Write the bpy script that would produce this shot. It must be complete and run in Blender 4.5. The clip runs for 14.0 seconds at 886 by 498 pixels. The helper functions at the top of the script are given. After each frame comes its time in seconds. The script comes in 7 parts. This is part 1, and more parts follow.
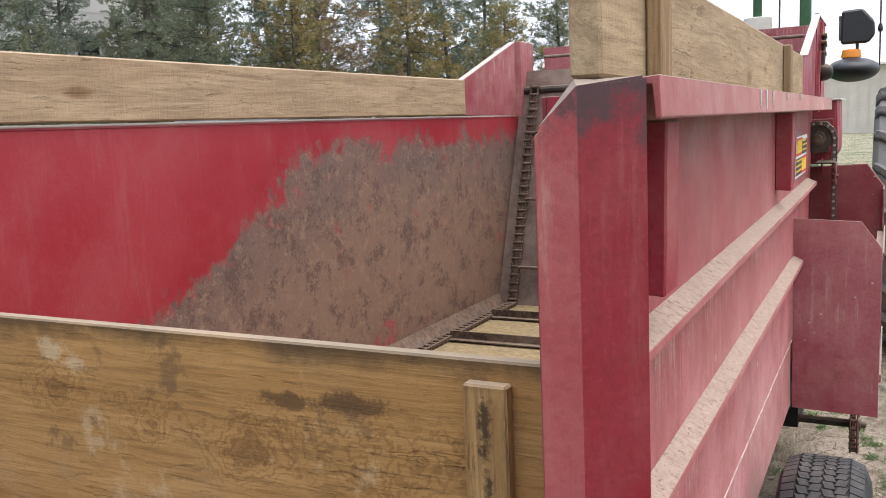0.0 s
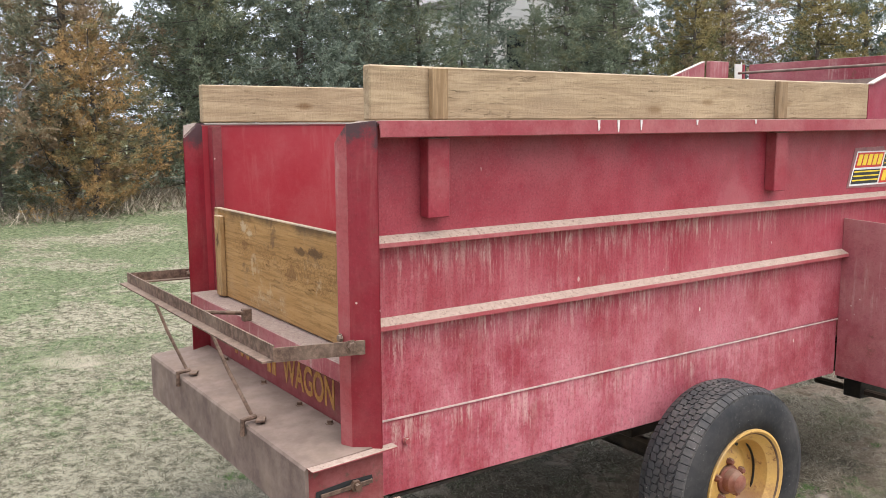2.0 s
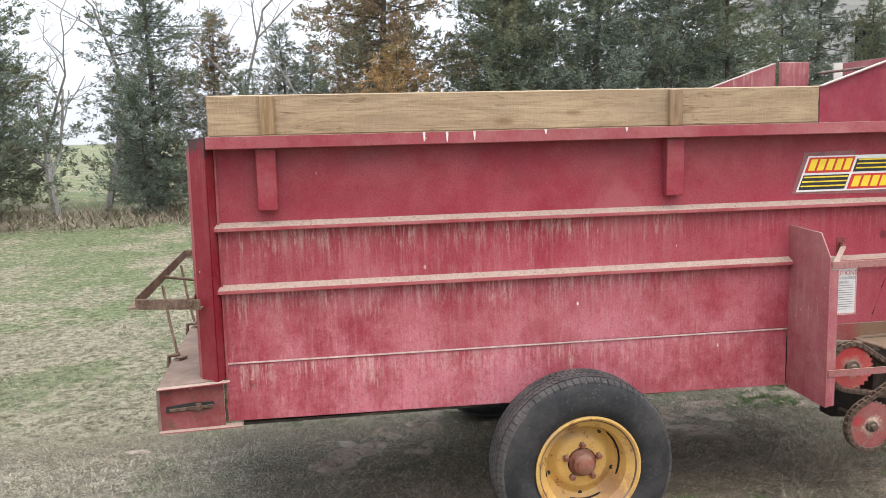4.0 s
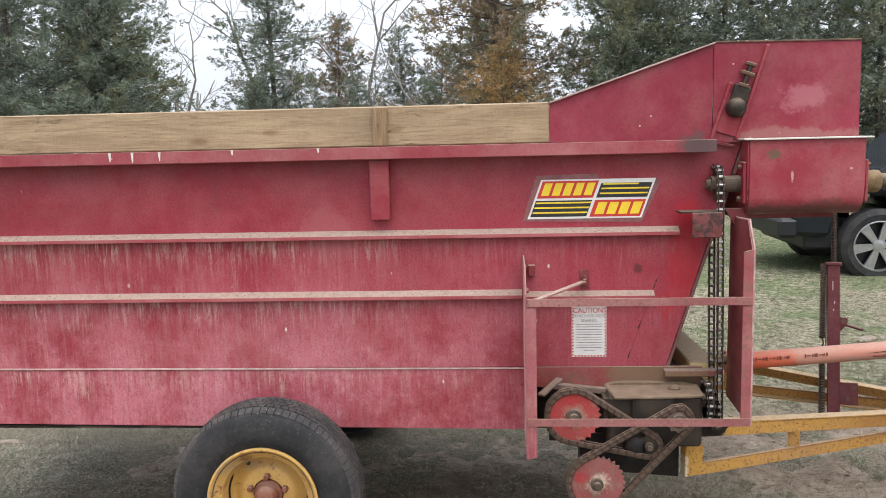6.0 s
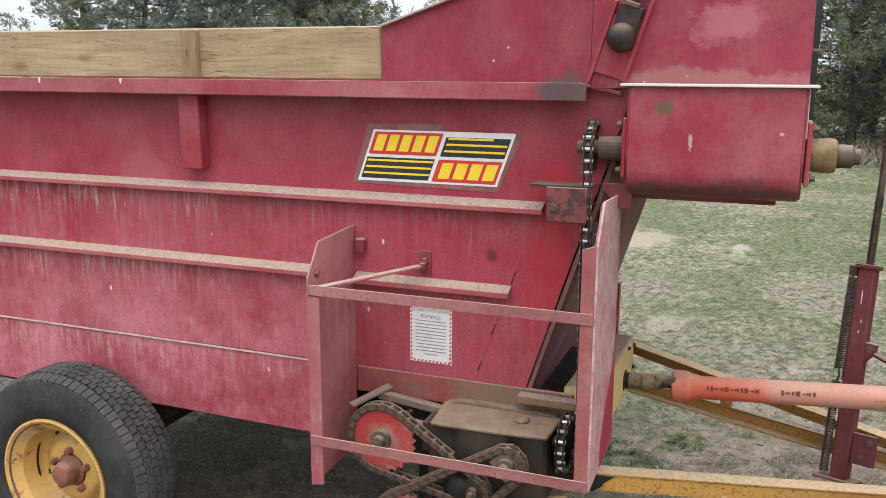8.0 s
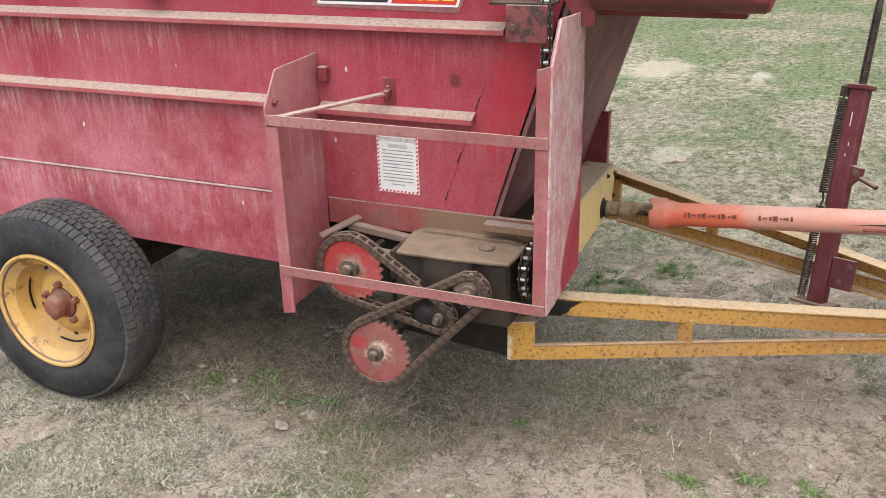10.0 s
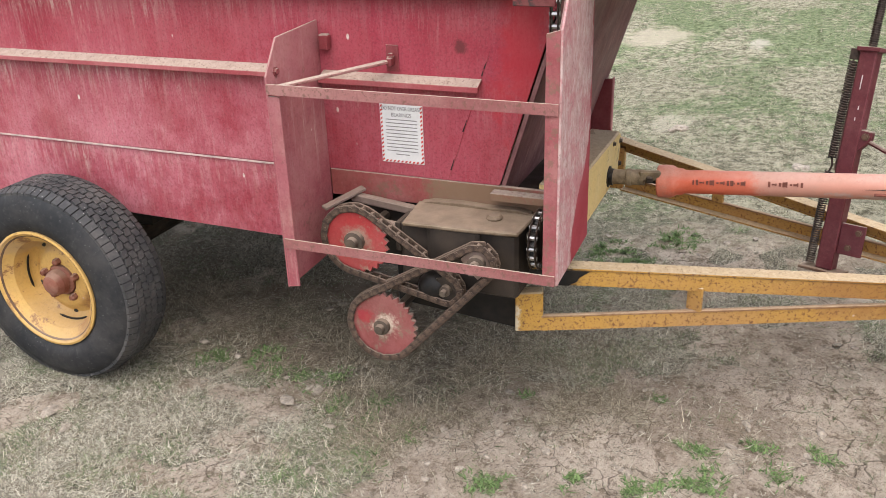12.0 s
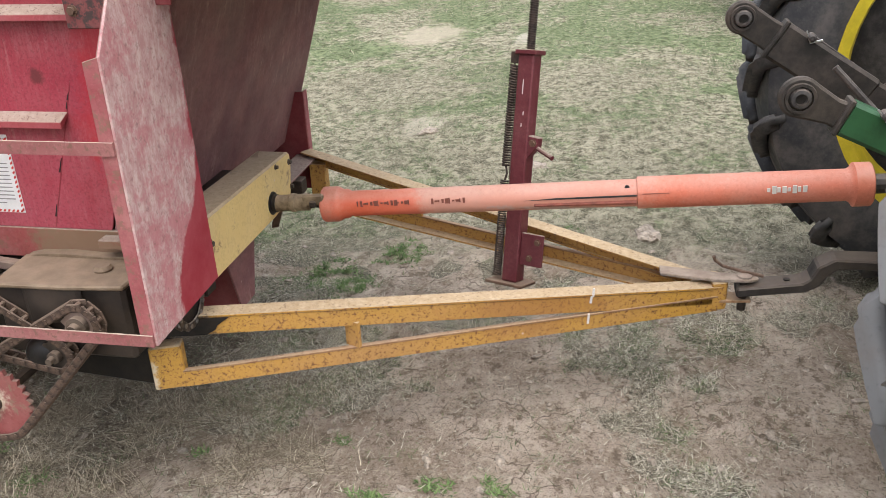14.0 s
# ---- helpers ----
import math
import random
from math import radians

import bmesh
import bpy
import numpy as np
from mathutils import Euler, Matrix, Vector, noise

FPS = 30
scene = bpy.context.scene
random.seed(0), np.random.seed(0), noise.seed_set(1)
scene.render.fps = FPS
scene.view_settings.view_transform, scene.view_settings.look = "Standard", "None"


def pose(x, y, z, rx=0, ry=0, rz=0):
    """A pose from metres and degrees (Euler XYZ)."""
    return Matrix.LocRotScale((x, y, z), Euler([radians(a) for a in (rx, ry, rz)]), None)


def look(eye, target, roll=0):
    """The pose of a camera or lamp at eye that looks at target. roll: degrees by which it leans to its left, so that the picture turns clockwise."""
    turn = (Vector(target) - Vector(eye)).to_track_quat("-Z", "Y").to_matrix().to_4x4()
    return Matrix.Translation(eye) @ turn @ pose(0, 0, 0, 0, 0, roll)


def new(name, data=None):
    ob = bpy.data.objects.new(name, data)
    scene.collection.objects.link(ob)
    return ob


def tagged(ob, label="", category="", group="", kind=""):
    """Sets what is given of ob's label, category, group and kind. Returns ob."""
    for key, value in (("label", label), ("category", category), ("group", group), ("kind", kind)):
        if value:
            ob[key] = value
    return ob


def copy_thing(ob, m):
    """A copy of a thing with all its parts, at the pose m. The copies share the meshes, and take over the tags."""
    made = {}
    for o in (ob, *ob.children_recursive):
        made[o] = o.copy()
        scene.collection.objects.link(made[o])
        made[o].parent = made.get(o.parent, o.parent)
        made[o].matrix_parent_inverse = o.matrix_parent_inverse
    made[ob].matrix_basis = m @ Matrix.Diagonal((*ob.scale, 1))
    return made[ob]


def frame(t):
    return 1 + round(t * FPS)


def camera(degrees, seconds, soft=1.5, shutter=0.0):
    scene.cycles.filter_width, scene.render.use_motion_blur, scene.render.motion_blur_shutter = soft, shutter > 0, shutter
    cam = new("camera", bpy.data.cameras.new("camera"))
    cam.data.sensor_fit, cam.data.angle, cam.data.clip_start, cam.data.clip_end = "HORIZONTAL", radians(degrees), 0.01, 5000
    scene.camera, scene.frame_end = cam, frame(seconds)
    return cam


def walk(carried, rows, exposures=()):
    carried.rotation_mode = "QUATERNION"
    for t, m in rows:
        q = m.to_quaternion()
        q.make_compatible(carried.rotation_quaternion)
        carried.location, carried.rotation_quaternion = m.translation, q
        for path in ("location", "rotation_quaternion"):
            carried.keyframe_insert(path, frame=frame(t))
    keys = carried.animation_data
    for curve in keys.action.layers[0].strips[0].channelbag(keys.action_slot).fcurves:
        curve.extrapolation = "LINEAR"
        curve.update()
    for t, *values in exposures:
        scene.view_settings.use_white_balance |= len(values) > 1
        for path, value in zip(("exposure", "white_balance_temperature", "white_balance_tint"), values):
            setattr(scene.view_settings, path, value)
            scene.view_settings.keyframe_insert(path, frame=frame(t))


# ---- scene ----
cam = camera(54.4, 14.0, soft=0.8)
METRES, EYE, TILT, LEAN, TURN = 8.57, 1.68, 0.0, 0.0, 27.5
ROWS = [
    (0.0, 0.0, 0.0, 0.0, -0.36, -8.07, 2.56),
    (0.5, 0.0295, -0.0458, -0.0006, 11.7, -7.5, 1.54),
    (1.0, 0.0784, -0.0759, -0.0005, 22.2, -8.31, 1.72),
    (1.5, 0.1271, -0.1051, 0.0011, 25.99, -8.49, 0.82),
    (2.0, 0.1759, -0.1241, 0.004, 28.06, -8.23, 0.34),
    (2.5, 0.2355, -0.1177, 0.0039, 34.2, -7.82, 0.68),
    (5.0, 0.4579, 0.0586, 0.0046, 59.56, -7.84, 1.67),
    (5.5, 0.4739, 0.1182, 0.0092, 61.36, -7.84, 1.72),
    (6.0, 0.4933, 0.1759, 0.0097, 66.29, -7.5, 1.33),
    (6.5, 0.4881, 0.2317, 0.0057, 71.6, -7.7, 1.2),
    (7.0, 0.4797, 0.2816, 0.0098, 75.8, -9.25, 1.26),
    (7.5, 0.4746, 0.3307, 0.0106, 82.16, -11.04, 0.3),
    (8.0, 0.4547, 0.3625, 0.0093, 83.52, -11.8, -0.28),
    (8.5, 0.4533, 0.3818, 0.0099, 84.7, -12.38, 0.06),
    (9.0, 0.4551, 0.3868, 0.0083, 86.01, -17.0, 0.72),
    (11.5, 0.45, 0.381, 0.0017, 84.48, -24.16, 1.71),
    (12.0, 0.4493, 0.3811, 0.0016, 84.54, -24.16, 1.79),
    (12.5, 0.4477, 0.3816, 0.0011, 84.75, -24.05, 2.01),
    (13.0, 0.4432, 0.3835, 0.0001, 84.77, -24.2, 2.26),
    (13.5, 0.4362, 0.4086, -0.0014, 78.91, -24.4, 2.78),
    (14.0, 0.4312, 0.4532, -0.0007, 73.4, -24.73, 2.22),
]
EXPOSURES = [(0.0, 0.84), (0.5, 0.75), (1.5, 1.02), (2.7, 0.98), (5.0, 0.86), (7.5, 0.68), (9.0, 1.03), (11.5, 1.02), (14.0, 1.00)]
walk(cam, [(t, pose(0.305, -0.868, EYE - 0.07, TILT, LEAN, TURN) @ pose(METRES * x, METRES * y, METRES * z, 90 + pitch, roll, yaw)) for t, x, y, z, yaw, pitch, roll in ROWS], EXPOSURES)

# ---------------------------------------------------------------- light
world = bpy.data.worlds.new("overcast_sky")
scene.world = world
world.use_nodes = True
wn, wl = world.node_tree.nodes, world.node_tree.links
SUN_EL, SUN_ROT = radians(68), radians(60)
sky = wn.new("ShaderNodeTexSky")
sky.sky_type = "NISHITA"
sky.sun_disc = False
sky.sun_elevation, sky.sun_rotation = SUN_EL, SUN_ROT
sky.dust_density, sky.air_density, sky.ozone_density = 5.0, 1.0, 1.0
cloud = wn.new("ShaderNodeMix")
cloud.data_type = "RGBA"
cloud.inputs[0].default_value = 0.78
cloud.inputs[7].default_value = (7.0, 7.4, 8.3, 1)
wl.new(sky.outputs[0], cloud.inputs[6])
# an overcast sky is brighter overhead than at the horizon
way = wn.new("ShaderNodeTexCoord")
part_z = wn.new("ShaderNodeSeparateXYZ")
wl.new(way.outputs["Generated"], part_z.inputs[0])
lift = wn.new("ShaderNodeMapRange")
for i, v in ((1, 0.0), (2, 1.0), (3, 0.62), (4, 1.45)):
    lift.inputs[i].default_value = v
wl.new(part_z.outputs[2], lift.inputs[0])
dome = wn.new("ShaderNodeVectorMath")
dome.operation = "SCALE"
wl.new(cloud.outputs[2], dome.inputs[0])
wl.new(lift.outputs[0], dome.inputs["Scale"])
wl.new(dome.outputs[0], wn["Background"].inputs[0])
wn["Background"].inputs[1].default_value = 0.142

sun_data = bpy.data.lights.new("sun", "SUN")
sun_data.energy, sun_data.angle, sun_data.color = 1.2, radians(75), (1.0, 0.97, 0.93)
sun = new("sun", sun_data)
sun_to = Vector((math.sin(SUN_ROT) * math.cos(SUN_EL), math.cos(SUN_ROT) * math.cos(SUN_EL), math.sin(SUN_EL)))
sun.matrix_world = look(sun_to * 60, (0, 0, 0))


# ---------------------------------------------------------------- material kit
class Kit:
    """A node material being put together."""

    def __init__(self, name):
        self.mat = bpy.data.materials.new(name)
        self.mat.use_nodes = True
        self.t = self.mat.node_tree
        self.bsdf = self.t.nodes["Principled BSDF"]
        self.coord = self.t.nodes.new("ShaderNodeTexCoord").outputs["Object"]
        self.geo = self.t.nodes.new("ShaderNodeNewGeometry")

    def plug(self, value, socket):
        if isinstance(value, bpy.types.NodeSocket):
            self.t.links.new(value, socket)
        elif isinstance(value, (tuple, list)) and len(value) == 3 and socket.type == "RGBA":
            socket.default_value = (*value, 1)
        else:
            socket.default_value = value

    def scaled(self, sx, sy, sz, off=(0, 0, 0)):
        m = self.t.nodes.new("ShaderNodeMapping")
        m.inputs["Scale"].default_value = (sx, sy, sz)
        m.inputs["Location"].default_value = off
        self.t.links.new(self.coord, m.inputs[0])
        return m.outputs[0]

    def warped(self, scale, amount):
        """Coordinates pushed about by a soft noise."""
        n = self.t.nodes.new("ShaderNodeTexNoise")
        n.inputs["Scale"].default_value, n.inputs["Detail"].default_value = scale * 8, 4
        self.t.links.new(self.coord, n.inputs["Vector"])
        v = self.t.nodes.new("ShaderNodeVectorMath")
        v.operation = "MULTIPLY_ADD"
        v.inputs[1].default_value = (amount, amount, amount)
        self.t.links.new(n.outputs["Color"], v.inputs[0])
        self.t.links.new(self.coord, v.inputs[2])
        return v.outputs[0]

    def noise(self, scale, detail=4, rough=0.6, vec=None, warp=0.0):
        n = self.t.nodes.new("ShaderNodeTexNoise")
        n.inputs["Scale"].default_value, n.inputs["Detail"].default_value = scale, detail
        n.inputs["Roughness"].default_value, n.inputs["Distortion"].default_value = rough, warp
        self.t.links.new(vec or self.coord, n.inputs["Vector"])
        return n.outputs["Fac"]

    def cells(self, scale, vec=None, feature="F1"):
        n = self.t.nodes.new("ShaderNodeTexVoronoi")
        n.feature = feature
        n.inputs["Scale"].default_value = scale
        self.t.links.new(vec or self.coord, n.inputs["Vector"])
        return n.outputs["Distance"]

    def ramp(self, fac, a, b, lo=0.0, hi=1.0):
        r = self.t.nodes.new("ShaderNodeMapRange")
        r.interpolation_type = "SMOOTHSTEP"
        for i, v in enumerate((fac, a, b, lo, hi)):
            self.plug(v, r.inputs[i])
        return r.outputs[0]

    def math(self, op, a, b=0.0):
        n = self.t.nodes.new("ShaderNodeMath")
        n.operation = op
        self.plug(a, n.inputs[0])
        self.plug(b, n.inputs[1])
        return n.outputs[0]

    def mix(self, fac, a, b):
        n = self.t.nodes.new("ShaderNodeMix")
        n.data_type = "RGBA"
        self.plug(fac, n.inputs[0])
        self.plug(a, n.inputs[6])
        self.plug(b, n.inputs[7])
        return n.outputs[2]

    def axis(self, i):
        s = self.t.nodes.new("ShaderNodeSeparateXYZ")
        self.t.links.new(self.coord, s.inputs[0])
        return s.outputs[i]

    def up(self):
        s = self.t.nodes.new("ShaderNodeSeparateXYZ")
        self.t.links.new(self.geo.outputs["Normal"], s.inputs[0])
        return s.outputs[2]

    def island(self):
        return self.geo.outputs["Random Per Island"]

    def random(self):
        return self.t.nodes.new("ShaderNodeObjectInfo").outputs["Random"]

    def done(self, colour, rough=0.6, metal=0.0, bump=None, height=0.002, strength=0.6, spec=0.5, sheen=0.0):
        self.plug(colour, self.bsdf.inputs["Base Color"])
        self.plug(rough, self.bsdf.inputs["Roughness"])
        self.plug(metal, self.bsdf.inputs["Metallic"])
        self.plug(spec, self.bsdf.inputs["Specular IOR Level"])
        if sheen:
            self.bsdf.inputs["Sheen Weight"].default_value, self.bsdf.inputs["Sheen Roughness"].default_value = sheen, 0.28
            self.bsdf.inputs["Sheen Tint"].default_value = (0.95, 0.80, 0.68, 1)
        if bump is not None:
            b = self.t.nodes.new("ShaderNodeBump")
            b.inputs["Strength"].default_value, b.inputs["Distance"].default_value = strength, height
            self.t.links.new(bump, b.inputs["Height"])
            self.t.links.new(b.outputs[0], self.bsdf.inputs["Normal"])
        return self.mat


DUST = (0.36, 0.27, 0.20)
RUST = (0.13, 0.065, 0.035)


def stained(k, col, stains):
    """Lays ragged spots (centre, half sizes, colour, strength) over a colour."""
    for c, r, hue, amount in stains:
        m = k.t.nodes.new("ShaderNodeMapping")
        m.vector_type = "TEXTURE"
        m.inputs["Location"].default_value = c
        m.inputs["Scale"].default_value = r
        k.t.links.new(k.coord, m.inputs[0])
        ln = k.t.nodes.new("ShaderNodeVectorMath")
        ln.operation = "LENGTH"
        k.t.links.new(m.outputs[0], ln.inputs[0])
        d = k.math("ADD", ln.outputs["Value"], k.math("MULTIPLY", k.math("SUBTRACT", k.noise(0.22 / min(r), 8, 0.8), 0.5), 4.5))
        col = k.mix(k.ramp(d, 1.15, 0.45, 0.0, amount), col, hue)
    return col


def paint(name, base, faded, dust=0.35, rust=0.25, streak=0.0, rough=0.5, top=0.9, hue=RUST, eaten=0.60, bite=11, stains=(), settle=((0.22, 0.165, 0.130), (0.33, 0.265, 0.212)), sheen=0.0):
    """Old machine paint: faded patches, dust that lies on level faces, run marks, rust specks and scratches."""
    k = Kit(name)
    big = k.ramp(k.noise(1.7, 5, 0.65), 0.32, 0.72)
    col = k.mix(big, base, faded)
    haze = k.ramp(k.noise(4.5, 6, 0.7), 0.35, 0.8, 0.0, dust)
    col = k.mix(haze, col, (0.42, 0.20, 0.18))
    if streak:
        runs = k.ramp(k.noise(1.0, 6, 0.75, k.scaled(38, 38, 3.2)), 0.50, 0.72)
        area = k.ramp(k.noise(2.2, 3), 0.36, 0.66)
        col = k.mix(k.math("MULTIPLY", k.math("MULTIPLY", runs, area), streak), col, (0.52, 0.36, 0.31))
    fine = k.noise(85, 5, 0.7)
    col = k.mix(k.ramp(fine, 0.50, 0.60, 0.0, 0.17), col, tuple(c * 0.45 for c in base))
    col = k.mix(k.ramp(k.noise(140, 4, 0.7, k.scaled(1, 1, 1, (4, 2, 9))), 0.55, 0.64, 0.0, 0.12), col, tuple(min(1, c * 1.5 + 0.06) for c in faded))
    specks = k.ramp(k.cells(21), 0.10, 0.04)
    some = k.ramp(k.noise(3.1, 3), 0.52, 0.62)
    col = k.mix(k.math("MULTIPLY", specks, some), col, (0.55, 0.42, 0.36))
    spot = k.ramp(k.noise(bite, 9, 0.78), eaten, eaten + 0.07, 0.0, rust)
    col = k.mix(spot, col, hue)
    col = stained(k, col, stains)
    level = k.ramp(k.up(), 0.25, 0.85, 0.0, top)
    grit = k.ramp(k.noise(60, 6, 0.75), 0.3, 0.75)
    litter = k.ramp(k.noise(110, 5, 0.8), 0.56, 0.62, 0.0, 0.75)
    dust_col = k.mix(litter, k.mix(grit, settle[0], settle[1]), (0.11, 0.070, 0.050))
    col = k.mix(level, col, dust_col)
    r = k.ramp(k.noise(7, 5), 0.3, 0.7, rough - 0.1, rough + 0.2)
    return k.done(col, k.math("MAXIMUM", r, level), 0, k.noise(38, 6, 0.7), 0.0012, 0.5, 0.4, sheen)


def side_paint():
    """The long side's paint: darker and cleaner above, washed with pale dust runs below each rib."""
    k = Kit("side_red_paint")
    y, z = k.axis(1), k.axis(2)
    wob = k.noise(1.4, 4)
    col = k.mix(k.ramp(k.noise(1.3, 5, 0.6), 0.3, 0.7), (0.235, 0.009, 0.022), (0.300, 0.020, 0.040))
    col = k.mix(k.ramp(k.noise(5.5, 6, 0.7), 0.38, 0.75, 0.0, 0.45), col, (0.40, 0.085, 0.095))
    runs = k.ramp(k.noise(1.0, 7, 0.8, k.scaled(62, 62, 5)), 0.50, 0.57)
    runs2 = k.ramp(k.noise(1.0, 5, 0.75, k.scaled(30, 30, 3.0, (3, 1, 2))), 0.48, 0.62)
    runs = k.math("MULTIPLY", runs, k.ramp(k.noise(7, 5, 0.7), 0.42, 0.60, 0.15, 1.0))
    edge = k.math("MULTIPLY", k.noise(1.0, 5, 0.8, k.scaled(60, 60, 0.5)), 0.30)
    zz = k.math("ADD", z, edge)
    under = [k.math("MULTIPLY", k.ramp(zz, top_z + 0.02, top_z + 0.13), k.ramp(z, top_z, top_z - 0.01)) for top_z in (1.305, 1.060, 0.765)]
    low = k.math("ADD", k.math("ADD", under[0], under[1]), k.math("ADD", under[2], k.ramp(z, 1.31, 1.22, 0.0, 0.30)))
    back = k.ramp(k.math("ADD", y, k.math("MULTIPLY", wob, 1.2)), 3.1, 2.2, 0.25, 1.0)
    amt = k.math("MULTIPLY", k.math("MULTIPLY", low, back), k.math("MAXIMUM", runs, k.math("MULTIPLY", runs2, 0.6)))
    col = k.mix(k.math("MULTIPLY", amt, 0.95), col, (0.47, 0.29, 0.25))
    veil = k.math("MULTIPLY", k.ramp(z, 1.34, 0.70, 0.06, 0.66), k.ramp(k.noise(2.6, 7, 0.75), 0.38, 0.62, 0.10, 1.0))
    veil = k.math("MULTIPLY", veil, k.ramp(y, 2.9, 2.3, 0.3, 1.0))
    col = k.mix(veil, col, (0.58, 0.210, 0.245))
    wisps = k.math("MULTIPLY", k.ramp(k.noise(1.0, 6, 0.8, k.scaled(95, 95, 15, (2, 2, 5))), 0.52, 0.62), veil)
    col = k.mix(k.math("MULTIPLY", wisps, 0.55), col, (0.56, 0.37, 0.35))
    runs3 = k.math("MULTIPLY", k.ramp(k.noise(1.0, 5, 0.75, k.scaled(46, 46, 5, (1, 8, 4))), 0.52, 0.68), k.ramp(z, 0.80, 0.74))
    col = k.mix(k.math("MULTIPLY", runs3, 0.5), col, (0.33, 0.03, 0.05))
    tan = k.math("MULTIPLY", k.ramp(k.noise(2.0, 6, 0.7, k.scaled(1, 1, 1, (6, 1, 2))), 0.40, 0.66), k.ramp(z, 1.34, 1.60, 0.25, 0.55))
    col = k.mix(tan, col, (0.32, 0.085, 0.090))
    dark = k.math("MULTIPLY", k.ramp(k.noise(2.6, 5, 0.7), 0.42, 0.68), k.ramp(z, 1.32, 1.45))
    col = k.mix(k.math("MULTIPLY", dark, 0.5), col, (0.15, 0.022, 0.026))
    specks = k.math("MULTIPLY", k.ramp(k.cells(9, k.scaled(1, 1, 0.55)), 0.055, 0.03), k.ramp(k.noise(4, 3), 0.48, 0.56))
    col = k.mix(specks, col, (0.66, 0.55, 0.47))
    col = k.mix(k.ramp(k.noise(120, 4, 0.7), 0.50, 0.60, 0.0, 0.32), col, (0.12, 0.010, 0.018))
    col = k.mix(k.ramp(k.noise(150, 3, 0.7, k.scaled(1, 1, 1, (4, 2, 9))), 0.56, 0.64, 0.0, 0.14), col, (0.46, 0.17, 0.18))
    col = stained(k, col, (((0.0, 3.13, 1.22), (0.2, 0.10, 0.26), (0.40, 0.010, 0.018), 0.6), ((0.0, 2.95, 1.16), (0.2, 0.018, 0.02), (0.10, 0.02, 0.02), 0.8), ((0.0, 1.75, 1.30), (0.2, 0.12, 0.10), (0.36, 0.10, 0.11), 0.5)))
    rough = k.ramp(k.noise(6, 5), 0.3, 0.7, 0.42, 0.72)
    return k.done(col, rough, 0, k.math("ADD", k.noise(2.3, 3), k.math("MULTIPLY", k.noise(50, 5, 0.7), 0.06)), 0.012, 0.35, 0.4, 0.34)


def inner_paint():
    """The box's inside: bright red paint, worn through to brown rust in a long rising patch."""
    k = Kit("worn_inner_red_paint")
    y, z = k.axis(1), k.axis(2)
    red = k.mix(k.ramp(k.noise(2.1, 5), 0.3, 0.7), (0.275, 0.014, 0.024), (0.325, 0.038, 0.048))
    red = k.mix(k.ramp(k.noise(1.0, 5, 0.7, k.scaled(20, 20, 3)), 0.52, 0.74, 0, 0.18), red, (0.44, 0.20, 0.18))
    red = k.mix(k.ramp(k.noise(3.0, 7, 0.75), 0.46, 0.70, 0, 0.30), red, (0.36, 0.10, 0.10))
    nick = k.math("MULTIPLY", k.ramp(k.cells(11, k.scaled(1, 1, 0.4)), 0.05, 0.025), k.ramp(k.noise(4, 3), 0.5, 0.58))
    red = k.mix(nick, red, (0.60, 0.46, 0.38))
    edge = k.math("SUBTRACT", 1.57, k.math("MULTIPLY", k.math("MAXIMUM", k.math("SUBTRACT", 1.6, y), 0.0), 0.44))
    edge = k.math("ADD", edge, k.math("MULTIPLY", k.math("SUBTRACT", k.noise(3.5, 9, 0.80), 0.5), 0.80))
    bare = k.ramp(k.math("SUBTRACT", edge, z), -0.03, 0.05)
    left = k.math("MULTIPLY", k.ramp(k.noise(3.2, 5, 0.7), 0.60, 0.66), k.ramp(z, 0.98, 0.88))
    bare = k.math("SUBTRACT", bare, left)
    deep = k.ramp(k.math("SUBTRACT", edge, z), 0.05, 0.40)
    steel = k.mix(deep, (0.132, 0.088, 0.076), (0.215, 0.132, 0.092))
    steel = k.mix(k.ramp(k.noise(3.2, 6, 0.75), 0.35, 0.70, 0, 0.7), steel, (0.20, 0.112, 0.080))
    steel = k.mix(k.ramp(k.noise(8, 8, 0.85), 0.51, 0.57, 0, 0.75), steel, (0.092, 0.054, 0.045))
    steel = k.mix(k.ramp(k.noise(26, 7, 0.85), 0.53, 0.60, 0, 0.6), steel, (0.30, 0.190, 0.128))
    steel = k.mix(k.ramp(k.noise(80, 5, 0.8), 0.54, 0.62, 0, 0.35), steel, (0.30, 0.200, 0.135))
    steel = k.mix(k.ramp(k.noise(5.5, 6, 0.75, k.scaled(1, 1, 1, (5, 3, 1))), 0.60, 0.66, 0, 0.55), steel, (0.30, 0.05, 0.045))
    col = k.mix(bare, red, steel)
    return k.done(col, k.math("ADD", k.math("MULTIPLY", bare, 0.22), 0.45), 0, k.math("ADD", k.noise(45, 6, 0.75), k.math("MULTIPLY", bare, -0.6)), 0.0018, 0.6, 0.35)


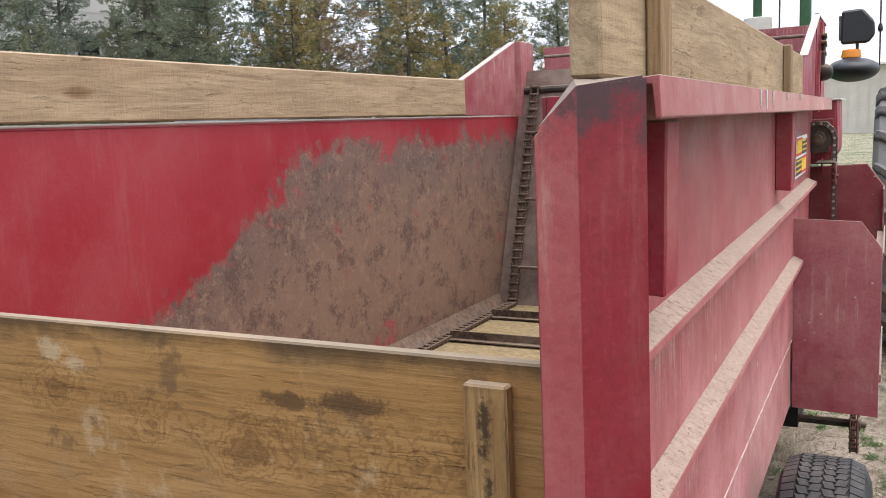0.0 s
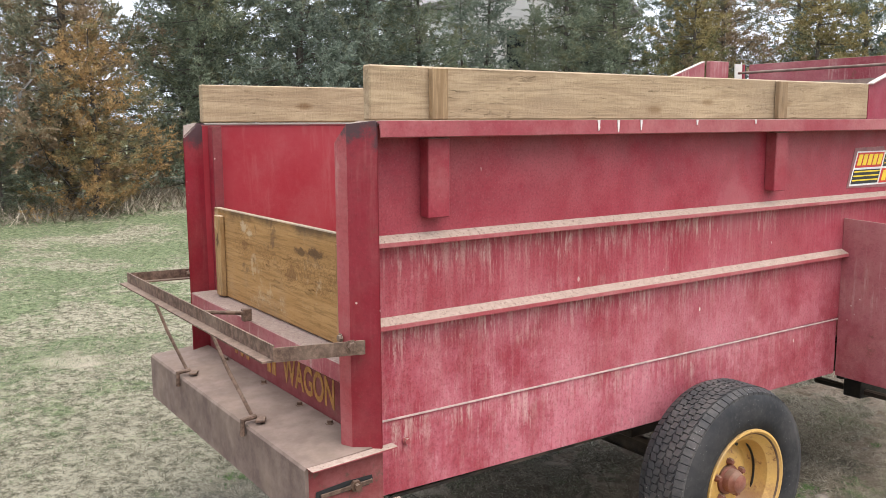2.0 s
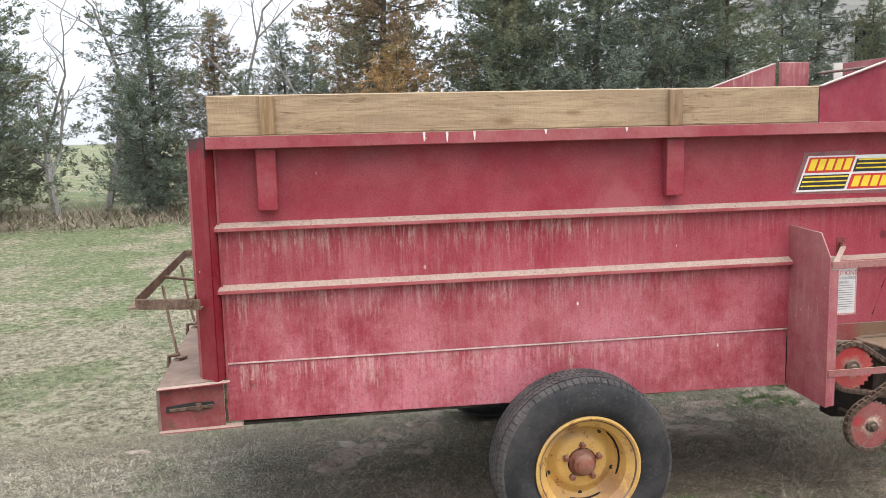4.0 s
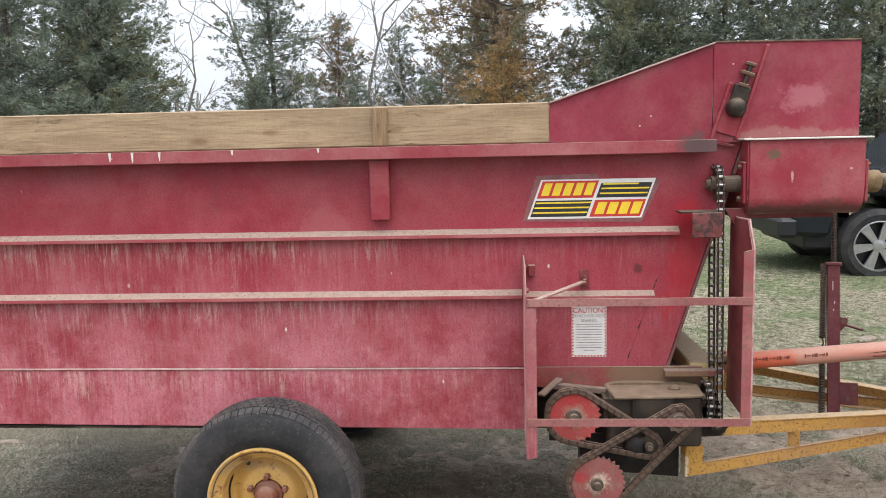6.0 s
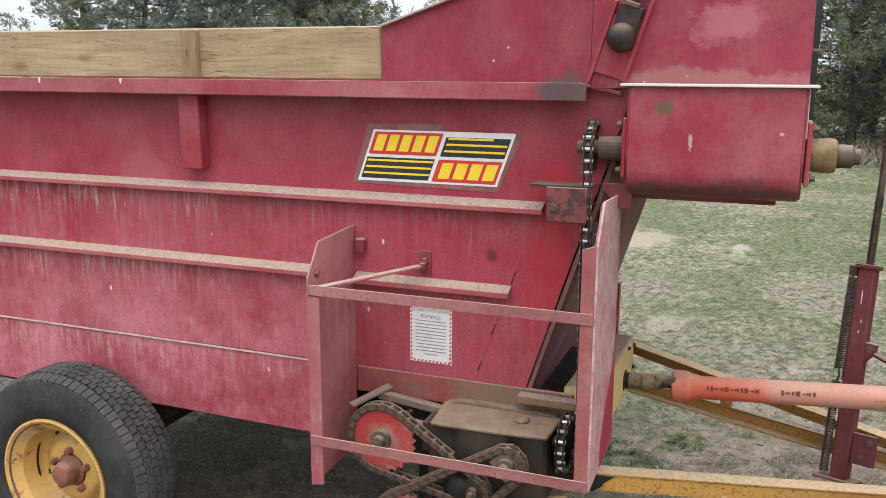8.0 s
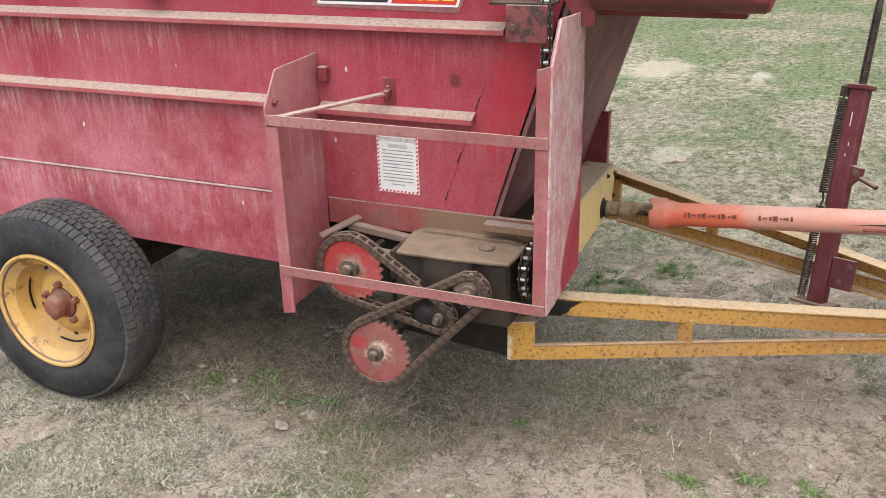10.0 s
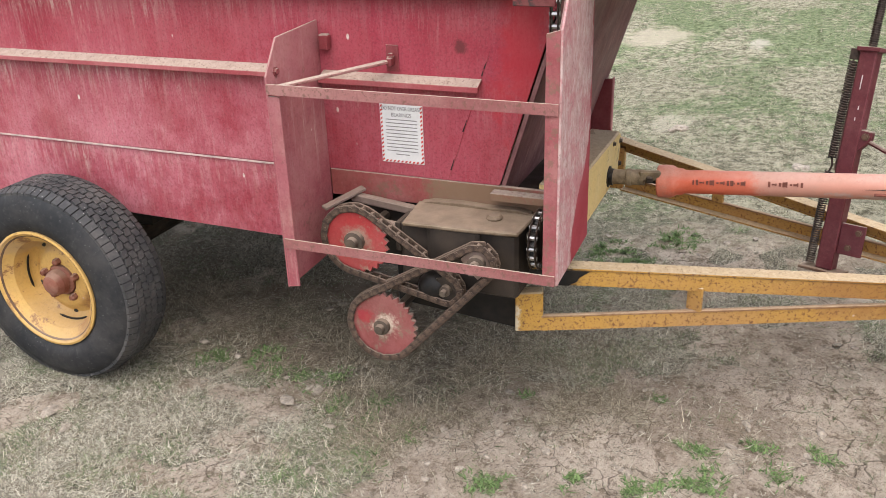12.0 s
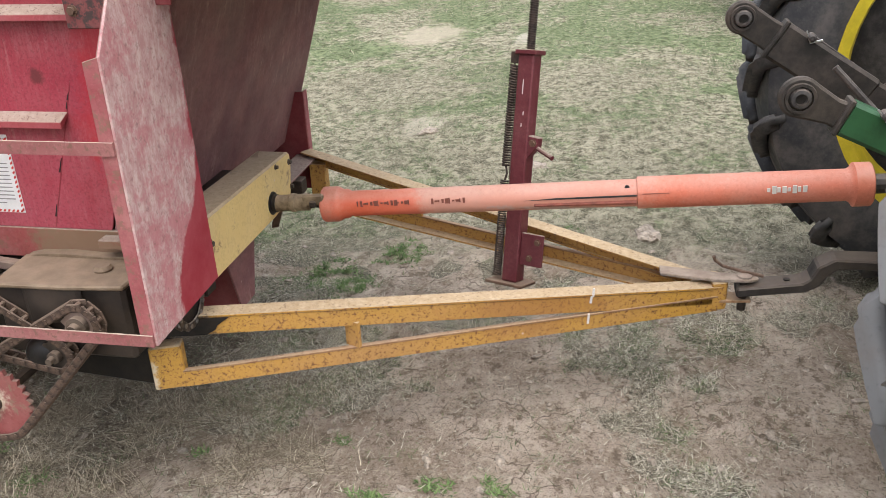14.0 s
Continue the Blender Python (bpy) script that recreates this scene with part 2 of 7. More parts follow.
def scuffed_plate():
    """Guard plate scraped pale in the middle, its red left at the edges."""
    k = Kit("scuffed_red_plate")
    x, z = k.axis(0), k.axis(2)
    line = k.math("ADD", k.ramp(z, 0.98, 0.66, -0.015, 0.17), k.math("MULTIPLY", k.math("SUBTRACT", k.noise(7, 6, 0.7), 0.5), 0.11))
    pale = k.math("MULTIPLY", k.ramp(k.math("SUBTRACT", x, line), -0.006, 0.012), k.ramp(k.math("ADD", x, k.math("MULTIPLY", k.noise(9, 4), 0.05)), 0.345, 0.315))
    red = k.mix(k.ramp(k.noise(6, 5), 0.3, 0.7), (0.24, 0.015, 0.025), (0.31, 0.05, 0.06))
    worn = k.mix(k.ramp(k.noise(1.0, 8, 0.8, k.scaled(42, 42, 16)), 0.40, 0.62), (0.40, 0.215, 0.205), (0.52, 0.385, 0.350))
    worn = k.mix(k.ramp(k.noise(6, 7, 0.8), 0.48, 0.62, 0, 0.75), worn, (0.40, 0.135, 0.145))
    worn = k.mix(k.ramp(k.noise(55, 6, 0.8), 0.54, 0.62, 0, 0.55), worn, (0.20, 0.11, 0.10))
    return k.done(k.mix(pale, red, worn), 0.75, 0, k.noise(40, 6, 0.7), 0.0015, 0.5, 0.3)


def rough_wood(name, pale, dark, along=1, figure=0.2, saw=0.0, soil=0.0, knots=(), split=0.45, marks_at=()):
    """Sawn timber with its grain along one axis, knots, weather stains."""
    k = Kit(name)
    s = [22.0, 22.0, 22.0]
    s[along] = 2.2
    grain = k.noise(1.0, 7, 0.65, k.scaled(*s), 1.2)
    s2 = [120.0, 120.0, 120.0]
    s2[along] = 5.0
    fibre = k.noise(1.0, 4, 0.7, k.scaled(*s2))
    col = k.mix(k.ramp(grain, 0.36, 0.66), dark, pale)
    fuzz = k.noise(90, 6, 0.8)
    col = k.mix(k.ramp(fuzz, 0.52, 0.62, 0, 0.22), col, tuple(c * 0.6 for c in dark))
    s5 = [70.0, 70.0, 70.0]
    s5[along] = 9.0
    slit = k.math("MULTIPLY", k.ramp(k.noise(1.0, 5, 0.75, k.scaled(*s5, (1.1, 3.3, 0.7))), 0.585, 0.635), k.ramp(k.noise(6, 4), 0.42, 0.60))
    col = k.mix(k.math("MULTIPLY", slit, split), col, (0.09, 0.055, 0.030))
    s4 = [7.0, 7.0, 7.0]
    s4[along] = 1.1
    rings = k.math("SINE", k.math("MULTIPLY", k.noise(1.0, 2, 0.5, k.scaled(*s4, (2.3, 0.4, 1.9)), 0.6), 75.0))
    col = k.mix(k.ramp(rings, 0.1, 0.95, 0.0, figure), col, tuple(c * 0.62 for c in dark))
    col = k.mix(k.ramp(fibre, 0.5, 0.62, 0, 0.42), col, tuple(c * 0.5 for c in dark))
    kn = [7.0, 7.0, 7.0]
    kn[along] = 2.6
    knot = k.cells(1.0, k.scaled(*kn, (0.3, 0.7, 0.2)))
    ring = k.ramp(knot, 0.15, 0.05)
    col = k.mix(k.math("MULTIPLY", ring, 0.75), col, (0.14, 0.07, 0.025))
    col = k.mix(k.ramp(k.noise(2.4, 5, 0.65), 0.45, 0.75, 0, 0.5), col, (0.26, 0.19, 0.13))
    h = k.math("SUBTRACT", k.math("ADD", k.math("MULTIPLY", fibre, 0.6), k.math("ADD", grain, k.math("MULTIPLY", fuzz, 0.6))), slit)
    if saw:
        s3 = [10.0, 10.0, 10.0]
        s3[along] = 85.0
        marks = k.noise(1.0, 5, 0.75, k.scaled(*s3), 0.8)
        col = k.mix(k.ramp(marks, 0.50, 0.60, 0, saw), col, (0.50, 0.385, 0.265))
        h = k.math("ADD", h, k.math("MULTIPLY", marks, 0.8))
    for i, (kx, kz) in enumerate(knots):
        dx = k.math("MULTIPLY", k.math("SUBTRACT", k.axis(0), kx), 0.42 + 0.1 * i)
        dz = k.math("SUBTRACT", k.axis(2), kz)
        d = k.math("SQRT", k.math("ADD", k.math("MULTIPLY", dx, dx), k.math("MULTIPLY", dz, dz)))
        d = k.math("ADD", d, k.math("MULTIPLY", k.math("SUBTRACT", k.noise(7, 5, 0.65), 0.5), 0.19))
        reach = 0.060 - 0.008 * i
        near = k.ramp(d, reach + 0.03, reach - 0.02)
        band = k.ramp(k.math("SINE", k.math("MULTIPLY", d, 420.0)), 0.0, 0.9, 0.0, 0.42)
        col = k.mix(k.math("MULTIPLY", near, band), col, (0.13, 0.062, 0.022))
        col = k.mix(k.ramp(d, 0.016, 0.004, 0, 0.5), col, (0.15, 0.075, 0.03))
    if soil:
        edge = k.math("ADD", k.axis(2), k.math("MULTIPLY", k.math("SUBTRACT", k.noise(5, 5, 0.7), 0.5), 0.10))
        col = k.mix(k.ramp(k.noise(4.2, 7, 0.75, k.scaled(1, 1, 1, (3, 0, 7))), 0.56, 0.64, 0, 0.45), col, (0.52, 0.385, 0.235))
        col = k.mix(k.ramp(k.noise(5.5, 7, 0.75), 0.58, 0.66, 0, 0.6), col, (0.115, 0.070, 0.040))
        col = k.mix(k.ramp(edge, 1.275, 1.325, 0, soil), col, (0.045, 0.030, 0.020))
    col = stained(k, col, marks_at)
    col = k.mix(k.random(), col, k.mix(0.22, col, dark))
    col = k.mix(k.ramp(k.up(), 0.5, 0.9, 0, 0.45), col, (0.50, 0.42, 0.32))
    return k.done(col, 0.88, 0, h, 0.0032, 0.8, 0.15)


def bare_metal(name, base, tint, rough=0.6, metal=0.5, scale=18, dusty=0.5, lie=0.45):
    k = Kit(name)
    col = k.mix(k.ramp(k.noise(scale, 6, 0.7), 0.35, 0.7), base, tint)
    col = k.mix(k.ramp(k.noise(3.3, 4), 0.5, 0.7, 0, dusty), col, DUST)
    col = k.mix(k.ramp(k.up(), 0.3, 0.9, 0, lie), col, DUST)
    return k.done(col, k.ramp(k.noise(9, 4), 0.3, 0.7, rough - 0.12, rough + 0.15), metal, k.noise(60, 5, 0.7), 0.0012, 0.6, 0.3)


def rubber(name, base=(0.026, 0.026, 0.027), dusty=0.55, specks=0.0):
    k = Kit(name)
    col = k.mix(k.ramp(k.noise(6, 6, 0.7), 0.38, 0.72, 0.0, dusty), base, (0.15, 0.13, 0.115))
    col = k.mix(k.ramp(k.noise(55, 4), 0.55, 0.75, 0, 0.4), col, (0.09, 0.085, 0.08))
    if specks:
        col = k.mix(k.math("MULTIPLY", k.ramp(k.cells(75), 0.16, 0.07), k.ramp(k.noise(9, 4), 0.46, 0.58, 0, specks)), col, (0.46, 0.44, 0.41))
    return k.done(col, k.ramp(k.noise(5, 4), 0.3, 0.7, 0.55, 0.85), 0, k.noise(90, 5), 0.0012, 0.5, 0.25)


def plain(name, base, var=0.25, rough=0.6, scale=14, metal=0.0):
    k = Kit(name)
    col = k.mix(k.ramp(k.noise(scale, 5, 0.7), 0.3, 0.7), base, tuple(c * (1 - var) for c in base))
    return k.done(col, rough, metal, k.noise(scale * 4, 4), 0.001, 0.4)


M_SIDE = side_paint()
M_INNER = inner_paint()
M_RED = paint("red_machine_paint", (0.225, 0.010, 0.022), (0.30, 0.030, 0.048), 0.40, 0.30)
M_REDRIB = paint("red_rib_paint", (0.26, 0.03, 0.038), (0.34, 0.08, 0.085), 0.5, 0.2, 0.0, 0.6, 0.92, settle=((0.30, 0.225, 0.175), (0.43, 0.345, 0.275)), sheen=0.3)
M_BARS = paint("chipped_bar_paint", (0.215, 0.055, 0.054), (0.33, 0.155, 0.138), 0.38, 0.9, 0.0, 0.65, 0.95, (0.165, 0.085, 0.060), 0.53, 60, settle=((0.32, 0.235, 0.185), (0.46, 0.37, 0.30)), sheen=0.2)
M_SPROCKET = paint("worn_sprocket_paint", (0.34, 0.018, 0.020), (0.36, 0.05, 0.045), 0.3, 0.9, 0.0, 0.6, 0.6, (0.28, 0.18, 0.125), 0.545, 16, stains=(((0.185, 2.683, 0.630), (0.1, 0.068, 0.066), (0.30, 0.21, 0.15), 0.9),))
M_SPROCKETLOW = paint("dusty_sprocket_paint", (0.22, 0.028, 0.030), (0.24, 0.075, 0.062), 0.3, 0.9, 0.0, 0.65, 0.6, (0.22, 0.13, 0.09), 0.53, 12, stains=(((0.21, 2.770, 0.371), (0.1, 0.050, 0.048), (0.62, 0.50, 0.38), 0.95), ((0.21, 2.700, 0.40), (0.1, 0.04, 0.03), (0.36, 0.02, 0.03), 0.7)))
M_CAKE = paint("dirt_caked_red", (0.23, 0.025, 0.030), (0.24, 0.08, 0.06), 0.5, 0.6, 0.0, 0.85, 0.9, (0.17, 0.105, 0.065), 0.53, 8, stains=(((0.0, 3.04, 0.72), (0.2, 0.22, 0.10), (0.19, 0.118, 0.070), 0.95),))
M_TRAYEND = paint("grimy_tray_paint", (0.17, 0.020, 0.022), (0.22, 0.060, 0.052), 0.45, 0.8, 0.3, 0.7, 0.9, (0.11, 0.062, 0.042), 0.54, 14)
# darker red for recessed panels, back faces and small fittings
M_REDDARK = paint("dark_red_paint", (0.13, 0.012, 0.016), (0.20, 0.03, 0.035), 0.3, 0.55)
M_MAROON = paint("dark_maroon_paint", (0.085, 0.010, 0.016), (0.13, 0.024, 0.030), 0.25, 0.5)
M_REDDUST = paint("dusty_red_paint", (0.22, 0.024, 0.036), (0.36, 0.120, 0.130), 0.70, 0.5, 0.95, 0.65, sheen=0.2)
M_YELLOW = paint("yellow_frame_paint", (0.49, 0.262, 0.042), (0.40, 0.215, 0.072), 0.08, 0.95, 0.0, 0.55, 0.95, (0.15, 0.062, 0.026), 0.525, 90, stains=(((0.03, 3.125, 0.375), (0.1, 0.016, 0.05), (0.62, 0.55, 0.42), 0.8), ((-0.07, 3.24, 0.52), (0.25, 0.07, 0.10), (0.05, 0.035, 0.025), 0.9), ((-0.35, 4.05, 0.42), (0.12, 0.30, 0.08), (0.30, 0.13, 0.04), 0.55), ((-0.02, 3.09, 0.40), (0.1, 0.030, 0.12), (0.05, 0.035, 0.025), 0.9)), settle=((0.36, 0.26, 0.15), (0.50, 0.39, 0.26)))
M_RIM = paint("yellow_wheel_paint", (0.58, 0.345, 0.085), (0.50, 0.30, 0.10), 0.14, 0.9, 0.0, 0.5, 0.30, (0.20, 0.085, 0.035), 0.555, 9, stains=(((0.20, 1.62, 0.22), (0.2, 0.075, 0.10), (0.26, 0.12, 0.05), 0.75), ((0.20, 1.40, 0.45), (0.2, 0.07, 0.05), (0.40, 0.27, 0.15), 0.6)))
# posts in two tones: dust and the light on the rear facet are painted
M_POST = paint("red_post_paint", (0.185, 0.004, 0.012), (0.225, 0.010, 0.022), 0.16, 0.25, 0.10, stains=(((0.03, 0.05, 1.660), (0.14, 0.14, 0.075), (0.035, 0.030, 0.032), 0.85), ((-1.40, 0.05, 1.665), (0.14, 0.14, 0.085), (0.035, 0.030, 0.032), 0.85)))
M_POSTREAR = paint("lit_faded_post_edge", (0.26, 0.026, 0.034), (0.33, 0.070, 0.072), 0.45, 0.35, 0.4, stains=(((0.02, 0.05, 1.665), (0.14, 0.14, 0.085), (0.035, 0.030, 0.032), 0.85),))
M_WING = paint("red_hopper_paint", (0.200, 0.008, 0.024), (0.260, 0.022, 0.046), 0.26, 0.30, stains=(((0.0, 3.16, 1.650), (0.2, 0.085, 0.085), (0.085, 0.060, 0.055), 0.9), ((0.0, 3.56, 1.80), (0.2, 0.085, 0.060), (0.42, 0.15, 0.17), 0.6), ((0.0, 3.50, 1.665), (0.2, 0.30, 0.03), (0.30, 0.16, 0.13), 0.5)))
M_OCHRE = bare_metal("ochre_caked_iron", (0.13, 0.085, 0.042), (0.25, 0.175, 0.090), 0.85, 0.0, 30, 0.2, 0.2)
M_COVER = paint("red_cover_paint", (0.225, 0.011, 0.024), (0.30, 0.035, 0.055), 0.5, 0.30, stains=(((0.09, 3.425, 1.598), (0.1, 0.026, 0.015), (0.12, 0.075, 0.040), 0.9), ((0.08, 3.54, 1.385), (0.3, 0.40, 0.022), (0.08, 0.040, 0.030), 0.8), ((0.08, 3.54, 1.392), (0.3, 0.34, 0.045), (0.10, 0.035, 0.030), 0.7), ((0.09, 3.49, 1.515), (0.1, 0.005, 0.022), (0.50, 0.36, 0.33), 0.7), ((0.09, 3.70, 1.54), (0.1, 0.006, 0.004), (0.55, 0.40, 0.36), 0.8)))
M_RAIL = paint("red_rail_paint", (0.225, 0.020, 0.032), (0.30, 0.062, 0.070), 0.5, 0.25, 0.0, 0.6, 1.0, sheen=0.35, stains=(((0.07, 3.17, 1.635), (0.1, 0.085, 0.05), (0.060, 0.050, 0.048), 0.85),))
M_SCUFF = scuffed_plate()
M_PALEEDGE = paint("bleached_sheet_edge", (0.34, 0.20, 0.18), (0.44, 0.35, 0.31), 0.4, 0.5, 0.0, 0.7, 0.9, (0.16, 0.10, 0.08), 0.55, 30, settle=((0.42, 0.36, 0.32), (0.54, 0.48, 0.43)))
M_TENSION = paint("greasy_red_plate", (0.12, 0.014, 0.016), (0.15, 0.035, 0.032), 0.3, 0.9, 0.0, 0.6, 0.7, (0.035, 0.026, 0.022), 0.50, 12)
M_LIP = paint("scuffed_lip_paint", (0.24, 0.030, 0.040), (0.34, 0.13, 0.125), 0.6, 0.8, 0.5, 0.7, 0.9, (0.20, 0.105, 0.075), 0.52, 40)
M_FRONT = paint("dull_front_paint", (0.15, 0.055, 0.058), (0.20, 0.105, 0.095), 0.5, 0.4, 0.5, 0.7)
M_BEAMRUST = paint("rusted_beam_edge", (0.33, 0.205, 0.110), (0.26, 0.135, 0.065), 0.1, 0.7, 0.0, 0.75, 0.5, (0.19, 0.088, 0.042), 0.50, 30, settle=((0.36, 0.26, 0.16), (0.48, 0.37, 0.26)))
M_HITCH = bare_metal("dusty_hitch_iron", (0.19, 0.145, 0.115), (0.36, 0.30, 0.25), 0.85, 0.0, 24, 0.3, 0.4)
M_SHIELD = paint("grimy_yellow_paint", (0.62, 0.445, 0.175), (0.52, 0.390, 0.200), 0.05, 0.8, 0.0, 0.7, 0.8, (0.20, 0.13, 0.07), 0.58)
M_RUSTRED = bare_metal("rusty_red_hub", (0.17, 0.05, 0.03), (0.28, 0.12, 0.08), 0.7, 0.1)
M_BOARD = rough_wood("weathered_sawn_board", (0.46, 0.340, 0.212), (0.32, 0.225, 0.138), 1, figure=0.16, saw=0.10)
M_BOARDX = rough_wood("weathered_gate_plank", (0.41, 0.232, 0.092), (0.33, 0.178, 0.066), 0, figure=0.14, soil=0.8, split=0.12, knots=((-0.332, 1.179), (-0.544, 1.150), (-0.733, 1.163), (-0.945, 1.197)), marks_at=(((-0.453, 0.086, 1.229), (0.055, 0.1, 0.014), (0.085, 0.048, 0.024), 0.8), ((-0.339, 0.086, 1.238), (0.055, 0.1, 0.014), (0.085, 0.048, 0.024), 0.8), ((-0.948, 0.086, 1.264), (0.035, 0.1, 0.020), (0.52, 0.40, 0.26), 0.6), ((-0.896, 0.086, 1.246), (0.035, 0.1, 0.020), (0.52, 0.40, 0.26), 0.6)))
M_CLEAT = rough_wood("upright_cleat_wood", (0.40, 0.275, 0.155), (0.25, 0.158, 0.085), 2)
M_RUSTY = bare_metal("rusty_steel", (0.095, 0.055, 0.036), (0.18, 0.105, 0.07), 0.75, 0.2)
M_DUSTY = bare_metal("dusty_brown_steel", (0.125, 0.083, 0.066), (0.205, 0.145, 0.118), 0.8, 0.0, 12, 0.3, 0.22)
M_STRAP = bare_metal("brown_rusted_strap", (0.075, 0.044, 0.030), (0.19, 0.120, 0.085), 0.8, 0.0, 45, 0.2, 0.2)
M_SPRING = bare_metal("dark_spring_steel", (0.035, 0.026, 0.022), (0.085, 0.060, 0.048), 0.6, 0.3, 40, 0.15, 0.1)
M_GREASE = bare_metal("greasy_dark_iron", (0.022, 0.017, 0.014), (0.060, 0.043, 0.032), 0.55, 0.25, 18, 0.2, 0.3)
# oil black, also used where shade is put into the colour
M_OILSHADE = bare_metal("oil_and_shade_black", (0.009, 0.008, 0.008), (0.022, 0.017, 0.014), 0.45, 0.1, 14, 0.0, 0.06)
M_CASE = bare_metal("oily_gear_case", (0.014, 0.010, 0.008), (0.038, 0.026, 0.018), 0.6, 0.0, 9, 0.06, 0.1)
M_LID = bare_metal("earth_crusted_lid", (0.125, 0.085, 0.052), (0.205, 0.145, 0.092), 0.9, 0.0, 20, 0.4, 0.25)
M_ROLLER = plain("polished_chain_roller", (0.42, 0.40, 0.38), 0.4, 0.36, 60, 0.9)
M_CHAIN = bare_metal("oily_chain_steel", (0.045, 0.036, 0.03), (0.16, 0.13, 0.11), 0.4, 0.7, 60)
M_CHAINDRY = bare_metal("dry_rusty_chain", (0.045, 0.029, 0.021), (0.15, 0.098, 0.070), 0.75, 0.2, 50, 0.35, 0.35)
M_HOUSING = bare_metal("caked_gear_case", (0.045, 0.032, 0.024), (0.11, 0.080, 0.056), 0.8, 0.0, 12, 0.2)
M_TYRE = rubber("weathered_tyre_rubber", (0.019, 0.019, 0.020), 0.22, 0.25)
M_TREAD = rubber("dusty_tread_rubber", (0.042, 0.041, 0.041), 0.55, 0.9)
M_BIGTYRE = rubber("tractor_tyre_rubber", (0.034, 0.035, 0.037), 0.75)
M_MUDTYRE = rubber("mud_dried_tyre_rubber", (0.16, 0.155, 0.148), 0.8)
M_ORANGE = paint("orange_shield_plastic", (0.56, 0.125, 0.062), (0.55, 0.22, 0.15), 0.10, 0.25, 0.0, 0.55, 0.35, (0.30, 0.20, 0.15), 0.58, 8, stains=(((-0.56, 4.08, 0.65), (0.3, 0.42, 0.3), (0.50, 0.27, 0.205), 0.65), ((-0.52, 4.15, 0.66), (0.1, 0.20, 0.012), (0.40, 0.30, 0.26), 0.7), ((-0.56, 3.62, 0.62), (0.2, 0.14, 0.2), (0.58, 0.085, 0.028), 0.7)))
M_GREEN = plain("tractor_green_paint", (0.025, 0.095, 0.035), 0.4, 0.5)
M_TYELLOW = plain("tractor_yellow_paint", (0.62, 0.48, 0.03), 0.25, 0.45)
M_IRON = bare_metal("grey_cast_iron", (0.045, 0.041, 0.039), (0.11, 0.098, 0.090), 0.6, 0.3, 18, 0.15, 0.15)
M_ARMIRON = bare_metal("dark_greasy_link_iron", (0.024, 0.022, 0.019), (0.062, 0.050, 0.042), 0.6, 0.2, 16, 0.12, 0.10)
M_CRANK = bare_metal("dusty_black_drawbar", (0.018, 0.016, 0.015), (0.040, 0.034, 0.030), 0.6, 0.1, 16, 0.1, 0.22)
M_CHROMEWIRE = plain("bright_clip_wire", (0.55, 0.55, 0.54), 0.2, 0.3, 30, 0.8)
M_BLACK = plain("black_plastic", (0.012, 0.012, 0.014), 0.3, 0.45)
M_AMBER = plain("amber_lens", (0.75, 0.24, 0.015), 0.15, 0.25)
M_CREAM = plain("cream_panel", (0.62, 0.58, 0.52), 0.15, 0.6, 5)
M_BATTEN = rough_wood("stained_batten_wood", (0.40, 0.245, 0.108), (0.25, 0.140, 0.058), 2, soil=0.7, marks_at=(((-0.133, 0.07, 1.245), (0.012, 0.1, 0.040), (0.045, 0.028, 0.018), 0.9), ((-0.130, 0.07, 1.165), (0.010, 0.1, 0.030), (0.045, 0.028, 0.018), 0.9), ((-1.178, 0.07, 1.20), (0.012, 0.1, 0.045), (0.05, 0.03, 0.02), 0.8)))
M_WHITE = plain("sticker_white", (0.72, 0.70, 0.67), 0.12, 0.55, 30)
M_PRINTRED = plain("print_red", (0.55, 0.035, 0.025), 0.15, 0.5, 30)
M_PRINTBLACK = plain("print_black", (0.02, 0.02, 0.02), 0.3, 0.5, 30)
M_PRINTYELLOW = plain("print_yellow", (0.82, 0.58, 0.03), 0.12, 0.5, 30)
M_PRINTGREY = plain("print_grey", (0.28, 0.25, 0.24), 0.3, 0.6, 30)
M_FILM = plain("clear_sticker_margin", (0.27, 0.10, 0.10), 0.4, 0.4, 20)
M_LABEL = plain("faded_lettering_orange", (0.42, 0.19, 0.04), 0.45, 0.6, 40)
M_FEED = plain("ground_feed_dust", (0.34, 0.25, 0.13), 0.45, 0.95, 45)
M_SEAM = plain("pale_dust_seam", (0.58, 0.42, 0.37), 0.35, 0.8, 25)
M_CHALK = plain("white_splash", (0.72, 0.66, 0.62), 0.25, 0.8, 40)


# ---------------------------------------------------------------- mesh kit
def top(name, at, label, category, group="", kind=""):
    """A thing: an empty at its base."""
    ob = new(name)
    ob.location = at
    ob.empty_display_size = 0.2
    PLACED[ob.name] = Matrix.Translation(at)
    return tagged(ob, label, category, group, kind)


def mesh(name, bm, material):
    me = bpy.data.meshes.new(name)
    bm.normal_update()
    bm.to_mesh(me)
    bm.free()
    for m in material if isinstance(material, (list, tuple)) else (material,):
        me.materials.append(m)
    return me


PLACED = {}


def put(name, me, parent, label="", m=None):
    """Links a mesh under a thing or a part; m is its pose in the world."""
    ob = new(name, me)
    m = m or Matrix.Identity(4)
    if parent is not None:
        ob.parent = parent
        ob.matrix_parent_inverse = PLACED[parent.name].inverted()
    ob.matrix_basis = m
    PLACED[ob.name] = m
    return tagged(ob, label)


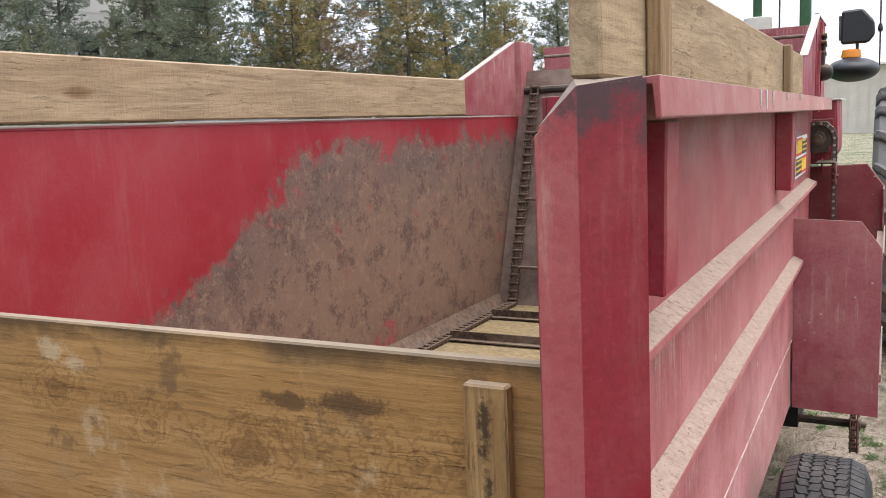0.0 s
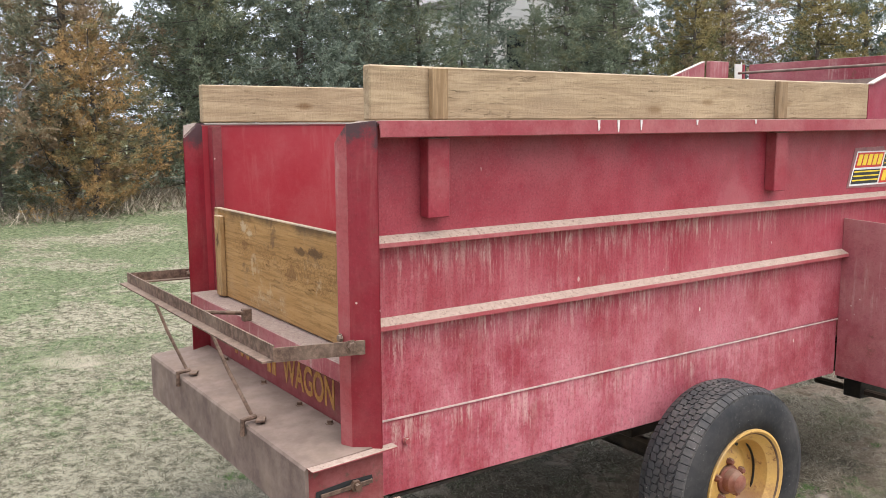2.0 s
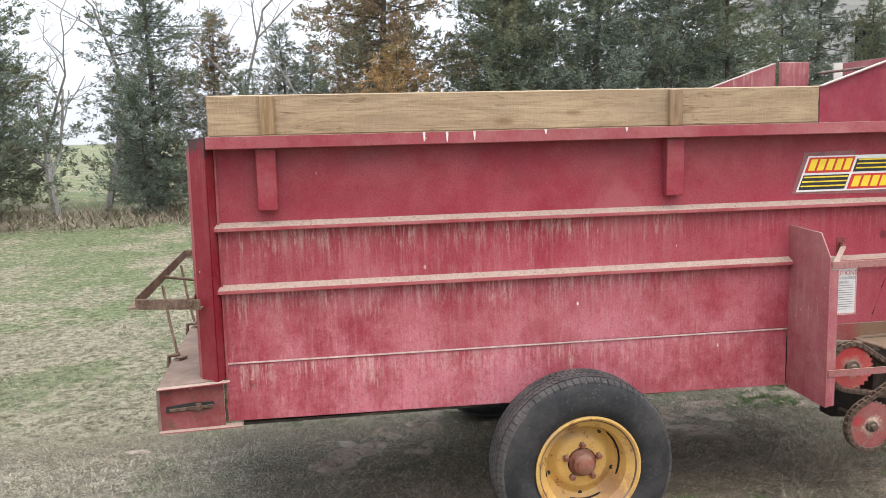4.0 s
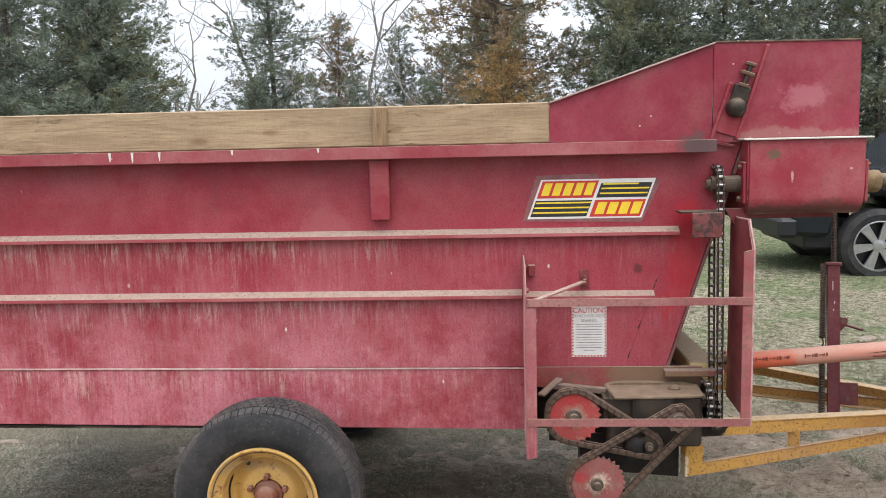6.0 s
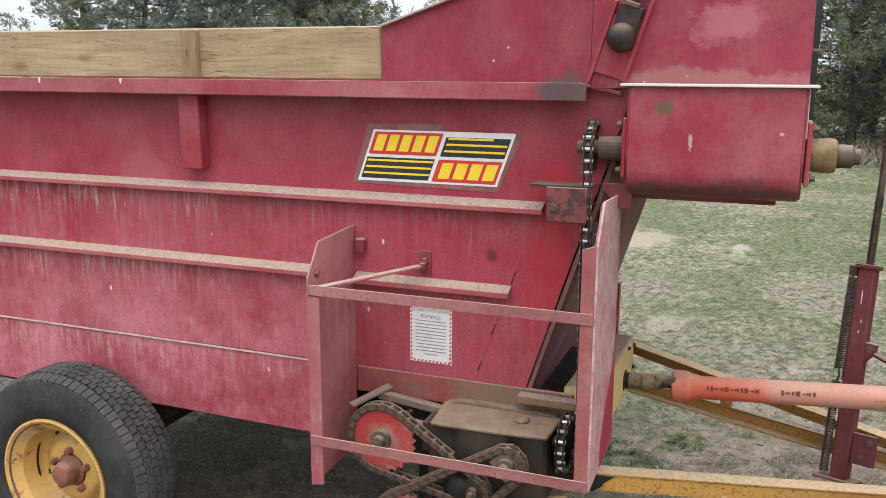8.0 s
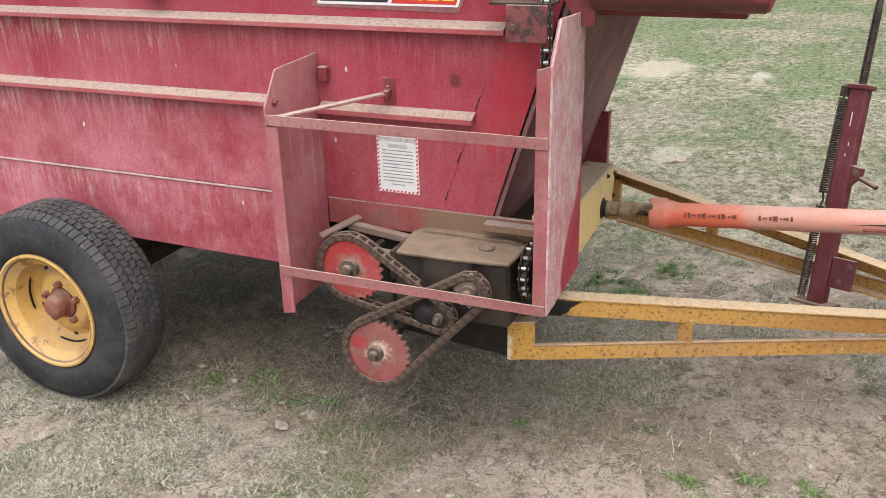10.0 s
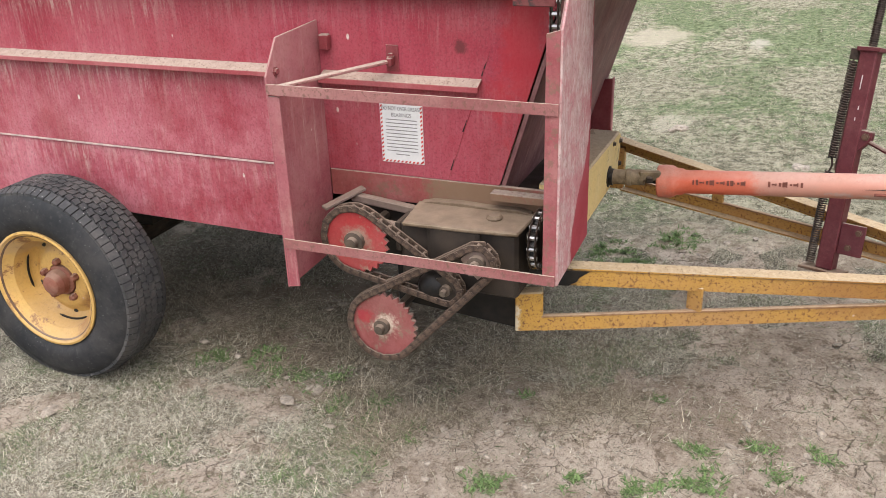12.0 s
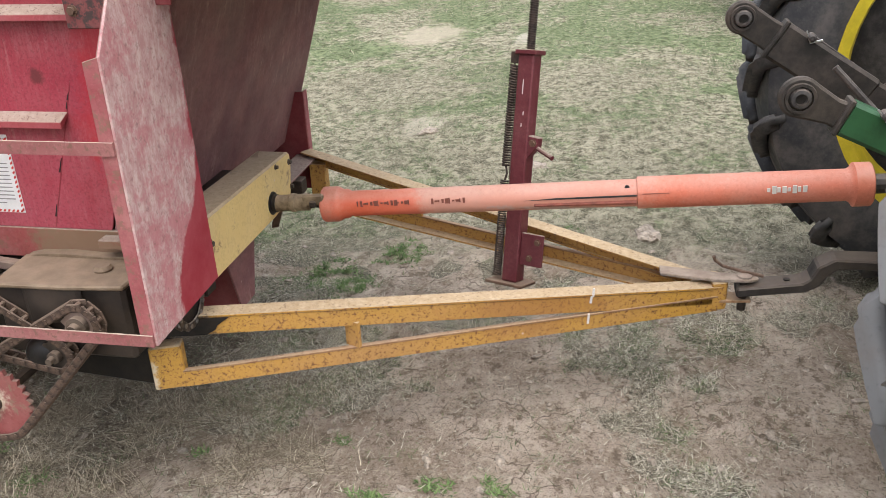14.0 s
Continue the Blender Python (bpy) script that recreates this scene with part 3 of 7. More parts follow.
def part(name, bm, material, parent, label="", smooth=0.0, m=None):
    me = mesh(name, bm, material)
    if smooth:
        me.polygons.foreach_set("use_smooth", [True] * len(me.polygons))
        me.set_sharp_from_angle(angle=radians(smooth))
    return put(name, me, parent, label, m)


def fresh():
    return bmesh.new()


def bevelled(bm, w, seg=1):
    if w > 0:
        edges = [e for e in bm.edges if len(e.link_faces) == 2 and e.calc_face_angle(0) > 0.5]
        bmesh.ops.bevel(bm, geom=edges, offset=w, segments=seg, affect="EDGES", clamp_overlap=True)
    return bm


def box(x0, y0, z0, x1, y1, z1, bev=0.003, bm=None):
    b = fresh()
    v = [b.verts.new((x, y, z)) for x in (x0, x1) for y in (y0, y1) for z in (z0, z1)]
    for f in ((0, 1, 3, 2), (4, 6, 7, 5), (0, 4, 5, 1), (2, 3, 7, 6), (0, 2, 6, 4), (1, 5, 7, 3)):
        b.faces.new([v[i] for i in f])
    bmesh.ops.recalc_face_normals(b, faces=b.faces)
    bevelled(b, bev)
    return joined(bm, b)


def joined(bm, b):
    if bm is None:
        return b
    me = bpy.data.meshes.new("tmp")
    b.to_mesh(me)
    b.free()
    bm.from_mesh(me)
    bpy.data.meshes.remove(me)
    return bm


def prism(points, axis, a, c, bev=0.002, bm=None):
    """A flat outline in the two other axes, given thickness from a to c along an axis."""
    b = fresh()

    def at(p, h):
        q = list(p)
        q.insert(axis, h)
        return q

    lo = [b.verts.new(at(p, a)) for p in points]
    hi = [b.verts.new(at(p, c)) for p in points]
    n = len(points)
    b.faces.new(lo)
    b.faces.new(hi)
    for i in range(n):
        b.faces.new((lo[i], lo[(i + 1) % n], hi[(i + 1) % n], hi[i]))
    bmesh.ops.recalc_face_normals(b, faces=b.faces)
    bevelled(b, bev)
    return joined(bm, b)


def frame_of(p, q, up=(0, 0, 1)):
    p, q = Vector(p), Vector(q)
    d = (q - p).normalized()
    u = Vector(up)
    s = d.cross(u)
    if s.length < 1e-4:
        s = d.cross(Vector((1, 0, 0)))
    s.normalize()
    return p, q, d, s, s.cross(d)


def bar(p, q, w, h, bev=0.003, bm=None, up=(0, 0, 1)):
    """A straight bar from p to q, w wide and h high."""
    p, q, d, s, u = frame_of(p, q, up)
    b = fresh()
    ring = [[b.verts.new(e + s * (i * w / 2) + u * (j * h / 2)) for i, j in ((-1, -1), (1, -1), (1, 1), (-1, 1))] for e in (p, q)]
    b.faces.new(ring[0][::-1])
    b.faces.new(ring[1])
    for i in range(4):
        b.faces.new((ring[0][i], ring[0][(i + 1) % 4], ring[1][(i + 1) % 4], ring[1][i]))
    bmesh.ops.recalc_face_normals(b, faces=b.faces)
    bevelled(b, bev)
    return joined(bm, b)


def angle_iron(p, q, w, t=0.005, bm=None, up=(0, 0, 1), flip=1, h=None):
    """An L bar from p to q: a level leg and an upright leg meeting on the line p-q."""
    p, q, d, s, u = frame_of(p, q, up)
    h = h or w
    s = s * flip
    out = [(0, 0), (w, 0), (w, t), (t, t), (t, h), (0, h)]
    b = fresh()
    rings = [[b.verts.new(e + s * i + u * j) for i, j in out] for e in (p, q)]
    b.faces.new(rings[0])
    b.faces.new(rings[1])
    for i in range(6):
        b.faces.new((rings[0][i], rings[0][(i + 1) % 6], rings[1][(i + 1) % 6], rings[1][i]))
    bmesh.ops.recalc_face_normals(b, faces=b.faces)
    return joined(bm, b)


def tube(points, r, seg=10, bm=None, caps=True):
    """A round rod through points; r is one radius or one for each point."""
    pts = [Vector(p) for p in points]
    rs = r if isinstance(r, (list, tuple)) else [r] * len(pts)
    b = bm if bm is not None else fresh()
    rings, side = [], None
    for i, p in enumerate(pts):
        d = (pts[min(i + 1, len(pts) - 1)] - pts[max(i - 1, 0)]).normalized()
        if side is None:
            side = d.orthogonal().normalized()
        side = (side - d * side.dot(d)).normalized()
        up = d.cross(side)
        rings.append([b.verts.new(p + (side * math.cos(a) + up * math.sin(a)) * rs[i]) for a in (2 * math.pi * k / seg for k in range(seg))])
    for a, c in zip(rings, rings[1:]):
        for k in range(seg):
            b.faces.new((a[k], a[(k + 1) % seg], c[(k + 1) % seg], c[k]))
    if caps:
        b.faces.new(rings[0][::-1])
        b.faces.new(rings[-1])
    return b


def lathe(profile, centre, axis, seg=48, bm=None, closed=False):
    """A profile of (radius, height) turned about an axis through centre."""
    b = fresh()
    rings = []
    c = Vector(centre)
    for r, h in profile:
        ring = []
        for k in range(seg):
            a = 2 * math.pi * k / seg
            q = [math.cos(a) * r, math.sin(a) * r]
            q.insert(axis, h)
            ring.append(b.verts.new(c + Vector(q)))
        rings.append(ring)
    pairs = list(zip(rings, rings[1:]))
    if closed:
        pairs.append((rings[-1], rings[0]))
    for a, d in pairs:
        for k in range(seg):
            b.faces.new((a[k], a[(k + 1) % seg], d[(k + 1) % seg], d[k]))
    if not closed:
        if profile[0][0] > 1e-6:
            b.faces.new(rings[0])
        if profile[-1][0] > 1e-6:
            b.faces.new(rings[-1])
    bmesh.ops.remove_doubles(b, verts=b.verts, dist=1e-6)
    bmesh.ops.recalc_face_normals(b, faces=b.faces)
    return joined(bm, b)


def bolt(at, axis=0, sign=1, r=0.011, h=0.009, bm=None):
    return lathe([(r * 1.5, 0), (r * 1.5, 0.002 * sign), (r, 0.002 * sign), (r, h * sign)], at, axis, 6, bm)


# ---------------------------------------------------------------- the feed wagon
MID = -0.69


def far(x):
    return 2 * MID - x


wagon = top("feed_wagon", (MID, 1.6, 0.0), "old red steel feed wagon with wooden sideboards and yellow drawbar", "feed wagon")

# long sides: sheet above the seam, skirt below it
UPPER = [(0.088, 0.772), (3.058, 0.772), (3.335, 1.648), (0.088, 1.648)]
SKIRT = [(0.098, 0.537), (2.500, 0.512), (2.500, 0.778), (0.100, 0.778)]
side = part("side_panel", prism(UPPER, 0, -0.007, 0.0, 0.0015), M_SIDE, wagon, "faded red sheet steel streaked with dust")
skirt = part("lower_side_panel", prism(SKIRT, 0, -0.012, -0.004, 0.0015), M_SIDE, wagon, "dusty red lower side sheet")
part("seam", prism([(0.1, 0.7690), (2.5, 0.7630), (2.5, 0.7690), (0.1, 0.7750)], 0, -0.001, 0.002, 0.0003), M_SEAM, wagon)
part("side_panel", prism(UPPER, 0, far(0.0), far(-0.007), 0.0015), [M_INNER], wagon, "inner face worn through to brown rust")
part("lower_side_panel", prism(SKIRT, 0, far(-0.004), far(-0.012), 0.0015), M_SIDE, wagon)
part("side_lining", prism([(0.10, 0.745), (2.95, 0.745), (3.24, 1.64), (0.10, 1.64)], 0, -0.016, -0.010, 0), M_INNER, wagon)
part("floor_fillet", prism([(far(-0.008), 0.74), (far(-0.050), 0.74), (far(-0.008), 0.795)], 1, 0.1, 3.0, 0), M_STRAP, wagon)

for sx in (1, -1):
    X = (lambda v: v) if sx == 1 else far
    # top rail with its drooping lip
    part("top_rail", prism([(X(-0.010), 1.648), (X(0.082), 1.656), (X(0.084), 1.610), (X(0.078), 1.608), (X(0.074), 1.646), (X(-0.010), 1.642)], 1, 0.085, 3.22, 0.001), M_RAIL, wagon, "dusty red folded top rail")
    # ribs
    for z, y1 in ((1.312, 3.100), (1.070, 2.498)):
        part("rib", prism([(X(0.0), z + 0.016), (X(0.036), z - 0.002), (X(0.037), z - 0.016), (X(0.032), z - 0.016), (X(0.030), z - 0.004), (X(0.0), z + 0.010)], 1, 0.090, y1, 0.001), M_REDRIB, wagon, "folded rib with pale dust on top")
    part("rib", prism([(X(0.0), 1.078), (X(0.036), 1.062), (X(0.037), 1.046), (X(0.032), 1.046), (X(0.0), 1.070)], 1, 2.512, 3.008, 0.001), M_REDRIB, wagon)
    # uprights under the rail
    for y in (0.263, 1.913):
        b = prism([(X(0.0), 1.375), (X(0.046), 1.372), (X(0.050), 1.606), (X(0.0), 1.606)], 1, y, y + 0.076, 0.003)
        part("rail_bracket", b, M_RED, wagon)
    # rear corner posts, folded sheet with a cut-away top
    b = fresh()
    plan = [(-0.035, 0.0, 1.596), (0.010, 0.016, 1.650), (0.072, 0.082, 1.656), (0.006, 0.104, 1.656), (-0.004, 0.104, 1.656), (-0.010, 0.070, 1.652)]
    lo = [b.verts.new((X(x), y, 0.715)) for x, y, z in plan]
    hi = [b.verts.new((X(x), y, z)) for x, y, z in plan]
    b.faces.new(lo)
    b.faces.new(hi)
    for i in range(6):
        b.faces.new((lo[i], lo[(i + 1) % 6], hi[(i + 1) % 6], hi[i]))
    bmesh.ops.recalc_face_normals(b, faces=b.faces)
    bevelled(b, 0.004, 2)
    b.normal_update()
    for f in b.faces:
        # rear-facing facets take the lighter copy
        if f.normal.y < -0.85:
            f.material_index = 1
    post = part("corner_post", b, [M_POST, M_POSTREAR], wagon, "red folded corner post with scuffed top")
    part("bolt", bolt((X(-0.02), 0.002, 1.04), 1, -1, 0.010), M_RUSTY, post)
    cx0, cx1 = sorted((X(0.003), X(0.012)))
    part("post_flange", box(cx0, 0.1045, 0.720, cx1, 0.114, 1.606, 0.002), M_REDRIB, post)
    cx0, cx1 = sorted((X(-0.010), X(-0.058)))
    part("gate_channel", box(cx0, 0.112, 0.960, cx1, 0.118, 1.640, 0.001), M_RED, wagon)
    cx0, cx1 = sorted((X(-0.058), X(-0.064)))
    part("gate_channel_lip", box(cx0, 0.112, 0.960, cx1, 0.150, 1.640, 0.001), M_REDDARK, wagon)
    # sideboards
    bx0, bx1 = sorted((X(-0.022), X(0.017)))
    brd = part("sideboard", box(bx0, 0.090, 1.6575, bx1, 2.606, 1.810, 0.004), M_BOARD, wagon, "rough-sawn pale timber sideboard")
    for y in (0.285, 1.929):
        cx0, cx1 = sorted((X(0.018), X(0.040)))
        part("cleat", box(cx0, y, 1.658, cx1, y + 0.056, 1.806, 0.003), M_CLEAT, brd)

# slits where the slanting lap of the side sheet has opened
for y0, z0, y1, z1 in ((3.021, 1.124, 3.013, 1.107), (3.011, 1.100, 3.006, 1.086), (2.962, 0.960, 2.947, 0.924), (2.919, 0.838, 2.907, 0.805)):
    part("open_seam", prism([(y0, z0), (y0 + 0.002, z0 + 0.002), (y1 + 0.0045, z1), (y1, z1)], 0, 0.0004, 0.0014, 0), M_OILSHADE, wagon)
part("lap_edge", prism([(3.030, 1.150), (3.0325, 1.150), (2.9025, 0.775), (2.900, 0.775)], 0, -0.001, 0.0010, 0), M_RED, wagon)

# white splashes on the rail
for y, h in ((0.900, 0.040), (0.990, 0.046), (1.098, 0.040), (1.385, 0.020), (1.72, 0.018)):
    part("paint_splash", prism([(y + 0.003, 1.654 - h * 0.85), (y + 0.007, 1.654 - h * 0.8), (y + 0.010, 1.655), (y - 0.001, 1.655)], 0, 0.0835, 0.0855, 0), M_CHALK, wagon)

# floor with its chain conveyor
part("box_floor", box(far(-0.008), 0.10, 0.725, -0.012, 2.98, 0.745, 0), M_FEED, wagon, "floor strewn with ground feed")
link_me = mesh("chain_link", joined(box(-0.022, -0.019, -0.008, -0.014, 0.019, 0.008, 0.002), joined(box(0.014, -0.019, -0.008, 0.022, 0.019, 0.008, 0.002), box(-0.026, -0.006, -0.010, 0.026, 0.006, 0.010, 0.003))), M_CHAINDRY)
slope0, slope1 = Vector((0, 2.890, 0.765)), Vector((0, 3.300, 1.850))
part("elevator_slope", prism([(2.905, 0.740), (3.330, 1.870), (3.345, 1.865), (2.925, 0.740)], 0, far(-0.010), -0.012, 0), M_DUSTY, wagon, "dusty brown inclined elevator plate")
sl_d = (slope1 - slope0).normalized()
sl_tilt = math.degrees(math.atan2(sl_d.z, sl_d.y))
for cx in (-1.285, -0.095):
    chain = part("conveyor_chain", tube([(cx, 2.9, 0.762), (cx, 2.93, 0.80)], 0.006, 6), M_CHAINDRY, wagon, "dry rusty conveyor chain")
    for i in range(30):
        put("link", link_me, chain, "", pose(cx, 1.70 + 0.040 * i, 0.758))
    for i in range(28):
        p = slope0 + sl_d * (0.040 * i + 0.01)
        put("link", link_me, chain, "", pose(cx, p.y - 0.012, p.z, sl_tilt, 0, 0))
for i in range(4):
    y = 1.35 + 0.42 * i
    part("conveyor_slat", angle_iron((-1.27, y, 0.752), (-0.11, y, 0.752), 0.035, 0.005), M_CHAINDRY, wagon)
for i in range(3):
    p = slope0 + sl_d * (0.17 + 0.34 * i)
    part("conveyor_slat", bar((-1.27, p.y - 0.018, p.z), (-0.11, p.y - 0.018, p.z), 0.032, 0.012, 0.002), M_CHAINDRY, wagon)

# tail gate of planks with two battens, on the rear sill
for z0, z1 in ((0.968, 1.318),):
    part("gate_plank", box(-1.262, 0.086, z0, -0.062, 0.110, z1, 0.003), M_BOARDX, wagon, "brown knotty gate plank")
for x in (-1.208, -0.163):
    part("gate_batten", box(x, 0.064, 0.970, x + 0.060, 0.0855, 1.292, 0.003), M_BATTEN, wagon)
sill = part("rear_sill", box(far(-0.03), 0.004, 0.900, -0.030, 0.150, 0.962, 0.004), M_REDDUST, wagon, "dust-covered red rear sill")
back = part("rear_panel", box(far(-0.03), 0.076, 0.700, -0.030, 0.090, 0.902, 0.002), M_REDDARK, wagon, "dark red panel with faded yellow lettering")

# the catch tray behind
tray = part("rear_tray", prism([(-0.156, 0.700), (-0.150, 0.708), (0.074, 0.724), (0.074, 0.718), (-0.144, 0.702), (-0.144, 0.535), (-0.156, 0.532)], 0, -1.415, 0.050, 0.001), M_DUSTY, wagon, "dusty brown folded tray")
for x in (-1.415, 0.040):
    part("tray_end", prism([(-0.150, 0.534), (0.096, 0.538), (0.096, 0.712), (0.078, 0.716), (-0.150, 0.704)], 0, x, x + 0.007, 0.001), M_TRAYEND, wagon, "grimy dark red tray end")
part("tray_lip", prism([(0.120, 0.716), (-0.146, 0.704), (-0.150, 0.708), (0.125, 0.722)], 0, 0.050, 0.085, 0.001), M_REDRIB, wagon)
part("adjusting_slot", prism([(-0.125, 0.606), (0.045, 0.612), (0.060, 0.628), (0.056, 0.640), (-0.030, 0.640), (-0.122, 0.630)], 0, 0.0475, 0.0495, 0), M_PRINTBLACK, wagon)
part("slot_bolt", tube([(0.04, 0.000, 0.622), (0.075, 0.000, 0.622)], 0.010, 8), M_RUSTY, wagon)
part("slot_nut", lathe([(0.018, 0), (0.018, 0.012)], (0.050, 0.000, 0.622), 0, 6), M_RUSTY, wagon)
part("slot_slide", bar((0.054, -0.11, 0.616), (0.054, 0.055, 0.624), 0.006, 0.012, 0.001), M_STRAP, wagon)
part("skirt_edge", bar((0.002, 0.099, 0.540), (0.002, 0.100, 0.715), 0.016, 0.010, 0.002), M_STRAP, wagon)
part("bottom_flange", prism([(-0.15, 0.530), (0.16, 0.536), (0.16, 0.541), (-0.15, 0.535)], 0, 0.03, 0.075, 0.001), M_REDRIB, wagon)
for x in (-1.1, -0.72, -0.42, -0.2):
    part("bolt", bolt((x, 0.05, 0.722), 2, 1, 0.009, 0.012), M_RUSTY, wagon)

# tubular-looking rack of angle iron, hung on two rods
rack = part("rack", angle_iron((-1.475, -0.212, 1.005), (0.004, -0.212, 1.010), 0.036, 0.005, flip=1, h=0.046), M_STRAP, wagon, "brown angle-iron rack hung behind the tail gate")
part("rack_arm", angle_iron((0.004, -0.212, 1.008), (0.072, 0.030, 1.008), 0.045, 0.005, flip=-1, h=0.04), M_STRAP, rack)
part("rack_arm", angle_iron((-1.475, -0.212, 1.008), (-1.440, 0.030, 1.008), 0.036, 0.005, flip=1, h=0.04), M_STRAP, rack)
part("rack_bolt", bolt((0.058, -0.008, 1.034), 0, 1, 0.013, 0.014), M_STRAP, rack)
part("stay_rod", tube([(-0.72, -0.210, 1.020), (-0.70, 0.004, 0.990)], 0.007, 8), M_STRAP, rack)
part("stay_lug", box(-0.715, -0.028, 0.965, -0.690, 0.004, 1.010, 0.003), M_STRAP, rack)
for x, xt in ((-0.379, -0.560), (-1.023, -1.190)):
    rod = part("hanger_rod", tube([(xt, -0.200, 1.005), (xt * 0.55 + x * 0.45, -0.170, 0.870), (x, -0.128, 0.724)], 0.0062, 8), M_STRAP, rack)
    part("hook", tube([(x, -0.120, 0.730), (x, -0.165, 0.726), (x, -0.168, 0.675)], 0.009, 8), M_STRAP, rod)
    part("hook_plate", bar((x - 0.004, -0.100, 0.722), (x + 0.035, -0.122, 0.722), 0.03, 0.008, 0.002), M_STRAP, rod)


# wheels
def wheel(cx, sign):
    cy, cz = 1.496, 0.322
    w = part("wheel", lathe([(0.020, -0.06 * sign), (0.055, -0.06 * sign), (0.055, 0.0), (0.020, 0.0)], (cx, cy, cz), 0, 24), M_GREASE, wagon, "yellow wheel with a weathered road tyre")
    s = sign
    prof = [(0.205, -0.095), (0.220, -0.106), (0.262, -0.116), (0.310, -0.111), (0.340, -0.098), (0.354, -0.080), (0.360, -0.055), (0.362, 0.0), (0.360, 0.055), (0.354, 0.080), (0.340, 0.098), (0.310, 0.111), (0.262, 0.116), (0.232, 0.110), (0.226, 0.104), (0.205, 0.095)]
    b = lathe([(r, h * s) for r, h in prof], (cx, cy, cz), 0, 72, closed=True)
    tyre = part("tyre", b, M_TYRE, w, "worn black road tyre", 35)
    # tread blocks in five rows
    b = fresh()
    for row, (h, wid) in enumerate(((-0.080, 0.034), (-0.045, 0.026), (-0.015, 0.026), (0.015, 0.026), (0.045, 0.026), (0.080, 0.034))):
        n = 78
        for i in range(n):
            a0 = 2 * math.pi * (i + 0.5 * (row % 2)) / n
            a1 = a0 + 2 * math.pi / n * 0.93
            skew = 0.0 if abs(h) > 0.07 else 0.014 * (1 if row % 2 else -1)
            r0, r1 = (0.356, 0.3660) if abs(h) < 0.07 else (0.347, 0.3635)
            vs = []
            for r in (r0, r1):
                for a, o in ((a0, -skew), (a1, skew)):
                    for q in (-1, 1):
                        rr = r - (0.0125 if abs(h) > 0.06 and q * h > 0 else 0)
                        k = 1.0 if r == r0 else 0.93
                        am = (a0 + a1) / 2
                        aa = am + (a - am) * k
                        vs.append(b.verts.new((cx + s * (h + o * 0.3 + q * wid / 2 * k), cy + math.cos(aa) * rr, cz + math.sin(aa) * rr)))
            for f in ((4, 5, 7, 6), (0, 4, 6, 2), (1, 3, 7, 5), (0, 1, 5, 4), (2, 6, 7, 3)):
                b.faces.new([vs[j] for j in f])
    bmesh.ops.recalc_face_normals(b, faces=b.faces)
    put("tread", mesh("tread", b, M_TREAD), w, "dusty ribbed tread")
    rimp = [(0.200, -0.098), (0.213, -0.104), (0.213, -0.094), (0.196, -0.088), (0.185, -0.04), (0.165, 0.0), (0.168, 0.040), (0.180, 0.070), (0.196, 0.088), (0.206, 0.094), (0.216, 0.100), (0.216, 0.108), (0.208, 0.110), (0.198, 0.102), (0.188, 0.090), (0.168, 0.074), (0.162, 0.040), (0.154, 0.006), (0.140, -0.008), (0.122, -0.002), (0.110, 0.014), (0.095, 0.022), (0.060, 0.022), (0.058, 0.012), (0.058, -0.03)]
    rim = part("rim", lathe([(r, h * s) for r, h in rimp], (cx, cy, cz), 0, 56), M_RIM, w, "chipped yellow steel wheel rim", 40)
    hubp = [(0.0, 0.088), (0.022, 0.086), (0.034, 0.078), (0.038, 0.064), (0.044, 0.058), (0.046, 0.034), (0.056, 0.028), (0.056, 0.016)]
    part("hub", lathe([(r, h * s) for r, h in hubp][::-1], (cx, cy, cz), 0, 24), M_RUSTRED, rim, "rusty red hub", 40)
    for i in range(5):
        a = radians(18 + 72 * i)
        p = (cx + 0.020 * s, cy + math.cos(a) * 0.072, cz + math.sin(a) * 0.072)
        part("wheel_nut", lathe([(0.014, 0), (0.013, 0.018 * s), (0.009, 0.024 * s)], p, 0, 6), M_RUSTRED, rim)
    for i in range(5):
        a = radians(54 + 72 * i)
        p = (cx - 0.007 * s, cy + math.cos(a) * 0.140, cz + math.sin(a) * 0.140)
        part("vent_hole", lathe([(0.009, 0), (0.009, 0.003 * s)], p, 0, 10), M_PRINTBLACK, rim)
    for a0, a1 in ((-25, 50), (150, 200), (250, 300)):
        pts = [(cx + 0.022 * s, cy + math.cos(radians(a)) * 0.1555, cz + math.sin(radians(a)) * 0.1555) for a in range(a0, a1 + 1, 5)]
        part("disc_slot", tube(pts, [0.001] + [0.0045] * (len(pts) - 2) + [0.001], 6), M_OILSHADE, rim)
    part("rust_line", lathe([(r, h * s) for r, h in [(0.200, 0.1045), (0.1965, 0.1015), (0.1950, 0.0985), (0.199, 0.100)]], (cx, cy, cz), 0, 56, closed=True), M_RUSTY, rim)


wheel(0.175, 1)
wheel(far(0.175), -1)
part("axle", tube([(0.05, 1.490, 0.322), (far(0.05), 1.490, 0.322)], 0.04, 12), M_GREASE, wagon)
for x in (-0.28, -1.10):
    part("frame_rail", box(x - 0.03, 0.16, 0.455, x + 0.03, 3.15, 0.510, 0.003), M_GREASE, wagon)
part("axle_mount", box(-0.36, 1.40, 0.380, -0.20, 1.58, 0.52, 0.004), M_GREASE, wagon)
part("axle_mount", box(-1.18, 1.40, 0.380, -1.02, 1.58, 0.52, 0.004), M_GREASE, wagon)
part("underside", box(far(-0.02), 0.16, 0.512, -0.02, 2.98, 0.522, 0), M_GREASE, wagon)

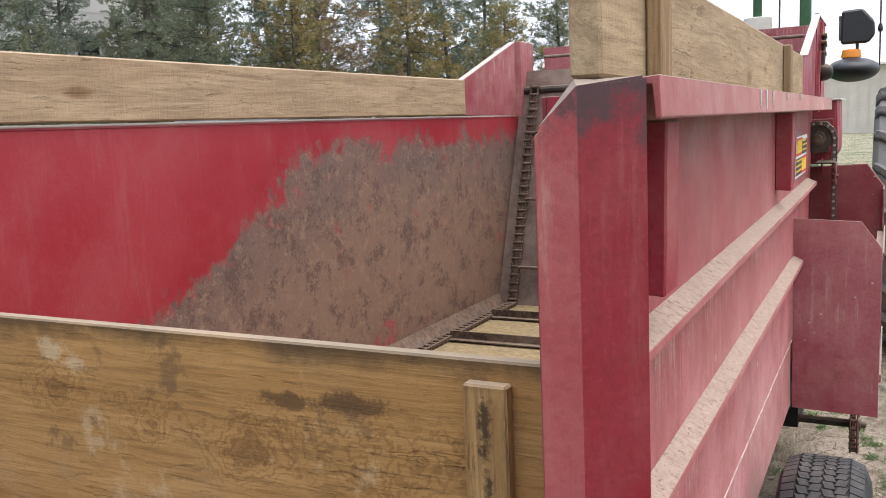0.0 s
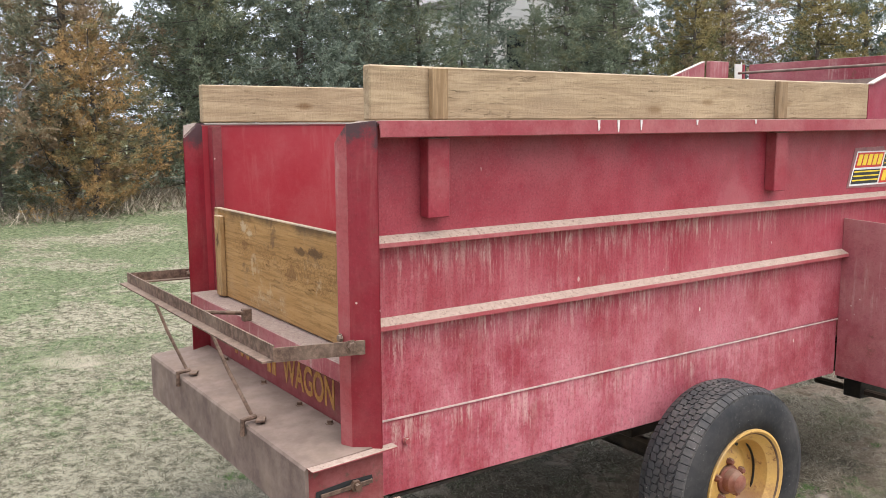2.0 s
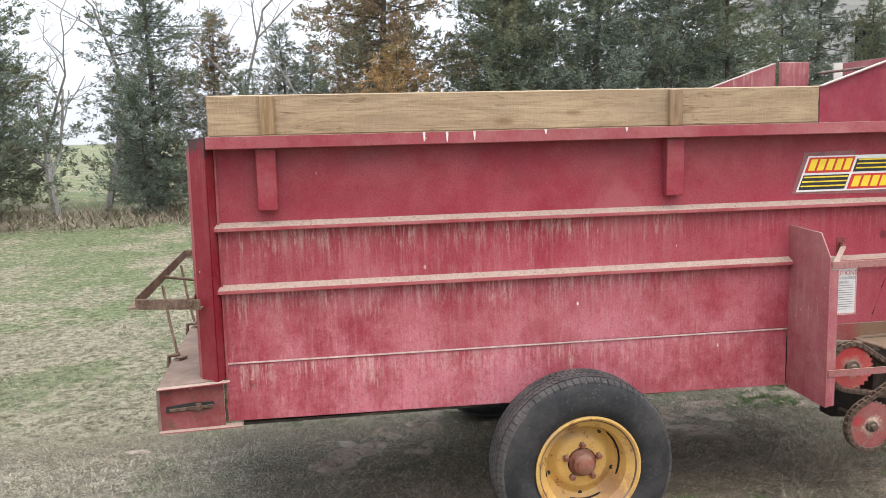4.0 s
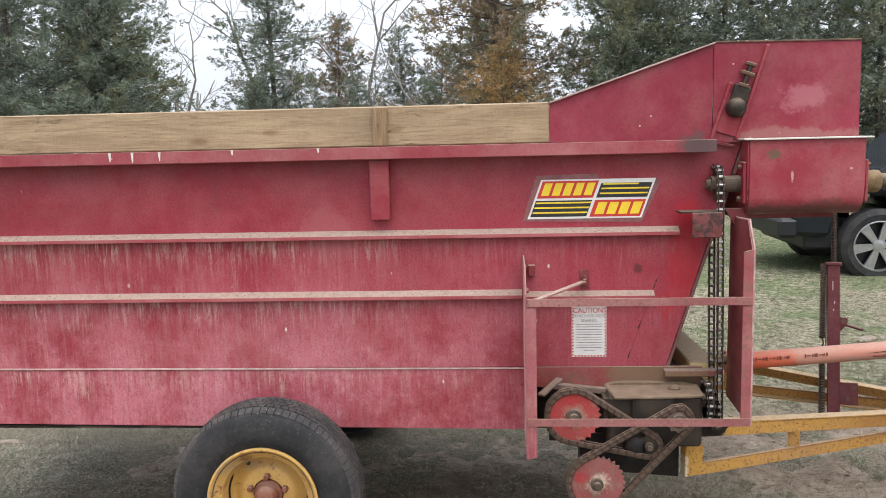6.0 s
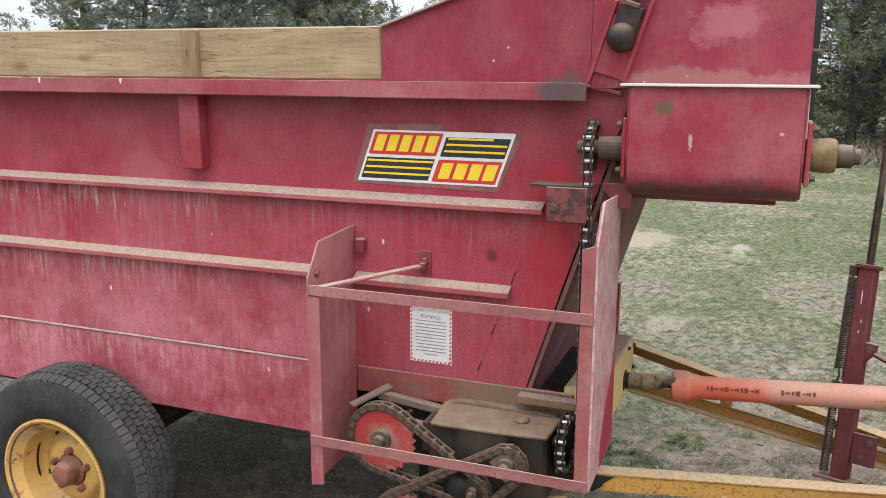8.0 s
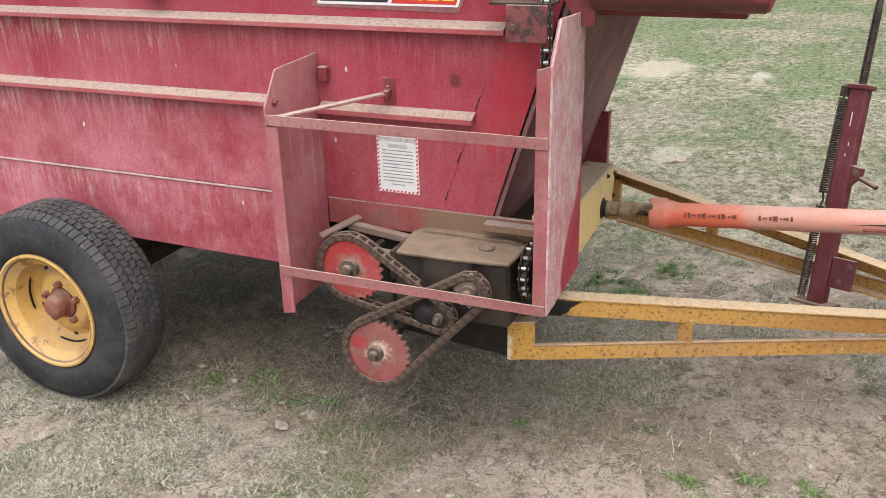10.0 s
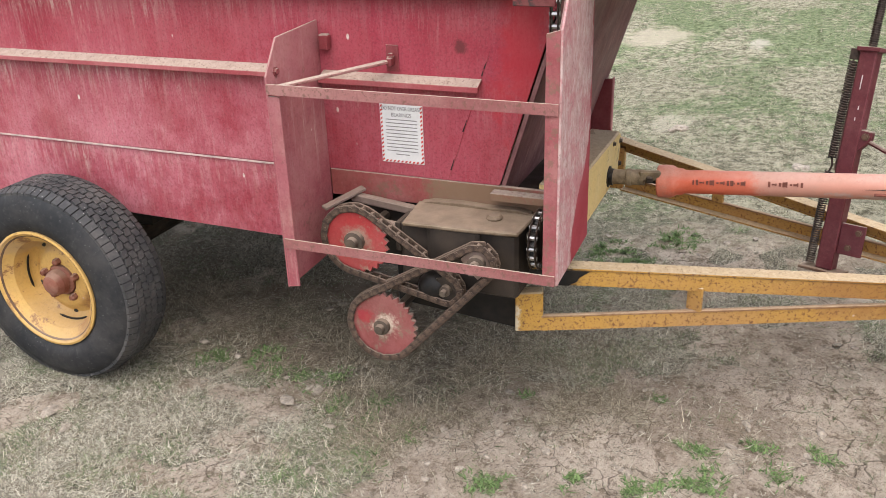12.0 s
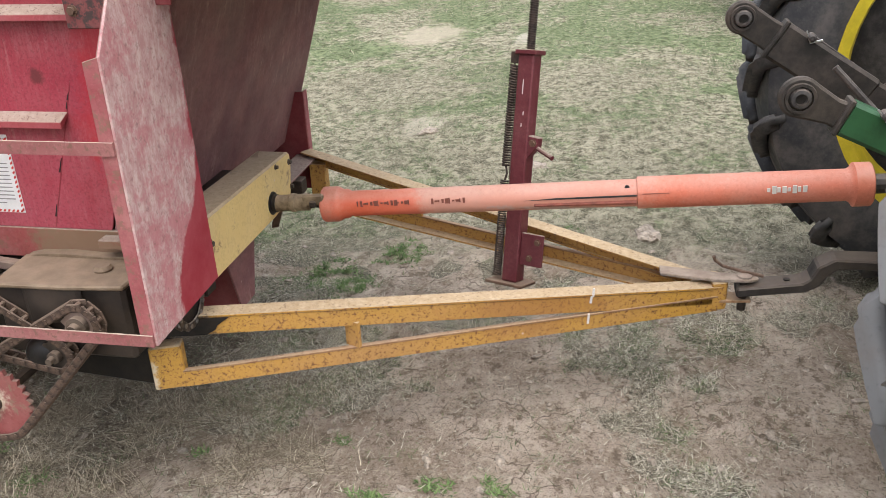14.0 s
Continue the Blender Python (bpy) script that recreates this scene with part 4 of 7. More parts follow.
# raised hopper sides in front of the boards
WING = [(2.610, 1.656), (3.217, 1.650), (3.217, 2.008), (2.610, 1.806)]
part("hopper_wing", prism(WING, 0, 0.010, 0.016, 0.001), M_WING, wagon, "red sloping hopper side")
part("hopper_wing", prism(WING, 0, far(-0.004), far(-0.010), 0.001), M_REDDUST, wagon)
part("wing_edge", bar((0.018, 2.610, 1.808), (0.018, 3.220, 2.011), 0.030, 0.006, 0.001), M_PALEEDGE, wagon)
part("wing_edge", bar((far(0.004), 2.610, 1.808), (far(0.004), 3.220, 2.011), 0.030, 0.006, 0.001), M_PALEEDGE, wagon)
part("hopper_side", prism([(3.219, 1.640), (3.754, 1.656), (3.752, 2.006), (3.219, 2.012)], 0, 0.012, 0.019, 0.001), M_WING, wagon, "red hopper side with faded patches")
part("hopper_rim", bar((0.016, 3.225, 2.014), (0.016, 3.752, 2.009), 0.016, 0.006, 0.001), M_STRAP, wagon)
part("hopper_post", box(far(0.004), 3.245, 1.640, far(-0.030), 3.420, 2.016, 0.003), M_REDDUST, wagon)
part("hopper_front", box(far(-0.004), 3.655, 1.650, 0.011, 3.663, 2.008, 0.001), M_REDDUST, wagon, "dusty red hopper front sheet")
part("beater_shaft", tube([(0.03, 3.298, 1.771), (far(0.03), 3.298, 1.771)], 0.022, 12), M_GREASE, wagon)
part("crossrod", tube([(-1.30, 3.45, 1.945), (-0.05, 3.45, 1.945)], 0.008, 8), M_DUSTY, wagon)

# sliding bearing and its screw, on an inclined guide
guide_d = Vector((0, 0.305, 0.952))
g0 = Vector((0.024, 3.258, 1.655))
for off in (-0.046, 0.046):
    a = g0 + Vector((0, off, 0))
    part("guide_bar", bar(a, a + guide_d * (0.36 if off > 0 else 0.22), 0.012, 0.018, 0.002, up=(1, 0, 0)), M_RED, wagon)
part("guide_plate", bar(g0 + guide_d * 0.02, g0 + guide_d * 0.17, 0.080, 0.008, 0.001, up=(1, 0, 0)), M_RED, wagon)
brg = part("bearing", lathe([(0.034, 0.0), (0.038, 0.012), (0.036, 0.030), (0.028, 0.048), (0.015, 0.056), (0.0, 0.058)], (0.024, 3.298, 1.771), 0, 20), M_GREASE, wagon, "greasy black slide bearing", 40)
part("bearing_yoke", bar((0.036, 3.298, 1.771), (0.036, 3.324, 1.850), 0.062, 0.022, 0.003, up=(1, 0, 0)), M_GREASE, brg)
part("adjusting_screw", tube([(0.040, 3.318, 1.830), (0.040, 3.350, 1.930)], 0.009, 8), M_GREASE, brg)
for u in (0.085, 0.13, 0.165):
    p = Vector((0.040, 3.298, 1.771)) + guide_d * u
    part("nut", bar(p - guide_d * 0.007, p + guide_d * 0.007, 0.040 if u != 0.13 else 0.052, 0.024, 0.003, up=(1, 0, 0)), M_RUSTY, brg)
part("guide_foot", bar((0.012, 3.185, 1.652), (0.012, 3.300, 1.628), 0.010, 0.012, 0.001, up=(1, 0, 0)), M_REDDARK, wagon)

# inclined front sheet
part("front_panel", prism([(3.002, 0.590), (3.338, 1.640), (3.352, 1.640), (3.016, 0.590)], 0, far(-0.004), -0.008, 0.001), M_FRONT, wagon, "dull pink-red inclined front sheet")

# cross conveyor trough with a rounded near end
CURVE = [(0.102 - 0.075 * (1 - math.cos(radians(a))), 1.440 - 0.070 * math.sin(radians(a))) for a in range(0, 91, 10)]
TROUGH = [(0.098, 1.650), (0.101, 1.54)] + CURVE + [(-1.500, 1.370), (-1.500, 1.380), (0.020, 1.380), (0.060, 1.400), (0.086, 1.440), (0.088, 1.650)]
trough = part("cross_conveyor", prism(TROUGH, 1, 3.336, 3.748, 0.002), M_COVER, wagon, "scratched red end cover of the cross conveyor", 30)
part("cover_edge", box(-0.02, 3.312, 1.650, 0.112, 3.775, 1.656, 0.001), M_CREAM, trough, "bare pale metal edge")
part("front_sheet", box(-1.49, 3.7545, 1.530, 0.086, 3.7566, 1.648, 0.0005), M_CREAM, trough, "cream-painted front sheet")
for y in (3.330, 3.748):
    part("conveyor_side", prism([(0.092, 1.648), (0.094, 1.470), (0.066, 1.392), (0.028, 1.374), (-1.500, 1.374), (-1.500, 1.648)], 1, y, y + 0.006, 0.001), M_RED, trough)
part("conveyor_bottom", box(-1.50, 3.330, 1.346, -0.05, 3.70, 1.3685, 0.003), M_REDDARK, trough)
for y in (3.318, 3.757):
    part("bearing_plate", box(-0.030, y, 1.415, 0.086, y + 0.012, 1.570, 0.003), M_RED, trough)
shaft = part("drive_shaft", tube([(0.030, 3.205, 1.487), (0.030, 3.345, 1.487)], 0.019, 14), M_HOUSING, wagon)
part("collar", lathe([(0.030, 0.0), (0.032, 0.05), (0.032, 0.075), (0.026, 0.08)], (0.030, 3.252, 1.487), 1, 20), M_HOUSING, shaft)
part("bearing_hub", lathe([(0.038, 0.0), (0.041, 0.010), (0.043, 0.045), (0.041, 0.056), (0.036, 0.060), (0.020, 0.061)], (0.030, 3.768, 1.487), 1, 24), M_OCHRE, shaft, "ochre caked bearing hub", 40)
part("shaft_stub", lathe([(0.028, 0.060), (0.029, 0.066), (0.028, 0.094), (0.020, 0.100), (0.019, 0.112), (0.0, 0.113)], (0.030, 3.768, 1.487), 1, 20), M_HOUSING, shaft, "dark greasy shaft end", 40)
for z in (1.433, 1.552):
    for y in (3.314, 3.771):
        part("bolt", bolt((0.06, y, z), 1, 1 if y > 3.5 else -1, 0.009, 0.012), M_RUSTY, trough)
part("chain_guard", prism([(3.300, 1.330), (3.345, 1.330), (3.345, 1.395), (3.262, 1.395)], 0, 0.040, 0.046, 0.001), M_REDDARK, wagon)


def chain_path(points, closed, pitch, label, parent, axis, wid=0.020, material=None, name="drive_chain", roller=None):
    """Roller chain laid along a path; every link is a piece. axis: the direction of its pins."""
    pts = [Vector(p) for p in points]
    if closed:
        pts.append(pts[0])
    seg = [(b - a).length for a, b in zip(pts, pts[1:])]
    total = sum(seg)
    n = max(2, int(total / pitch))
    pins = Vector(axis).normalized()
    owner = part(name, tube([pts[0], pts[0] + (pts[1] - pts[0]) * 0.02], 0.003, 5), material or M_CHAIN, parent, label)
    la = pitch * 0.60
    lb = box(-wid / 2, -la, -pitch * 0.36, -wid / 2 + 0.005, la, pitch * 0.36, 0.003)
    lb = box(wid / 2 - 0.005, -la, -pitch * 0.36, wid / 2, la, pitch * 0.36, 0.003, lb)
    rb = tube([(-wid / 2 - 0.002, 0, 0), (wid / 2 + 0.002, 0, 0)], pitch * 0.22, 7)
    for f in rb.faces:
        f.material_index = 1
    lb = joined(lb, rb)
    lm = mesh("chain_link", lb, [material or M_CHAIN, roller or material or M_CHAIN])
    step = total / n
    for i in range(n):
        d, j = i * step, 0
        while j < len(seg) - 1 and d > seg[j]:
            d -= seg[j]
            j += 1
        t = (pts[j + 1] - pts[j]).normalized()
        p = pts[j] + t * d
        u = pins.cross(t).normalized()
        m = Matrix((pins, t, u)).transposed().to_4x4()
        m.translation = p
        put("link", lm, owner, "", m)
    return owner


def arc(c, r, a0, a1, plane, n=10):
    """Points on a circle; plane gives the two axes of the angle."""
    out = []
    for i in range(n + 1):
        a = radians(a0 + (a1 - a0) * i / n)
        p = list(c)
        p[plane[0]] += r * math.cos(a)
        p[plane[1]] += r * math.sin(a)
        out.append(tuple(p))
    return out


def sprocket(c, r, teeth, axis, sign, body, label, parent=wagon, thick=0.012, hub=0.03, tooth=0.012):
    """A toothed wheel with a hub on one axis."""
    b = fresh()
    n = teeth * 4
    rings = []
    for h in (-thick / 2, thick / 2):
        ring = []
        for i in range(n):
            a = 2 * math.pi * i / n
            rr = r + (tooth if i % 4 in (1,) else tooth * 0.45 if i % 4 in (0, 2) else 0.0)
            q = [math.cos(a) * rr, math.sin(a) * rr]
            q.insert(axis, h)
            ring.append(b.verts.new(Vector(c) + Vector(q)))
        rings.append(ring)
    b.faces.new(rings[0])
    b.faces.new(rings[1])
    for i in range(n):
        b.faces.new((rings[0][i], rings[0][(i + 1) % n], rings[1][(i + 1) % n], rings[1][i]))
    bmesh.ops.recalc_face_normals(b, faces=b.faces)
    s = part("sprocket", b, body, parent, label)
    q = list(c)
    q[axis] += sign * thick / 2
    part("sprocket_hub", lathe([(hub, 0), (hub, 0.016 * sign), (hub * 0.6, 0.018 * sign), (hub * 0.55, 0.034 * sign), (0.0, 0.036 * sign)], q, axis, 16), M_HOUSING, s, "dirt-caked hub", 40)
    return s


# upright chain drive beside the front sheet
sprocket((0.030, 3.234, 1.487), 0.058, 12, 1, -1, M_GREASE, "black toothed wheel", tooth=0.010)
sprocket((0.030, 3.244, 0.600), 0.058, 12, 1, -1, M_OILSHADE, "black toothed wheel behind the guard", tooth=0.010)
sprocket((0.075, 3.200, 0.655), 0.066, 16, 1, -1, M_OILSHADE, "black toothed wheel beside the gear case", thick=0.016, tooth=0.008)
chain_path(arc((0.075, 3.200, 0.655), 0.074, 0, 340, (0, 2), 24), True, 0.030, "oily roller chain round the black wheel", wagon, (0, 1, 0), 0.024, None, "drive_chain", M_ROLLER)
loop = arc((0.030, 3.234, 1.487), 0.066, 0, 180, (0, 2), 10) + arc((0.030, 3.244, 0.600), 0.066, 180, 360, (0, 2), 10)
chain_path(loop, True, 0.030, "oily upright roller chain with bright rollers", wagon, (0, 1, 0), 0.024, None, "drive_chain", M_ROLLER)
tens = part("chain_tensioner", box(0.030, 3.085, 1.384, 0.104, 3.250, 1.391, 0.001), M_GREASE, wagon)
part("tensioner_plate", box(0.100, 3.130, 1.292, 0.108, 3.240, 1.386, 0.002), M_TENSION, tens)
part("tensioner_bolt", bolt((0.108, 3.150, 1.330), 0, 1, 0.009), M_RUSTY, tens)

# chain guard: two upright plates joined by two bars
rearplate = part("guard_plate", prism([(0.002, 0.505), (0.292, 0.498), (0.292, 1.118), (0.225, 1.212), (0.002, 1.222)], 1, 2.500, 2.506, 0.001), M_REDDUST, wagon, "dusty red guard plate with a cut corner")
part("plate_lip", prism([(2.506, 0.500), (2.540, 0.506), (2.540, 1.068), (2.506, 1.068)], 0, 0.286, 0.292, 0.001), M_REDDUST, rearplate)
part("bolt", bolt((0.245, 2.506, 1.125), 1, 1, 0.009), M_REDDARK, rearplate)
part("clip", box(0.004, 2.520, 1.140, 0.030, 2.548, 1.185, 0.003), M_REDDARK, rearplate)
frontplate = part("guard_plate", prism([(-0.030, 0.640), (0.292, 0.628), (0.292, 1.272), (0.225, 1.372), (-0.012, 1.362)], 1, 3.304, 3.310, 0.001), M_SCUFF, wagon, "red guard plate scraped to pale dusty pink")
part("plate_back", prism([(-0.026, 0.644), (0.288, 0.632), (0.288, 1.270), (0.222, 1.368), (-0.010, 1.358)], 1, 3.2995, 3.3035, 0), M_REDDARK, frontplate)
part("plate_lip", prism([(3.270, 0.630), (3.304, 0.628), (3.304, 1.272), (3.270, 1.262)], 0, 0.286, 0.292, 0.001), M_LIP, frontplate)
for z in (1.074, 0.628):
    part("guard_bar", angle_iron((0.2985, 2.5065, z), (0.2985, 3.3035, z), 0.030, 0.005, flip=-1, h=0.028), M_BARS, wagon, "chipped red angle-iron bar")
brace = part("brace_rod", bar((0.284, 2.530, 1.092), (0.030, 2.735, 1.118), 0.022, 0.009, 0.002), M_BARS, wagon)
part("brace_lug", box(0.002, 2.732, 1.104, 0.030, 2.748, 1.128, 0.003), M_REDDARK, brace)
part("brace_bolt", bolt((0.012, 2.740, 1.128), 2, 1, 0.008, 0.010), M_REDDARK, brace)
part("brace_plate", box(0.001, 2.722, 1.085, 0.004, 2.760, 1.160, 0.001), M_REDDARK, brace)

# gear case under the front
# added dark plate hides the yellow shield; the gap's shade is its colour
part("gap_plate", box(-0.012, 3.105, 0.480, -0.002, 3.200, 0.742, 0.002), M_GREASE, wagon)
case = part("gear_case", box(0.000, 2.812, 0.500, 0.165, 3.165, 0.698, 0.010), M_CASE, wagon, "gear case caked in brown dirt and grease")
part("case_lid", prism([(0.022, 2.812), (0.018, 3.178), (0.172, 3.168), (0.186, 3.02), (0.190, 2.832)], 2, 0.694, 0.707, 0.004), M_LID, case, "lid under a crust of brown earth")
part("case_gasket", prism([(0.176, 2.90), (0.172, 3.06), (0.178, 3.045), (0.182, 2.915)], 2, 0.600, 0.695, 0.003), M_CASE, case)
part("dirt_crust", prism([(2.82, 0.705), (2.86, 0.714), (2.95, 0.717), (3.04, 0.713), (3.12, 0.716), (3.16, 0.708), (3.16, 0.702), (2.82, 0.702)], 0, 0.004, 0.034, 0.004), M_LID, case)
part("filler_cap", lathe([(0.022, 0), (0.024, 0.006), (0.018, 0.014), (0.0, 0.016)], (0.091, 3.073, 0.706), 2, 12), M_LID, case)
part("case_flange", box(-0.012, 2.795, 0.600, 0.160, 2.812, 0.690, 0.003), M_CASE, case)
part("case_boss", lathe([(0.048, 0), (0.047, 0.012), (0.038, 0.026), (0.020, 0.034), (0.0, 0.036)], (0.165, 2.914, 0.505), 0, 24), M_OILSHADE, case, "round oily black cover", 40)
part("support_strip", box(-0.010, 2.508, 0.688, 0.003, 3.200, 0.7715, 0.002), M_CAKE, wagon, "lower edge caked with brown dirt")
part("bracket", bar((0.150, 2.560, 0.700), (0.040, 2.640, 0.735), 0.030, 0.010, 0.002), M_DUSTY, wagon)
part("tie_bar", bar((0.060, 2.610, 0.712), (0.060, 2.820, 0.690), 0.026, 0.026, 0.004), M_DUSTY, wagon)
part("tie_bar", bar((0.110, 2.700, 0.664), (0.110, 2.820, 0.654), 0.022, 0.018, 0.004), M_DUSTY, wagon)
part("front_crossbar", box(0.012, 3.045, 0.742, 0.050, 3.262, 0.766, 0.002), M_CAKE, wagon)
# black plates added to fill the front's underside with painted shade
part("deck_fill", box(-0.66, 2.98, 0.520, -0.02, 3.16, 0.700, 0.003), M_OILSHADE, wagon)
part("under_fill", box(-0.05, 2.60, 0.46, -0.014, 3.10, 0.686, 0.003), M_OILSHADE, wagon)

sprocket((0.185, 2.681, 0.630), 0.092, 26, 0, 1, M_SPROCKET, "red toothed wheel with worn paint")
sprocket((0.210, 2.765, 0.376), 0.097, 30, 0, 1, M_SPROCKETLOW, "dusty red toothed wheel hanging low", hub=0.024)
sprocket((0.210, 3.066, 0.622), 0.040, 11, 0, 1, M_DUSTY, "small dusty pinion", hub=0.026, tooth=0.009)
sprocket((0.185, 2.962, 0.515), 0.034, 11, 0, 1, M_GREASE, "small greasy pinion", hub=0.016, tooth=0.009)
for c in ((0.185, 2.681, 0.630), (0.210, 2.765, 0.376), (0.210, 3.066, 0.622)):
    part("stub_shaft", tube([(-0.25, c[1], c[2]), (c[0], c[1], c[2])], 0.016, 10), M_GREASE, wagon)


def belt(c1, r1, c2, r2, x):
    """Outline of a chain round two wheels in the y-z plane."""
    (y1, z1), (y2, z2) = c1, c2
    d = math.hypot(y2 - y1, z2 - z1)
    base = math.degrees(math.atan2(z2 - z1, y2 - y1))
    off = math.degrees(math.acos((r1 - r2) / d))
    return arc((x, y1, z1), r1, base + off, base + 360 - off, (1, 2), 18) + arc((x, y2, z2), r2, base - off, base + off, (1, 2), 10)


chain_path(belt((2.681, 0.630), 0.100, (2.962, 0.515), 0.042, 0.185), True, 0.031, "rusty roller chain round a red sprocket", wagon, (1, 0, 0), 0.030, M_CHAINDRY)
chain_path(belt((2.765, 0.376), 0.105, (3.066, 0.622), 0.049, 0.210), True, 0.031, "rusty roller chain to the low sprocket", wagon, (1, 0, 0), 0.030, M_CHAINDRY)
# near-black colour holds grease and the shade under the front
part("frame_channel", prism([(2.72, 0.350), (3.112, 0.318), (3.112, 0.478), (2.72, 0.500)], 0, -0.080, 0.006, 0.003), M_OILSHADE, wagon, "black frame end, grease and shade in its colour")

# drawbar: a symmetric A-frame, level lower beams and upper beams that slope down to the hitch
NEAR0, NEAR1 = Vector((0.030, 3.2, 0)), Vector((-0.570, 4.6, 0))
FAR0, FAR1 = Vector((-1.262, 3.2, 0)), Vector((-0.662, 4.6, 0))


def beam_at(y, z, near=True, inset=0.0):
    """A place on a drawbar beam's outer face, or inset towards the frame's middle."""
    a, c = (NEAR0, NEAR1) if near else (FAR0, FAR1)
    p = a + (c - a) * ((y - 3.2) / 1.4)
    return Vector((p.x + (-inset if near else inset), y, z))


tongue = part("drawbar", prism([(0.062, 3.126), (0.030, 3.202), (-0.012, 3.190), (0.018, 3.114)], 2, 0.338, 0.466, 0.004), M_YELLOW, wagon, "yellow A-frame drawbar with rust along its edges")
for near in (True, False):
    f = -1 if near else 1
    y0, y1 = (3.060, 4.610) if near else (3.100, 4.540)
    part("upper_beam", angle_iron(beam_at(y0, 0.508, near), beam_at(y1, 0.352, near), 0.010, 0.006, flip=f, h=0.048), M_YELLOW, tongue)
    part("upper_beam_top", bar(beam_at(y0, 0.5600, near, 0.027), beam_at(y1, 0.4050, near, 0.027), 0.056, 0.006, 0.001), M_YELLOW, tongue)
    part("lower_beam", angle_iron(beam_at(3.195, 0.338, near), beam_at(y1, 0.330, near), 0.045, 0.006, flip=f, h=0.044), M_YELLOW, tongue)
    part("lower_beam_lip", bar(beam_at(3.195, 0.3855, near, 0.006), beam_at(y1, 0.3775, near, 0.006), 0.015, 0.006, 0.001), M_BEAMRUST, tongue, "rusty upper edge of the beam")
    ys = 3.612 if near else 3.585
    part("strut", bar(beam_at(ys, 0.462, near, 0.012), beam_at(ys, 0.384, near, 0.012), 0.012, 0.046, 0.001, up=(0.4, 0.92, 0)), M_YELLOW, tongue)
part("beam_grime", prism([(3.05, 0.512), (3.275, 0.488), (3.285, 0.494), (3.300, 0.500), (3.305, 0.512), (3.335, 0.530), (3.05, 0.556)], 0, 0.0, 0.004, 0), M_OILSHADE, tongue, "black grease over the beam end", m=Matrix.Translation((0.033, 3.2, 0)) @ pose(0, 0, 0, 0, 0, 23.2) @ Matrix.Translation((0, -3.2, 0)))
part("beam_post", bar((-1.262, 3.155, 0.34), (-1.262, 3.155, 0.52), 0.050, 0.060, 0.002, up=(0, 1, 0)), M_YELLOW, tongue)
part("hitch_plate", prism([(-0.655, 4.44), (-0.600, 4.44), (-0.575, 4.600), (-0.580, 4.700), (-0.596, 4.722), (-0.616, 4.718), (-0.626, 4.60)], 2, 0.424, 0.434, 0.002), M_HITCH, tongue, "pale dusty hitch tongue plate")
part("hitch_plate", prism([(-0.570, 4.585), (-0.585, 4.705), (-0.625, 4.705), (-0.645, 4.585)], 2, 0.356, 0.366, 0.002), M_BEAMRUST, tongue)
part("hitch_block", prism([(-0.566, 4.59), (-0.580, 4.635), (-0.640, 4.635), (-0.660, 4.59)], 2, 0.332, 0.424, 0.004), M_YELLOW, tongue)
part("hitch_pin", tube([(-0.602, 4.682, 0.326), (-0.602, 4.682, 0.440)], 0.013, 10), M_GREASE, tongue)
part("pin_head", lathe([(0.022, 0), (0.022, 0.006), (0.012, 0.010)], (-0.602, 4.682, 0.434), 2, 12), M_HITCH, tongue)
part("pin_clip", tube([(-0.602, 4.735, 0.438), (-0.610, 4.68, 0.446), (-0.618, 4.620, 0.458), (-0.622, 4.597, 0.474), (-0.620, 4.592, 0.488)], 0.005, 6), M_STRAP, tongue)

# yellow shield round the power shaft's input
SHIELD = [(-0.02, 0.592), (-0.545, 0.590), (-0.680, 0.606), (-0.708, 0.700), (-0.709, 0.744), (-0.690, 0.756), (-0.05, 0.775)]
shield = part("shaft_shield", prism(SHIELD, 1, 3.160, 3.266, 0.006), M_SHIELD, wagon, "pale yellow shield box coated in grime")
part("top_crust", prism([(-0.06, 3.164), (-0.06, 3.240), (-0.40, 3.236), (-0.56, 3.205), (-0.66, 3.168)], 2, 0.7705, 0.7735, 0.001, ), M_LID, shield, "earth lying on the shield's top", m=Matrix.Translation((0, 0, 0.0)) @ pose(0, 0, 0, 0, -1.4, 0) @ Matrix.Translation((-0.018, 0, -0.0005)))
part("input_collar", lathe([(0.036, 0), (0.036, 0.003), (0.028, 0.004), (0.028, 0.016)], (-0.527, 3.266, 0.644), 1, 20), M_OILSHADE, shield, "", 40)
for dx, dz, rr in ((-0.690, 0.722, 0.007), (-0.688, 0.640, 0.007), (-0.100, 0.70, 0.008), (-0.58, 0.742, 0.006)):
    part("bolt", bolt((dx, 3.266, dz), 1, 1, rr), M_GREASE, shield)
part("leg_plate", prism([(-0.60, 0.28), (-0.50, 0.28), (-0.40, 0.60), (-0.70, 0.60)], 1, 3.120, 3.128, 0.002), M_FRONT, wagon)
part("leg_plate", box(-0.500, 2.98, 0.28, -0.492, 3.1195, 0.60, 0.002), M_REDDARK, wagon)
part("leg_plate", box(-1.294, 2.930, 0.400, -1.286, 3.112, 0.795, 0.002), M_REDDARK, wagon, "dark red upright plate")
part("leg_plate", box(-1.330, 3.106, 0.400, -1.295, 3.113, 0.795, 0.002), M_REDDUST, wagon)
part("cross_member", box(-1.285, 3.060, 0.535, -0.700, 3.150, 0.543, 0.002), M_FRONT, wagon)
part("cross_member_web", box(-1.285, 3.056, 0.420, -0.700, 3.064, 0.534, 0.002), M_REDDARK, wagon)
part("side_stay", bar((-0.64, 3.24, 0.59), (-0.90, 3.10, 0.40), 0.024, 0.010, 0.001), M_RUSTY, wagon)

